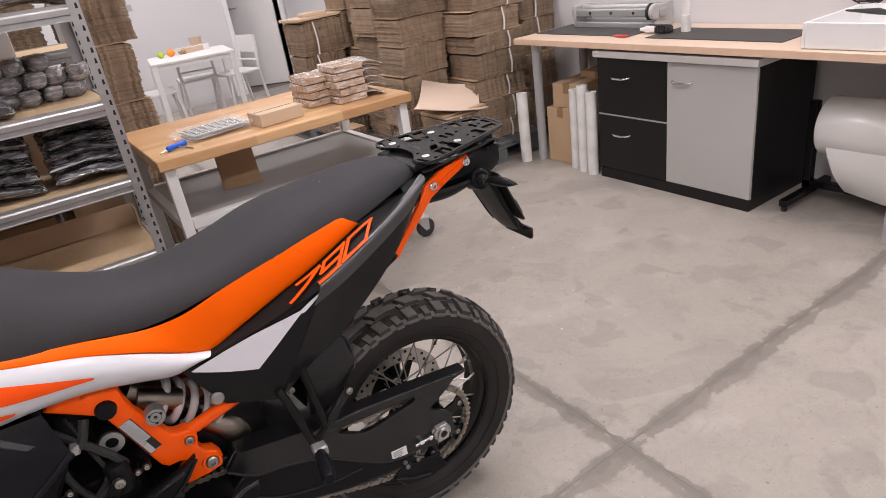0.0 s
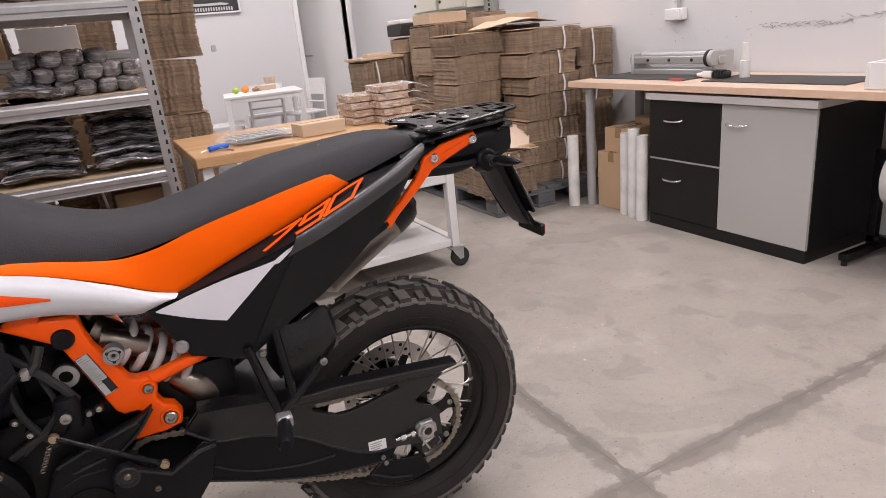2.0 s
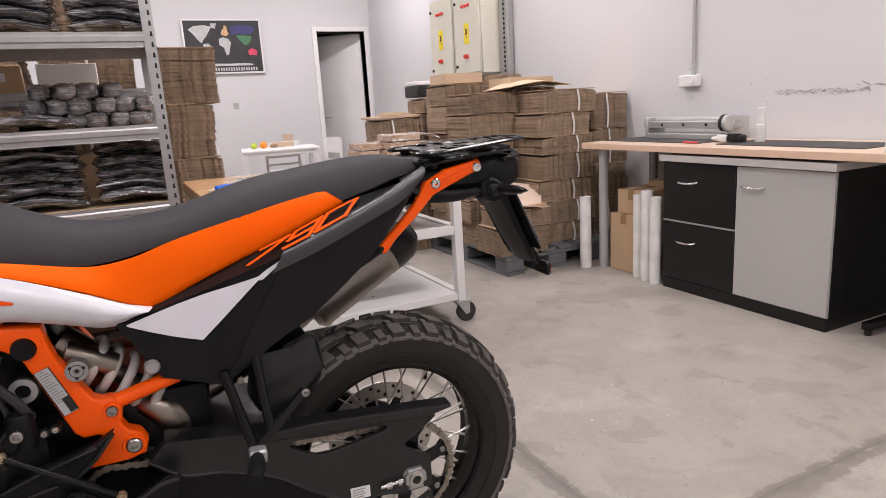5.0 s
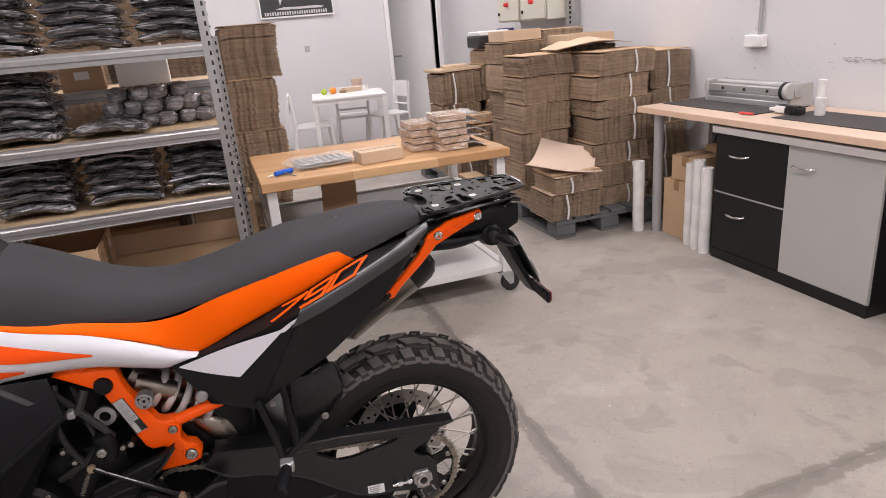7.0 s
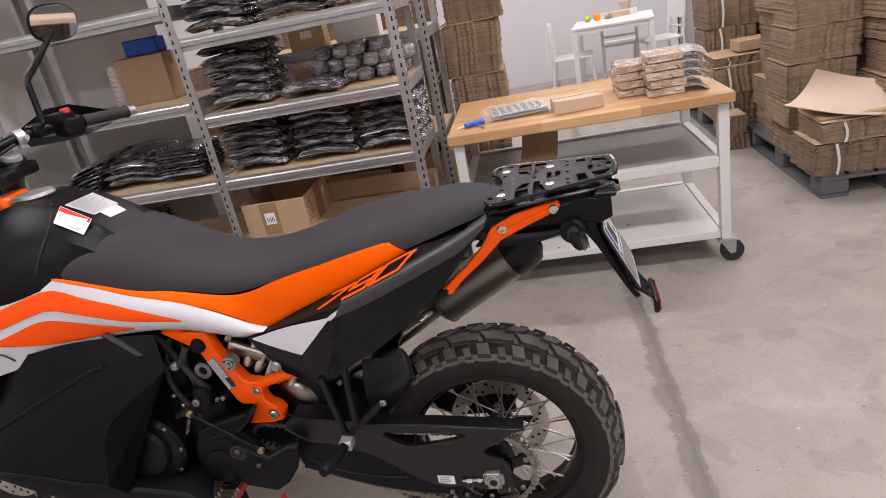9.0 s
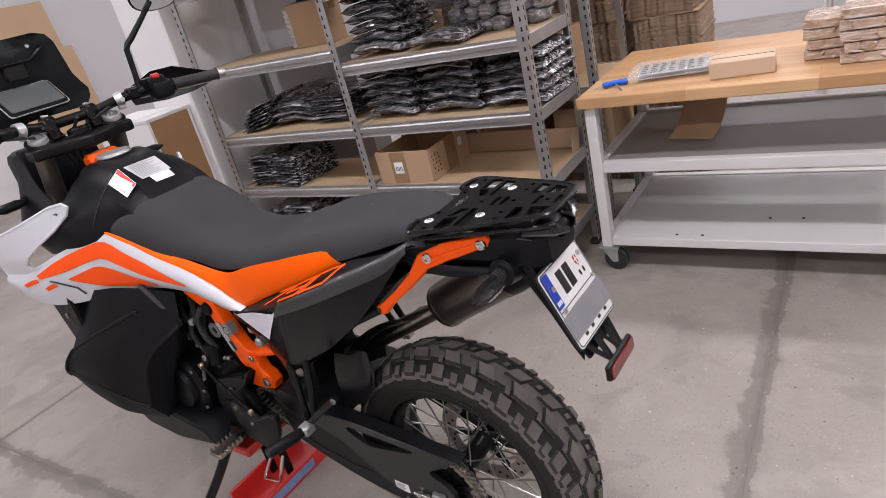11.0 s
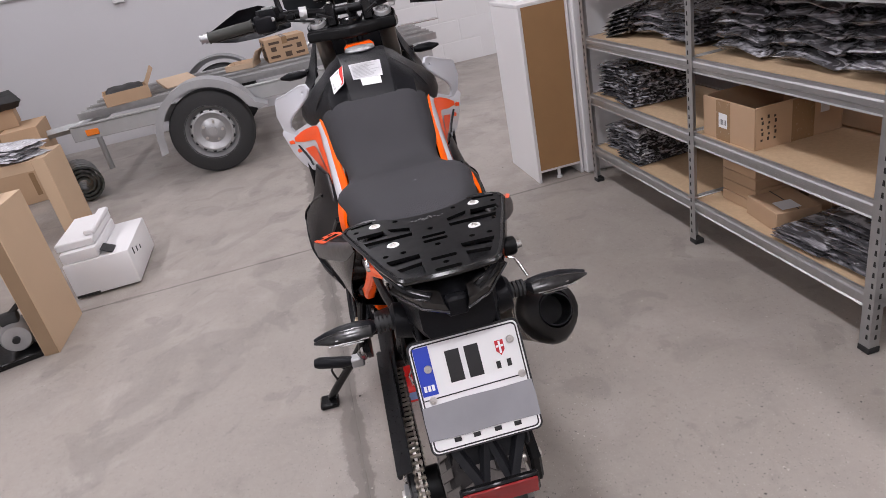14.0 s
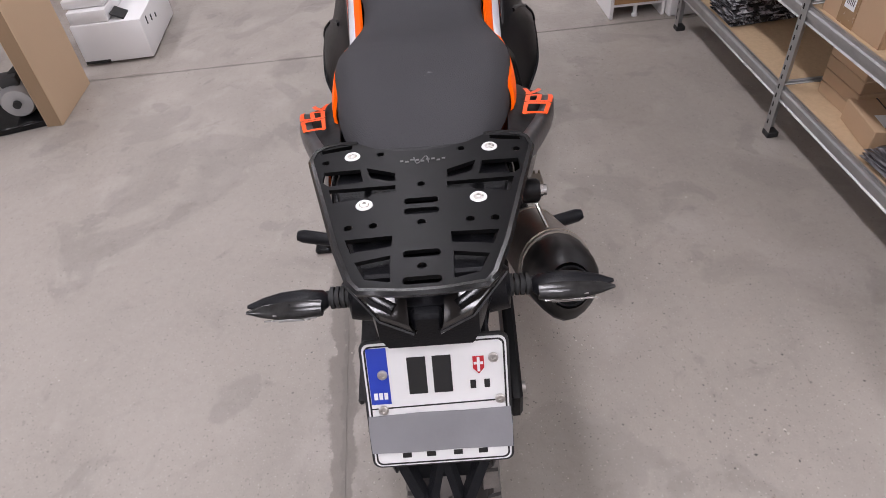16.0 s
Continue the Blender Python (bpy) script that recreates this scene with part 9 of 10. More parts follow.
tube(bm, curve([(-0.77, -0.29, 0.15), (-0.79, -0.33, 0.17), (-0.80, -0.35, 0.15), (-0.795, -0.34, 0.11)], 10), 0.004, 6)
part("tang", bm, BLACK_S, stand_)

# ---- exhaust ----
CAN = mat("satin_steel_can", (0.30, 0.275, 0.245), 0.36, 0.9, var=0.15, scale=9, bump=0.05)
E0, E1 = Vector((0.160, 0.181, 0.781)), Vector((-0.20, 0.165, 0.572))
d_ = (E1 - E0).normalized()
x_, y_ = frame_of(d_)
if y_.z < 0:
    x_, y_ = -x_, -y_
CAP = [(math.cos(a) * 0.95, math.sin(a) * (0.90 if math.sin(a) > 0 else 0.90 + 0.16 * math.sin(a) ** 4)) for a in (2 * math.pi * k / 20 + 0.1 for k in range(20))]


def cap_ring(bm, t, r, round_=0.0):
    """The muffler's section: an oval cap with a blunt point below that turns round towards the can."""
    out = []
    for a, b in CAP:
        n_ = math.hypot(a, b)
        k_ = (1 - round_) + round_ * 0.98 / n_
        out.append(bm.verts.new(E0 + d_ * t + (x_ * a * k_ + y_ * b * k_ * 1.12) * r))
    return out


bm = bm_new()
bridge(bm, [cap_ring(bm, 0.050, 0.025, 1.0), cap_ring(bm, -0.002, 0.030, 1.0), cap_ring(bm, 0.004, 0.035, 0.8), cap_ring(bm, 0.012, 0.045, 0.1), cap_ring(bm, 0.030, 0.0515, 0.0), cap_ring(bm, 0.068, 0.0545, 0.15), cap_ring(bm, 0.088, 0.0545, 0.5)], caps=False)
muf = bpart("muffler_end", bm, CARBON, "dark carbon muffler end cap with a round outlet", smooth=38)
part("outlet_bore", cyl(bm_new(), E0 + d_ * 0.048, E0 + d_ * 0.051, 0.026, seg=24), HOLE, muf, smooth=0)
part("outlet_pipe", lathe(bm_new(), [(0.0262, -0.004), (0.0285, -0.004), (0.0285, 0.05), (0.0262, 0.05)], 28, closed=True), BLACK_M, muf, "thin steel outlet lip").matrix_basis = Matrix.Translation(E0) @ d_.to_track_quat("Z", "Y").to_matrix().to_4x4()
part("can", bridge(bm := bm_new(), [ring(bm, E0 + d_ * t, x_, y_, r, r * 1.10, 32) for t, r in ((0.080, 0.054), (0.305, 0.054), (0.318, 0.040))]), CAN, muf, "brushed steel muffler can")
for t_, w_ in ((0.092, 0.004), (0.292, 0.010)):
    part("strap", bridge(bm := bm_new(), [ring(bm, E0 + d_ * t, x_, y_, 0.0555, 0.061, 32) for t in (t_, t_ + w_)]), STEEL_D, muf, "steel band round the can")
bm = bm_new()
tube(bm, [E0 + d_ * 0.31, E0 + d_ * 0.335, Vector((-0.17, 0.13, 0.60)), Vector((-0.26, 0.06, 0.57)), Vector((-0.45, 0.03, 0.50))], 0.024, 16)
part("link_pipe", bm, STEEL_D, muf, "stained steel link pipe")
bm = bm_new()
tube(bm, [(0.045, 0.135, 0.842), (0.045, 0.150, 0.836), (0.058, 0.166, 0.80)], 0.006, 8, 0.5)
part("hanger", bm, CHROME, muf, "bright exhaust hanger")
part("spacer", lathe(bm_new(), [(0.0, 0.0), (0.015, 0.0), (0.017, 0.004), (0.017, 0.020), (0.014, 0.024), (0.0, 0.024)], 18, "Y", (0.060, 0.128, 0.868)), BLACK_M, muf, "black rubber spacer")
part("spacer_bolt", lathe(bm_new(), [(0.0, 0.0), (0.009, 0.0), (0.009, 0.004), (0.0075, 0.0045), (0.0075, 0.009), (0.0, 0.0095)], 16, "Y", (0.060, 0.1525, 0.868)), CHROME, muf, "short bright bolt")

# ---- tail ----
bm = bm_new()
TAIL = [(0.05, 0.945, 0.90, 0.10), (0.12, 0.958, 0.905, 0.092), (0.22, 0.965, 0.900, 0.076), (0.30, 0.970, 0.890, 0.062), (0.345, 0.965, 0.905, 0.050)]
rings = []
cv = [curve([Vector((r[0], r[k], 0)) for r in TAIL], 12) for k in (1, 2, 3)]
for i in range(12):
    u, zt, zb, w = cv[0][i].x, cv[0][i].y, cv[1][i].y, cv[2][i].y
    rings.append([bm.verts.new((u, a * w, zb + (zt - zb) * b)) for a, b in ((-0.85, 0), (-1, 0.25), (-1, 0.75), (-0.85, 1), (0.85, 1), (1, 0.75), (1, 0.25), (0.85, 0))])
bridge(bm, rings)
tail = bpart("tail_unit", bm, BLACK_P, "black plastic tail unit", smooth=30)
for s in SIDES:
    bm = bm_new()
    sheet(bm, [(0.06, -0.102, 0.925), (0.16, -0.092, 0.908), (0.26, -0.072, 0.905), (0.315, -0.05, 0.915)], [(0.10, -0.095, 0.888), (0.17, -0.088, 0.882), (0.235, -0.075, 0.888), (0.30, -0.05, 0.900)], 14, 5, (0, -0.008, 0), 0.004, 1.0 if s < 0 else -1.0)
    part("side_cheek", bm, BLACK_P, tail)
bm = bm_new()
sheet(bm, [(0.06, -0.088, 0.893), (0.14, -0.084, 0.896), (0.22, -0.076, 0.897), (0.28, -0.066, 0.893), (0.318, -0.056, 0.868)], [(0.06, 0.088, 0.893), (0.14, 0.084, 0.896), (0.22, 0.076, 0.897), (0.28, 0.066, 0.893), (0.318, 0.056, 0.868)], 16, 11, (0, 0, -0.014), 0.006)
bpart("rear_fender", bm, BLACK_P, "black dished rear fender under the tail", smooth=35)
# tail lamp: two smoked faceted wings meeting at a dark notch
for s in SIDES:
    q = 1.0 if s < 0 else -1.0
    T = [(0.366, -0.016, 0.962), (0.356, -0.044, 0.968), (0.318, -0.078, 0.976)]
    M_ = [(0.366, -0.012, 0.950), (0.354, -0.044, 0.957), (0.313, -0.080, 0.971)]
    Bo = [(0.346, -0.006, 0.938), (0.332, -0.042, 0.944), (0.298, -0.072, 0.962)]
    I_ = [(0.340, -0.018, 0.970), (0.332, -0.044, 0.974), (0.298, -0.072, 0.978)]
    bm = bm_new()
    for P, Q in ((I_, T), (T, M_), (M_, Bo)):
        for k in range(2):
            vs = [bm.verts.new((a, b * q, c)) for a, b, c in (P[k], P[k + 1], Q[k + 1], Q[k])]
            bm.faces.new(vs)
    bmesh.ops.remove_doubles(bm, verts=bm.verts[:], dist=0.0005)
    bmesh.ops.recalc_face_normals(bm, faces=bm.faces[:])
    lamp = part("tail_lamp", bm, SMOKE, tail, "smoked faceted tail lamp lens", 12)
    part("lamp_rim", tube(bm_new(), [(a, b * q, c) for a, b, c in M_], 0.0022, 6), BLACK_G, lamp, "glossy lens edge")
    part("lamp_rim", tube(bm_new(), [(a, b * q, c) for a, b, c in Bo], 0.0025, 6), BLACK_G, lamp)
part("lamp_notch", box(bm_new(), 0.335, -0.015, 0.936, 0.358, 0.015, 0.964, 0.004), BLACK_P, tail, "black block between the lamp halves")

# plate carrier: long ribbed tongue
bm = bm_new()
sheet(bm, [(0.288, -0.060, 0.893), (0.318, -0.062, 0.845), (0.346, -0.056, 0.790), (0.372, -0.048, 0.740), (0.388, -0.046, 0.715)], [(0.288, 0.060, 0.893), (0.318, 0.062, 0.845), (0.346, 0.056, 0.790), (0.372, 0.048, 0.740), (0.388, 0.046, 0.715)], 20, 5, (-0.004, 0, -0.004), 0.007)
hold = bpart("plate_carrier", bm, BLACK_P, "black ribbed plate carrier", smooth=35)
for s in SIDES:
    bm = bm_new()
    prism(bm, [(0.285, 0.905), (0.306, 0.906), (0.322, 0.860), (0.350, 0.795), (0.380, 0.728), (0.378, 0.715), (0.362, 0.740), (0.332, 0.798), (0.300, 0.862)], side_uz, s * 0.052, s * 0.060, 0.003)
    part("side_web", bm, BLACK_P, hold)
    bm = bm_new()
    tube(bm, [(0.372, s * 0.050, 0.748), (0.414, s * 0.020, 0.698)], 0.0095, 4, 0.55)
    tube(bm, [(0.372, s * 0.002, 0.748), (0.412, s * 0.018, 0.700)], 0.0075, 4, 0.55)
    part("strut", bm, BLACK_P, hold)
bm = bm_new()
box(bm, 0.413, -0.056, 0.674, 0.424, 0.056, 0.706, 0.003)
refl = part("reflector", bm, BLACK_S, hold, "red rear reflector")
part("red_lens", box(bm_new(), 0.424, -0.0525, 0.677, 0.4280, 0.0525, 0.703, 0.0015), RED_LENS, refl)

# plate: characters as plain bars
pn = thing("number_plate", "white plate with blue band, grey tape across its lower half", "number plate", BIKE)
tilt = radians(24.5)
PM = Matrix.Translation((0.344, 0.001, 0.814)) @ Matrix.Rotation(-tilt, 4, "Y")


def plate(a, b, d):
    return PM @ Vector((d + 0.012, a, b))


W2, H2 = 0.0765, 0.0760


def rounded(x0, y0, x1, y1, r, n=5):
    out = []
    for cx, cy, a0 in ((x1 - r, y1 - r, 0), (x0 + r, y1 - r, 90), (x0 + r, y0 + r, 180), (x1 - r, y0 + r, 270)):
        for k in range(n + 1):
            a = radians(a0 + 90 * k / n)
            out.append((cx + r * math.cos(a), cy + r * math.sin(a)))
    return out


part("backing", prism(bm_new(), rounded(-W2 - 0.003, -H2 - 0.003, W2 + 0.003, H2 + 0.003, 0.010), plate, -0.004, 0.0), INK, pn, "black plate holder", 0)
part("plate", prism(bm_new(), rounded(-W2, -H2, W2, H2, 0.008), plate, 0.0002, 0.0018), PLATE_W, pn, smooth=0)
rim_o, rim_i = rounded(-W2 + 0.002, -H2 + 0.002, W2 - 0.002, H2 - 0.002, 0.007), rounded(-W2 + 0.004, -H2 + 0.004, W2 - 0.004, H2 - 0.004, 0.006)
bm = bm_new()
vo, vi = [bm.verts.new(plate(a, b, 0.0024)) for a, b in rim_o], [bm.verts.new(plate(a, b, 0.0024)) for a, b in rim_i]
for i in range(len(vo)):
    j = (i + 1) % len(vo)
    bm.faces.new((vo[i], vo[j], vi[j], vi[i]))
part("border", bm, INK, pn, smooth=0)
part("blue_band", prism(bm_new(), [(-W2 + 0.0045, 0.004), (-W2 + 0.026, 0.004), (-W2 + 0.026, H2 - 0.005), (-W2 + 0.0045, H2 - 0.005)], plate, 0.0018, 0.0026), PLATE_B, pn, "blue country band", 0)
for k in range(3):
    part("character_bar", prism(bm_new(), [(-W2 + 0.008 + 0.0055 * k, 0.010), (-W2 + 0.012 + 0.0055 * k, 0.010), (-W2 + 0.012 + 0.0055 * k, 0.018), (-W2 + 0.008 + 0.0055 * k, 0.018)], plate, 0.0027, 0.0031), WPAPER, pn, smooth=0)
for a0, a1 in ((-0.030, -0.010), (-0.003, 0.017)):
    part("character_bar", prism(bm_new(), [(a0, 0.014), (a1, 0.014), (a1, 0.058), (a0, 0.058)], plate, 0.0019, 0.0026), INK, pn, smooth=0)
part("shield", prism(bm_new(), [(0.040, 0.040), (0.046, 0.033), (0.052, 0.040), (0.052, 0.054), (0.040, 0.054)], plate, 0.0019, 0.0025), mat("shield_red", (0.5, 0.02, 0.03), 0.4), pn, "small red shield", 0)
part("shield_cross", prism(bm_new(), [(0.0445, 0.036), (0.0475, 0.036), (0.0475, 0.053), (0.0445, 0.053)], plate, 0.0026, 0.0029), WPAPER, pn, smooth=0)
part("shield_cross", prism(bm_new(), [(0.041, 0.0445), (0.0442, 0.0445), (0.0442, 0.0475), (0.041, 0.0475)], plate, 0.0026, 0.0029), WPAPER, pn, smooth=0)
part("shield_cross", prism(bm_new(), [(0.0478, 0.0445), (0.051, 0.0445), (0.051, 0.0475), (0.0478, 0.0475)], plate, 0.0026, 0.0029), WPAPER, pn, smooth=0)
for a0 in (0.036, 0.051):
    part("character_bar", prism(bm_new(), [(a0, 0.016), (a0 + 0.006, 0.016), (a0 + 0.006, 0.026), (a0, 0.026)], plate, 0.0019, 0.0025), INK, pn, smooth=0)
part("field_line", prism(bm_new(), [(-W2 + 0.004, -0.0025), (W2 - 0.004, -0.0005), (W2 - 0.004, 0.001), (-W2 + 0.004, -0.001)], plate, 0.0019, 0.0025), INK, pn, smooth=0)
tape_o = [(-W2 - 0.0015, -0.057), (-0.03, -0.0585), (0.02, -0.0575), (W2 + 0.002, -0.0590), (W2 + 0.0025, -0.03), (W2 + 0.001, -0.0085), (0.03, -0.0095), (-0.02, -0.0085), (-W2 - 0.001, -0.0105), (-W2 - 0.002, -0.03)]
part("grey_tape", prism(bm_new(), tape_o, plate, 0.003, 0.0042), GREYTAPE, pn, "creased grey tape", 0)
for a0 in (-0.045, -0.018, 0.012, 0.040):
    part("character_bar", prism(bm_new(), [(a0, -0.066), (a0 + 0.010, -0.066), (a0 + 0.010, -0.060), (a0, -0.060)], plate, 0.0019, 0.0025), INK, pn, smooth=0)
for a, b in ((-0.057, 0.040), (0.062, 0.052), (-0.060, -0.003), (0.067, 0.002)):
    o = plate(a, b, 0.0026)
    bolt_head(pn, o, plate(0, 0, 1) - plate(0, 0, 0), 0.0055, STEEL, h=0.003)

# indicators
for s in SIDES:
    bm = bm_new()
    tube(bm, [(0.262, s * 0.05, 0.892), (0.262, s * 0.085, 0.898), (0.262, s * 0.088, 0.898)], [0.028, 0.026, 0.02], 14)
    stem = bpart("indicator", bm, BLACK_P, "smoked turn indicator on a rubber stem")
    bm = bm_new()
    for k in range(4):
        cyl(bm, (0.262, s * (0.088 + 0.006 * k), 0.898), (0.262, s * (0.092 + 0.006 * k), 0.898), 0.0125, seg=14)
    tube(bm, [(0.262, s * 0.086, 0.898), (0.263, s * 0.115, 0.899)], 0.0085, 10)
    part("stem", bm, RUBBER_B, stem)
    prof = [(0.112, 0.008), (0.118, 0.0125), (0.140, 0.0150), (0.164, 0.0135), (0.184, 0.0085), (0.200, 0.002)]
    bm = bm_new()
    rings = [ring(bm, Vector((0.268 + 0.06 * (v - 0.112), s * v, 0.901 + 0.05 * (v - 0.112))), Vector((0.9, 0, -0.3)), Vector((0.3, 0, 0.9)), r * 1.05, r * 0.78, 16) for v, r in prof]
    bridge(bm, rings)
    part("housing", bm, BLACK_P, stem)
    bm = bm_new()
    rings = [ring(bm, Vector((0.2765 + 0.06 * (v - 0.112), s * v, 0.9005 + 0.05 * (v - 0.112))), Vector((0.9, 0, -0.3)), Vector((0.3, 0, 0.9)), r * 0.90, r * 0.66, 16) for v, r in prof[1:]]
    bridge(bm, rings)
    lens = part("lens", bm, CLEAR, stem, "smoked clear lens")
    # thin pale bars laid on the lens stand in for its bright streaks
    for dz, v0_, v1_ in ((0.0040, 0.128, 0.170), (-0.0015, 0.124, 0.180), (-0.0065, 0.132, 0.166)):
        part("reflector_strip", tube(bm_new(), [(0.2765 + 0.06 * (v - 0.112) + 0.0115 - abs(dz + 0.001) * 0.5, s * v, 0.9005 + 0.05 * (v - 0.112) + dz - 0.0025) for v in (v0_, v1_)], 0.0011, 5), LENS_S, lens, "pale strip drawn as a bright streak on the lens")

# ---- luggage rack: laser-cut plate with real windows ----
def rack_z(u):
    return 0.985 + (u - 0.10) * 0.055


half_o = [(0.124, 0.0), (0.122, 0.028), (0.112, 0.055), (0.098, 0.076), (0.096, 0.098), (0.102, 0.116), (0.112, 0.125), (0.130, 0.128), (0.146, 0.124), (0.298, 0.083), (0.345, 0.067), (0.357, 0.058), (0.362, 0.020), (0.3625, 0.0)]
outline = half_o + [(u, -v) for u, v in half_o[-2:0:-1]]


def slot(u0, v0, u1, v1, r=0.004):
    return rounded(u0, v0, u1, v1, r, 3)


HALF = [
    [(0.101, 0.082), (0.109, 0.118), (0.117, 0.118), (0.110, 0.082)],
    [(0.169, 0.029), (0.186, 0.029), (0.176, 0.056), (0.154, 0.062)],
    [(0.156, 0.069), (0.182, 0.064), (0.186, 0.102), (0.177, 0.110), (0.157, 0.110)],
    [(0.193, 0.028), (0.206, 0.028), (0.206, 0.052), (0.212, 0.056), (0.219, 0.094), (0.193, 0.101)],
    [(0.281, 0.029), (0.298, 0.029), (0.304, 0.069), (0.283, 0.076)],
    [(0.311, 0.030), (0.349, 0.029), (0.343, 0.053), (0.318, 0.064)],
]
holes = []
for h in HALF:
    holes.append(h)
    holes.append([(u, -v) for u, v in h][::-1])
for u in (0.225, 0.243, 0.311, 0.3485):
    holes.append(slot(u - 0.0052, -0.018, u + 0.0052, 0.018))


def circle(u, v, r, n=12):
    return [(u + r * math.cos(2 * math.pi * k / n), v + r * math.sin(2 * math.pi * k / n)) for k in range(n)]


for u, v in ((0.194, 0.0), (0.262, 0.0), (0.329, 0.0)):
    holes.append(circle(u, v, 0.0046))
for u, v in ((0.127, 0.047), (0.137, 0.110), (0.263, 0.049), (0.264, 0.074)):
    holes += [circle(u, v, 0.0046), circle(u, -v, 0.0046)]
RACK_P = mat("powder_coated_black_plate", (0.0045, 0.0045, 0.0048), 0.34, 0.0, var=0.15, scale=12, spec=0.10)
RACK_E = mat("polished_plate_edge", (0.005, 0.005, 0.0054), 0.2, 0.0, var=0.15, scale=12, spec=0.45)
lug = bpart("luggage_rack", cut_plate(outline, holes, lambda a, b, d: Vector((a, b, rack_z(a) + d)), 0.0, 0.005), RACK_P, "black laser-cut aluminium luggage rack plate", smooth=30)
bm = bm_new()
tube(bm, [(u, v, rack_z(u) + 0.003) for u, v in half_o[3:]] + [(u, -v, rack_z(u) + 0.003) for u, v in half_o[-2:2:-1]], 0.0042, 6)
part("rounded_edge", bm, RACK_E, lug, "shiny rounded edge")
for u, v in ((0.128, 0.080), (0.227, 0.060)):
    for s in SIDES:
        part("washer", lathe(bm_new(), [(0.005, 0.0051), (0.0092, 0.0051), (0.0084, 0.0062), (0.005, 0.0062)], 24, "Z", (u, s * v, rack_z(u))), WHITE_STEEL, lug, "pale countersunk washer")
        bolt_head(lug, (u, s * v, rack_z(u) + 0.0046), (0, 0, 1), 0.0055, STEEL, h=0.003)
        part("spacer", cyl(bm_new(), (u, s * v, 0.955), (u, s * v, rack_z(u)), 0.011, seg=16), BLACK_M, lug)
bm = bm_new()
for k in range(9):
    v = -0.024 + k * 0.006
    box(bm, 0.1445 + 0.002 * math.sin(k * 2.0), v, rack_z(0.146) + 0.0052, 0.1475 + 0.002 * math.sin(k * 2.0), v + 0.004, rack_z(0.146) + 0.0056)
tube(bm, curve([(0.140, -0.008, rack_z(0.14) + 0.0055), (0.153, -0.004, rack_z(0.153) + 0.0055), (0.138, 0.006, rack_z(0.138) + 0.0055), (0.152, 0.009, rack_z(0.152) + 0.0055)], 12), 0.0008, 4)
part("maker_mark", bm, mat("engraved_grey", (0.10, 0.10, 0.10), 0.5, var=0.1), lug, "small engraved mark as plain bars", 0)
for s in SIDES:
    bm = bm_new()
    tube(bm, curve([(0.10, s * 0.10, 0.965), (0.16, s * 0.100, 0.972), (0.25, s * 0.085, 0.977), (0.33, s * 0.058, 0.975), (0.350, s * 0.03, 0.968)], 14), 0.0065, 8, 0.8)
    bpart("grab_rail", bm, BLACK_S, "glossy black grab rail")
bm = bm_new()
prism(bm, [(0.09, -0.094), (0.16, -0.100), (0.25, -0.084), (0.325, -0.058), (0.325, 0.058), (0.25, 0.084), (0.16, 0.100), (0.09, 0.094)], lambda a, b, d: Vector((a, b, 0.968 + (a - 0.09) * 0.055 + d)), -0.004, 0.008, 0.003)
bpart("tail_cover", bm, BLACK_P, "black tail cover below the rack")

# ---- steering: fork, clamps, bar, controls ----
steer = Matrix.Translation((-1.175, 0, 1.18)) @ Matrix.Rotation(radians(-8), 4, "Z") @ Matrix.Translation((1.175, 0, -1.18))


def sp(name, bm, material, label="", parent=None, smooth=40):
    bmesh.ops.transform(bm, matrix=steer, verts=bm.verts[:])
    return bpart(name, bm, material, label, parent, smooth)


front.matrix_basis = steer @ Matrix.Translation(front.location)
front_tyre.matrix_basis = steer @ Matrix.Translation(front_tyre.location)
RAKE = Vector((-0.44, 0, -1)).normalized()
for s in SIDES:
    t0 = Vector((-1.165, s * 0.108, 1.197))
    bm = bm_new()
    cyl(bm, t0, t0 + RAKE * 0.52, 0.027, 0.0265, 20)
    sp("fork_tube", bm, mat("brown_grey_anodised", (0.23, 0.205, 0.175), 0.35, 0.8, var=0.08) if s < 0 else bpy.data.materials["brown_grey_anodised"], "bronze-grey fork tube")
    bm = bm_new()
    cyl(bm, t0 + RAKE * 0.48, t0 + RAKE * 0.90, 0.022, 0.024, 20)
    sp("fork_leg", bm, STEEL)
    bm = bm_new()
    lathe(bm, [(0.030, -0.040), (0.0375, -0.036), (0.0375, 0.000), (0.034, 0.004), (0.0285, 0.004), (0.0285, -0.04)], 28, closed=True)
    bmesh.ops.transform(bm, matrix=Matrix.Translation(t0) @ (-RAKE).to_track_quat("Z", "Y").to_matrix().to_4x4(), verts=bm.verts[:])
    sp("clamp_boss", bm, BLACK_M, "round clamp boss")
    bm = bm_new()
    lathe(bm, [(0.0, 0.006), (0.009, 0.006), (0.009, 0.015), (0.013, 0.016), (0.013, 0.010), (0.018, 0.010), (0.020, 0.016), (0.025, 0.015), (0.0275, 0.008), (0.0275, -0.01)], 28)
    bmesh.ops.transform(bm, matrix=Matrix.Translation(t0) @ (-RAKE).to_track_quat("Z", "Y").to_matrix().to_4x4(), verts=bm.verts[:])
    cap_ = sp("fork_cap", bm, ALU_L, "silver fork cap with stepped rings")
    bm = bm_new()
    cyl(bm, t0 - RAKE * 0.014, t0 - RAKE * 0.024, 0.009, 0.008, 6)
    sp("adjuster", bm, ALU, "hexagonal adjuster", cap_)
bm = bm_new()
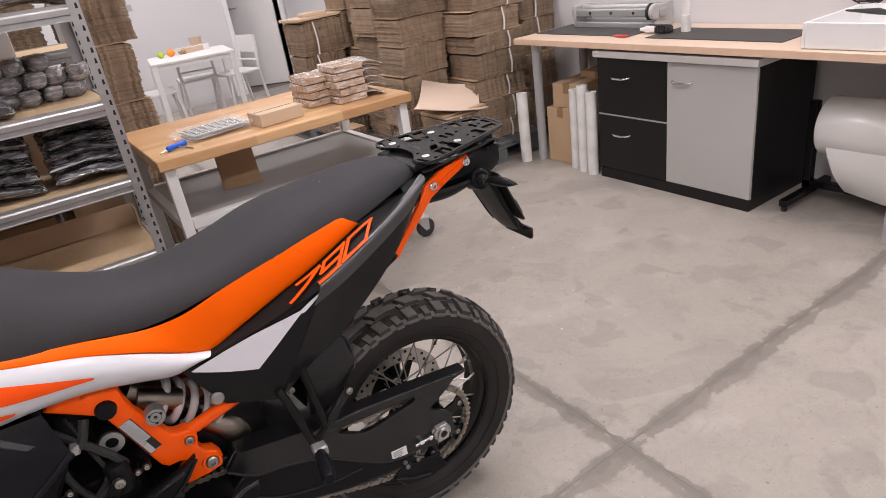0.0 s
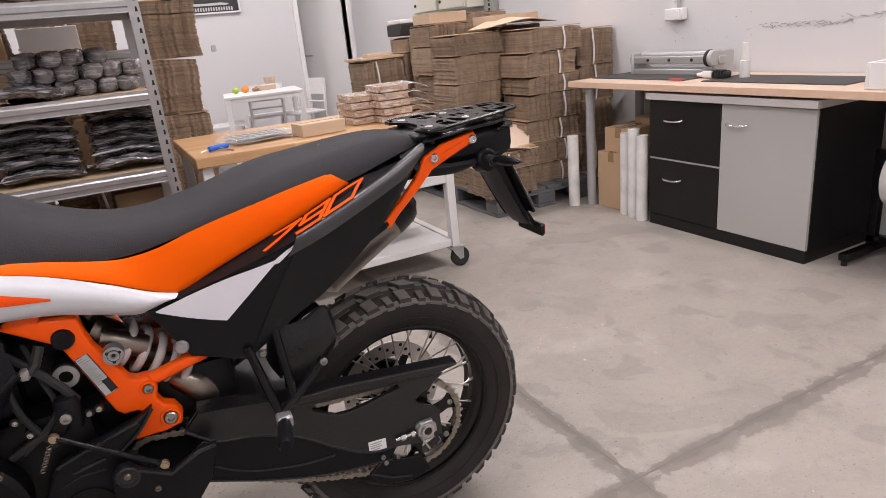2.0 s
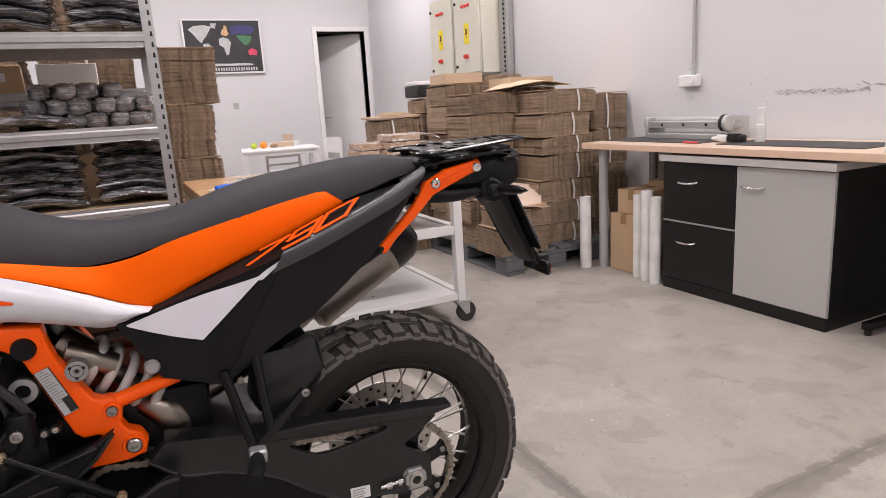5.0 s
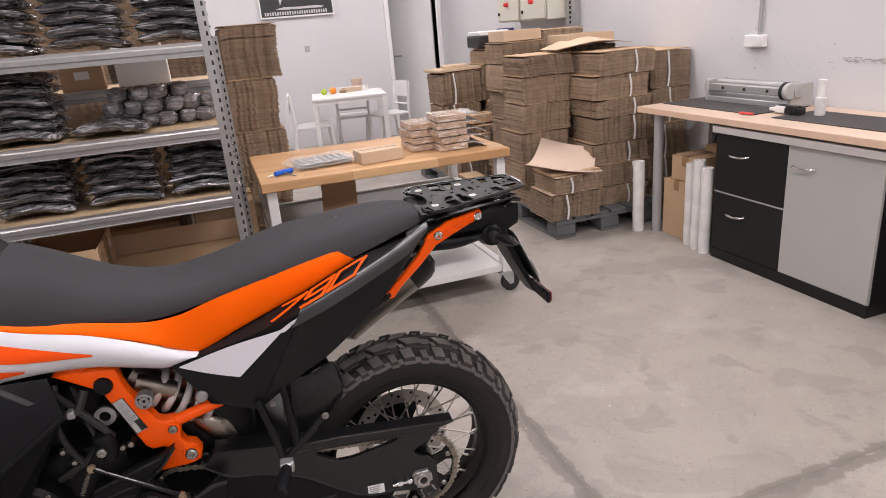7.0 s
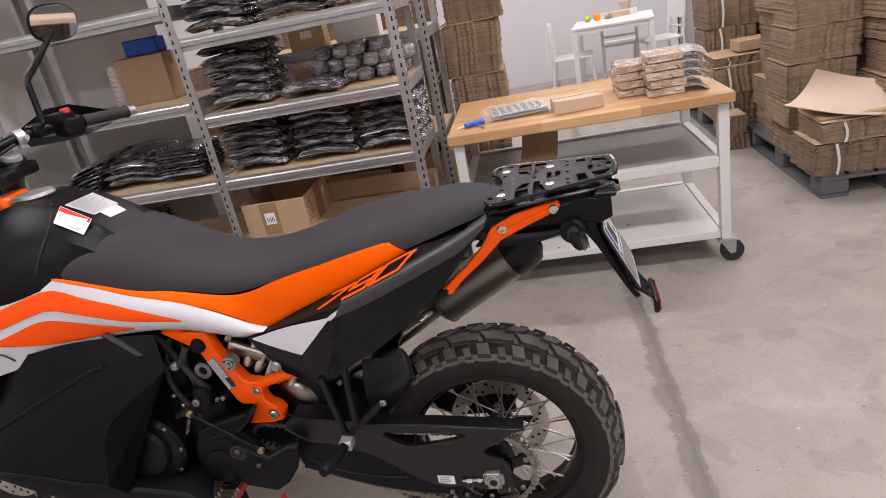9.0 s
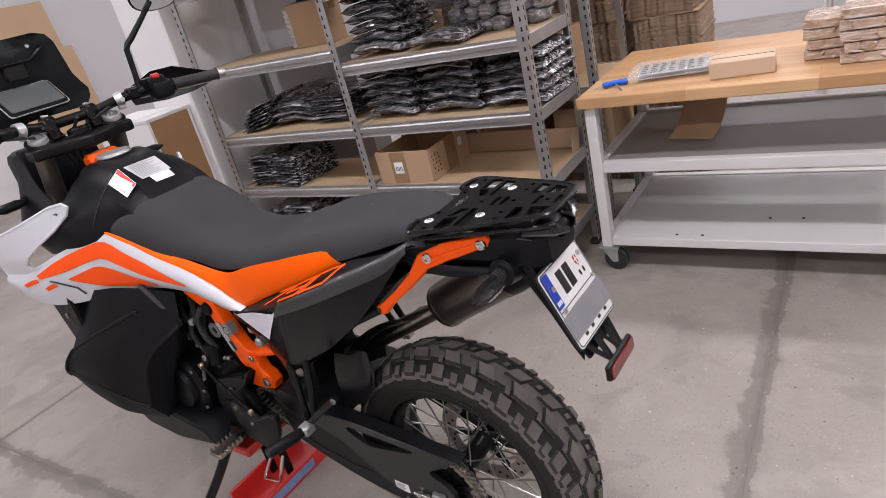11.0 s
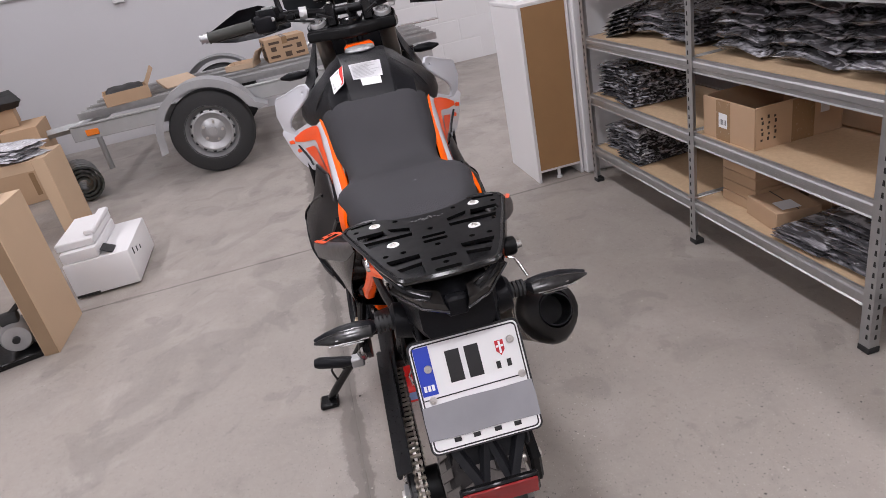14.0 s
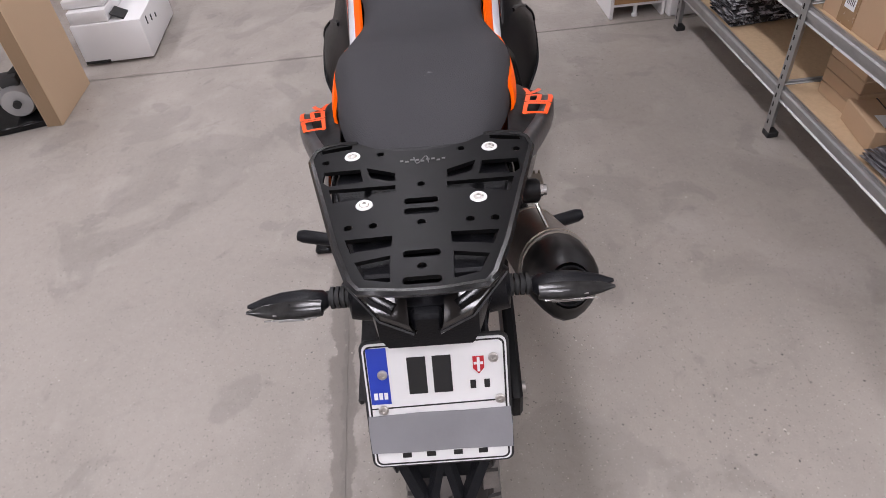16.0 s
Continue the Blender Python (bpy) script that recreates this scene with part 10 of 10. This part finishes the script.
CL = [(-1.155, -0.145), (-1.15, -0.10), (-1.135, -0.06), (-1.12, 0.0), (-1.135, 0.06), (-1.15, 0.10), (-1.155, 0.145), (-1.21, 0.150), (-1.235, 0.11), (-1.225, 0.05), (-1.215, 0.0), (-1.225, -0.05), (-1.235, -0.11), (-1.21, -0.150)]
prism(bm, [(u + 0.03 + max(0.0, 0.030 * (1 - (v / 0.10) ** 2)) * (u > -1.19), v) for u, v in CL], plan_xy, 1.150, 1.186, 0.010, 3)
sp("triple_clamp", bm, BLACK_M, "black upper triple clamp")
bm = bm_new()
prism(bm, [(u - 0.05, v) for u, v in CL], plan_xy, 0.965, 1.0, 0.006, 2)
sp("lower_clamp", bm, BLACK_M)
bm = bm_new()
lathe(bm, [(0.012, 0.0), (0.034, 0.0), (0.034, 0.012), (0.026, 0.016), (0.024, 0.006), (0.012, 0.006)], 28, "Z", (-1.140, 0, 1.191))
sp("steering_nut", bm, BLACK_S, "round steering head nut and key switch")
bm = bm_new()
bar = curve([(-1.055, -0.43, 1.235), (-1.085, -0.29, 1.243), (-1.115, -0.21, 1.250), (-1.150, -0.14, 1.243), (-1.172, -0.08, 1.232), (-1.176, 0.0, 1.230), (-1.172, 0.08, 1.232), (-1.150, 0.14, 1.243), (-1.115, 0.21, 1.250), (-1.085, 0.29, 1.243), (-1.055, 0.43, 1.235)], 45)
tube(bm, bar, [0.0115] * 8 + [0.0125, 0.0135] + [0.0146] * 25 + [0.0135, 0.0125] + [0.0115] * 8, 14)
hb = sp("handlebar", bm, BLACK_M, "wide black tapered handlebar")
for s in SIDES:
    bm = bm_new()
    box(bm, -1.20, s * 0.06 - 0.018, 1.186, -1.155, s * 0.06 + 0.018, 1.256, 0.006)
    rz_ = sp("bar_riser", bm, BLACK_S, "black bar riser with screws")
    for du in (-0.014, 0.014):
        b_ = bolt_head(rz_, steer @ Vector((-1.178 + du, s * 0.06, 1.256)), (0, 0, 1), 0.006)
    bm = bm_new()
    cyl(bm, (-1.149, s * 0.132, 1.2435), (-1.143, s * 0.154, 1.246), 0.0200, seg=22)
    box(bm, -1.158, s * 0.143 - 0.010, 1.214, -1.136, s * 0.143 + 0.010, 1.228, 0.003)
    cyl(bm, (-1.128, s * 0.143, 1.243), (-1.118, s * 0.143, 1.243), 0.007, seg=12)
    sp("bar_clamp", bm, ALU_L, "bright aluminium bar clamp")
    bm = bm_new()
    gp = [(-1.084, s * 0.295, 1.243), (-1.083, s * 0.30, 1.243), (-1.0555, s * 0.425, 1.2352), (-1.055, s * 0.43, 1.235)]
    tube(bm, gp, [0.020, 0.0165, 0.0165, 0.019], 14)
    sp("grip", bm, mat("olive_black_grip", (0.035, 0.036, 0.030), 0.65, var=0.2, bump=0.3, bscale=60) if s < 0 else RUBBER_B, "worn rubber grip")
    bm = bm_new()
    cyl(bm, (-1.055, s * 0.43, 1.235), (-1.052, s * 0.443, 1.2345), 0.013, 0.015, 14)
    cyl(bm, (-1.052, s * 0.443, 1.2345), (-1.049, s * 0.455, 1.234), 0.010, 0.014, 14)
    sp("bar_end", bm, ALU, "pale bar end weight")
    bm = bm_new()
    box(bm, -1.122, min(s * 0.222, s * 0.288), 1.212, -1.064, max(s * 0.222, s * 0.288), 1.268, 0.014, 3)
    prism(bm, [(-1.128, s * 0.205), (-1.128, s * 0.262), (-1.085, s * 0.276), (-1.066, s * 0.262), (-1.070, s * 0.215)], plan_xy, 1.250, 1.282, 0.006, 2)
    sw = sp("switchgear", bm, BLACK_P, "black switch housing")
    if s > 0:
        bm = bm_new()
        box(bm, -1.082, 0.232, 1.276, -1.062, 0.254, 1.290, 0.003)
        sp("red_switch", bm, RED, "red kill switch", sw)
    else:
        for k in range(4):
            # cross-shaped pad of four wedge buttons
            a0 = math.pi / 2 * k
            bm = bm_new()
            prism(bm, [(-1.097 + 0.003 * math.cos(a0), -0.238 + 0.003 * math.sin(a0)), (-1.097 + 0.020 * math.cos(a0 - 0.60), -0.238 + 0.020 * math.sin(a0 - 0.60)), (-1.097 + 0.020 * math.cos(a0 + 0.60), -0.238 + 0.020 * math.sin(a0 + 0.60))], plan_xy, 1.2815, 1.2865)
            sp("button", bm, GALV_D, "grey wedge button", sw)
        for k in range(2):
            bm = bm_new()
            box(bm, -1.073, -0.242 + 0.013 * k, 1.244, -1.066, -0.232 + 0.013 * k, 1.256, 0.002)
            sp("button", bm, GALV_D, "grey button", sw)
    # lever and its perch
    bm = bm_new()
    tube(bm, curve([(-1.135, s * 0.20, 1.236), (-1.142, s * 0.26, 1.228), (-1.128, s * 0.34, 1.222), (-1.108, s * 0.42, 1.220), (-1.10, s * 0.435, 1.222)], 16), [0.008] * 4 + [0.0065] * 10 + [0.008, 0.007], 8)
    sp("lever", bm, BLACK_S if s < 0 else ALU, "control lever")
    bm = bm_new()
    box(bm, -1.150, min(s * 0.165, s * 0.235), 1.232, -1.108, max(s * 0.165, s * 0.235), 1.268 if s > 0 else 1.256, 0.006)
    sp("lever_perch", bm, BLACK_M, "black lever perch and reservoir")
    # hand guard
    bm = bm_new()
    sheet(bm, [(-1.20, s * 0.205, 1.262), (-1.190, s * 0.285, 1.292), (-1.170, s * 0.350, 1.290), (-1.115, s * 0.450, 1.242)], [(-1.19, s * 0.200, 1.208), (-1.175, s * 0.30, 1.196), (-1.15, s * 0.38, 1.198), (-1.108, s * 0.450, 1.216)], 16, 6, (-0.020, 0, 0), 0.004, 1.0, smooth=False)
    hg = sp("hand_guard", bm, BLACK_P, "black faceted plastic hand guard", smooth=20)
    bm = bm_new()
    tube(bm, [(-1.118, s * 0.450, 1.228), (-1.085, s * 0.462, 1.232), (-1.052, s * 0.452, 1.234)], 0.007, 8)
    sp("guard_stay", bm, BLACK_M, "", hg)
    # mirror
    bm = bm_new()
    tube(bm, [(-1.118, s * 0.205, 1.262), (-1.124, s * 0.210, 1.30), (-1.130, s * 0.218, 1.372), (-1.128, s * 0.226, 1.386), (-1.122, s * 0.240, 1.398), (-1.105, s * 0.315, 1.470), (-1.102, s * 0.330, 1.485)], [0.010, 0.0085, 0.0085, 0.009, 0.009, 0.0075, 0.0075], 10)
    mi = sp("mirror", bm, BLACK_S, "round-armed rear mirror")
    bm = bm_new()
    c_ = Vector((-1.10, s * 0.345, 1.505))
    fx_, fy_, fz_ = Vector((0.97, s * -0.12, -0.16)).normalized(), Vector((0.10, s * 1, 0)).normalized(), Vector((0.16, 0, 0.98))
    rings = [ring(bm, c_ + fx_ * d, fy_, fz_, r * 1.30, r * 0.85, 26, 2.6) for d, r in ((-0.028, 0.02), (-0.022, 0.045), (-0.004, 0.058), (0.0, 0.056))]
    bridge(bm, rings)
    sp("mirror_shell", bm, BLACK_P, "", mi)
    bm = bm_new()
    rings = [ring(bm, c_ + fx_ * d, fy_, fz_, 0.054 * 1.30, 0.054 * 0.85, 26, 2.6) for d in (0.0003, 0.0014)]
    bridge(bm, rings)
    sp("mirror_glass", bm, MIRROR, "mirror glass", mi)
for k in range(4):
    bm = bm_new()
    y = -0.10 + 0.05 * k
    tube(bm, curve([(-1.11, y * 1.9, 1.235), (-1.15, y * 1.2, 1.215), (-1.20, y * 0.6, 1.19), (-1.23, y * 0.3, 1.10)], 12), 0.0045, 6)
    sp("control_cable", bm, RUBBER_B, "black control cable")

# instrument display and screen
DM = Matrix.Translation((-1.315, -0.018, 1.312)) @ Matrix.Rotation(radians(39), 4, "Y")


def dash(a, b, d):
    return DM @ Vector((-b, a, d))


bm = bm_new()
prism(bm, rounded(-0.088, -0.056, 0.088, 0.056, 0.012), dash, -0.022, 0.0, 0.004)
ds = bpart("display", bm, BLACK_P, "rectangular dark instrument display")
part("display_rim", prism(bm_new(), rounded(-0.0905, -0.0585, 0.0905, 0.0585, 0.013), dash, -0.008, -0.0045), ALU_L, ds, "pale display rim")
part("display_glass", prism(bm_new(), rounded(-0.080, -0.047, 0.080, 0.049, 0.008), dash, 0.0002, 0.0016), SCREEN, ds, "dark glossy glass", 0)
bm = bm_new()
tube(bm, [(-1.345, -0.05, 1.30), (-1.40, -0.05, 1.16)], 0.014, 8)
tube(bm, [(-1.345, 0.02, 1.30), (-1.40, 0.02, 1.16)], 0.014, 8)
bpart("display_bracket", bm, BLACK_M)
bm = bm_new()
NX = 11
rows_ = []
SCR = [(1.235, 0.180), (1.262, 0.198), (1.288, 0.198), (1.312, 0.180), (1.345, 0.160), (1.395, 0.146), (1.445, 0.132), (1.470, 0.112), (1.481, 0.075)]
for z, w in SCR:
    u = -1.385 + 0.32 * (z - 1.235)
    rows_.append([Vector((u - 0.055 * (1 - (2 * i / (NX - 1) - 1) ** 2), w * (2 * i / (NX - 1) - 1) - 0.012, z)) for i in range(NX)])
V1 = [[bm.verts.new(p) for p in r] for r in rows_]
V2 = [[bm.verts.new(p - Vector((0.004, 0, 0))) for p in r] for r in rows_]
for j in range(8):
    for i in range(NX - 1):
        bm.faces.new((V1[j][i], V1[j][i + 1], V1[j + 1][i + 1], V1[j + 1][i]))
        bm.faces.new((V2[j][i], V2[j + 1][i], V2[j + 1][i + 1], V2[j][i + 1]))
ws = bpart("windscreen", bm, GLASS_T, "dark smoked windscreen")
for v_ in (-0.075, 0.055):
    bolt_head(ws, (-1.352, v_, 1.448), (1, 0, 0.3), 0.006, STEEL)
bm = bm_new()
tube(bm, [(-1.345, -0.11, 1.435), (-1.345, -0.06, 1.41), (-1.345, 0.04, 1.41), (-1.345, 0.09, 1.44)], [0.012, 0.012, 0.012, 0.012], 8, 0.6)
box(bm, -1.36, -0.045, 1.36, -1.34, 0.025, 1.41, 0.006)
bpart("screen_bracket", bm, BLACK_S, "black screen bracket")
bm = bm_new()
box(bm, -1.46, -0.12, 0.98, -1.32, 0.12, 1.17, 0.03, 2)
bpart("headlight_unit", bm, BLACK_P, "black headlight housing")
for s in SIDES:
    bm = bm_new()
    sheet(bm, [(-1.30, -0.13, 1.18), (-1.22, -0.15, 1.08), (-1.12, -0.17, 1.03)], [(-1.35, -0.16, 1.02), (-1.27, -0.22, 0.98), (-1.14, -0.20, 0.96)], 12, 5, (0, -0.01, 0), 0.005, 1.0 if s < 0 else -1.0)
    bpart("nose_panel", bm, BLACK_P, "black nose panel")
    bm = bm_new()
    tube(bm, [(-1.26, s * 0.15, 1.06), (-1.255, s * 0.19, 1.055)], 0.008, 8)
    rings = [ring(bm, Vector((-1.25, s * v, 1.05)), Vector((1, 0, 0)), Vector((0, 0, 1)), r, r * 0.7, 14) for v, r in ((0.19, 0.012), (0.21, 0.02), (0.25, 0.02), (0.28, 0.006))]
    bridge(bm, rings)
    bpart("front_indicator", bm, BLACK_P, "dark front turn indicator")
bm = bm_new()
sheet(bm, [(-1.80, -0.055, 0.60), (-1.66, -0.062, 0.715), (-1.50, -0.065, 0.745), (-1.33, -0.062, 0.70), (-1.22, -0.055, 0.58)], [(-1.80, 0.055, 0.60), (-1.66, 0.062, 0.715), (-1.50, 0.065, 0.745), (-1.33, 0.062, 0.70), (-1.22, 0.055, 0.58)], 22, 7, (0, 0, 0.025), 0.004)
sp("front_mudguard", bm, BLACK_P, "black front mudguard")
bm = bm_new()
sheet(bm, [(-1.10, -0.13, 0.34), (-0.9, -0.14, 0.30), (-0.68, -0.12, 0.30)], [(-1.10, 0.13, 0.34), (-0.9, 0.14, 0.30), (-0.68, 0.12, 0.30)], 14, 5, (0, 0, -0.05), 0.005)
bpart("skid_plate", bm, BLACK_M, "black skid plate")

# red scissor lift below the engine
JM = BIKE @ pose(-0.787, -0.05, 0)
lift = thing("motorcycle_lift", "small red steel lift under the engine", "lift", JM)
part("base_plate", box(bm_new(), -0.066, -0.145, 0.0, 0.066, 0.150, 0.008, 0.002), RED, lift)
for x in (-0.078, 0.0665):
    part("side_rail", box(bm_new(), x, -0.148, 0.0, x + 0.0115, 0.152, 0.054, 0.003), RED, lift)
for x in (-0.050, 0.040):
    part("scissor_arm", box(bm_new(), x, -0.005, 0.009, x + 0.010, 0.020, 0.200, 0.002), BLACK_M, lift, "dark steel lifting arm")
part("cradle", box(bm_new(), -0.170, -0.105, 0.200, 0.060, 0.110, 0.232, 0.006), RED, lift)
part("label", box(bm_new(), 0.0782, -0.120, 0.012, 0.0790, 0.080, 0.042), mat("blue_white_label", (0.2, 0.28, 0.5), 0.5, var=0.4, scale=60), lift, "worn label", 0)
bm = bm_new()
tube(bm, [(0.019, -0.011, 0.125), (-0.010, -0.048, 0.052), (-0.008, -0.052, 0.046), (0.050, -0.044, 0.046), (0.056, -0.040, 0.052), (0.062, -0.004, 0.125)], 0.0055, 8)
part("handle", bm, CHROME, lift, "bright wire handle")
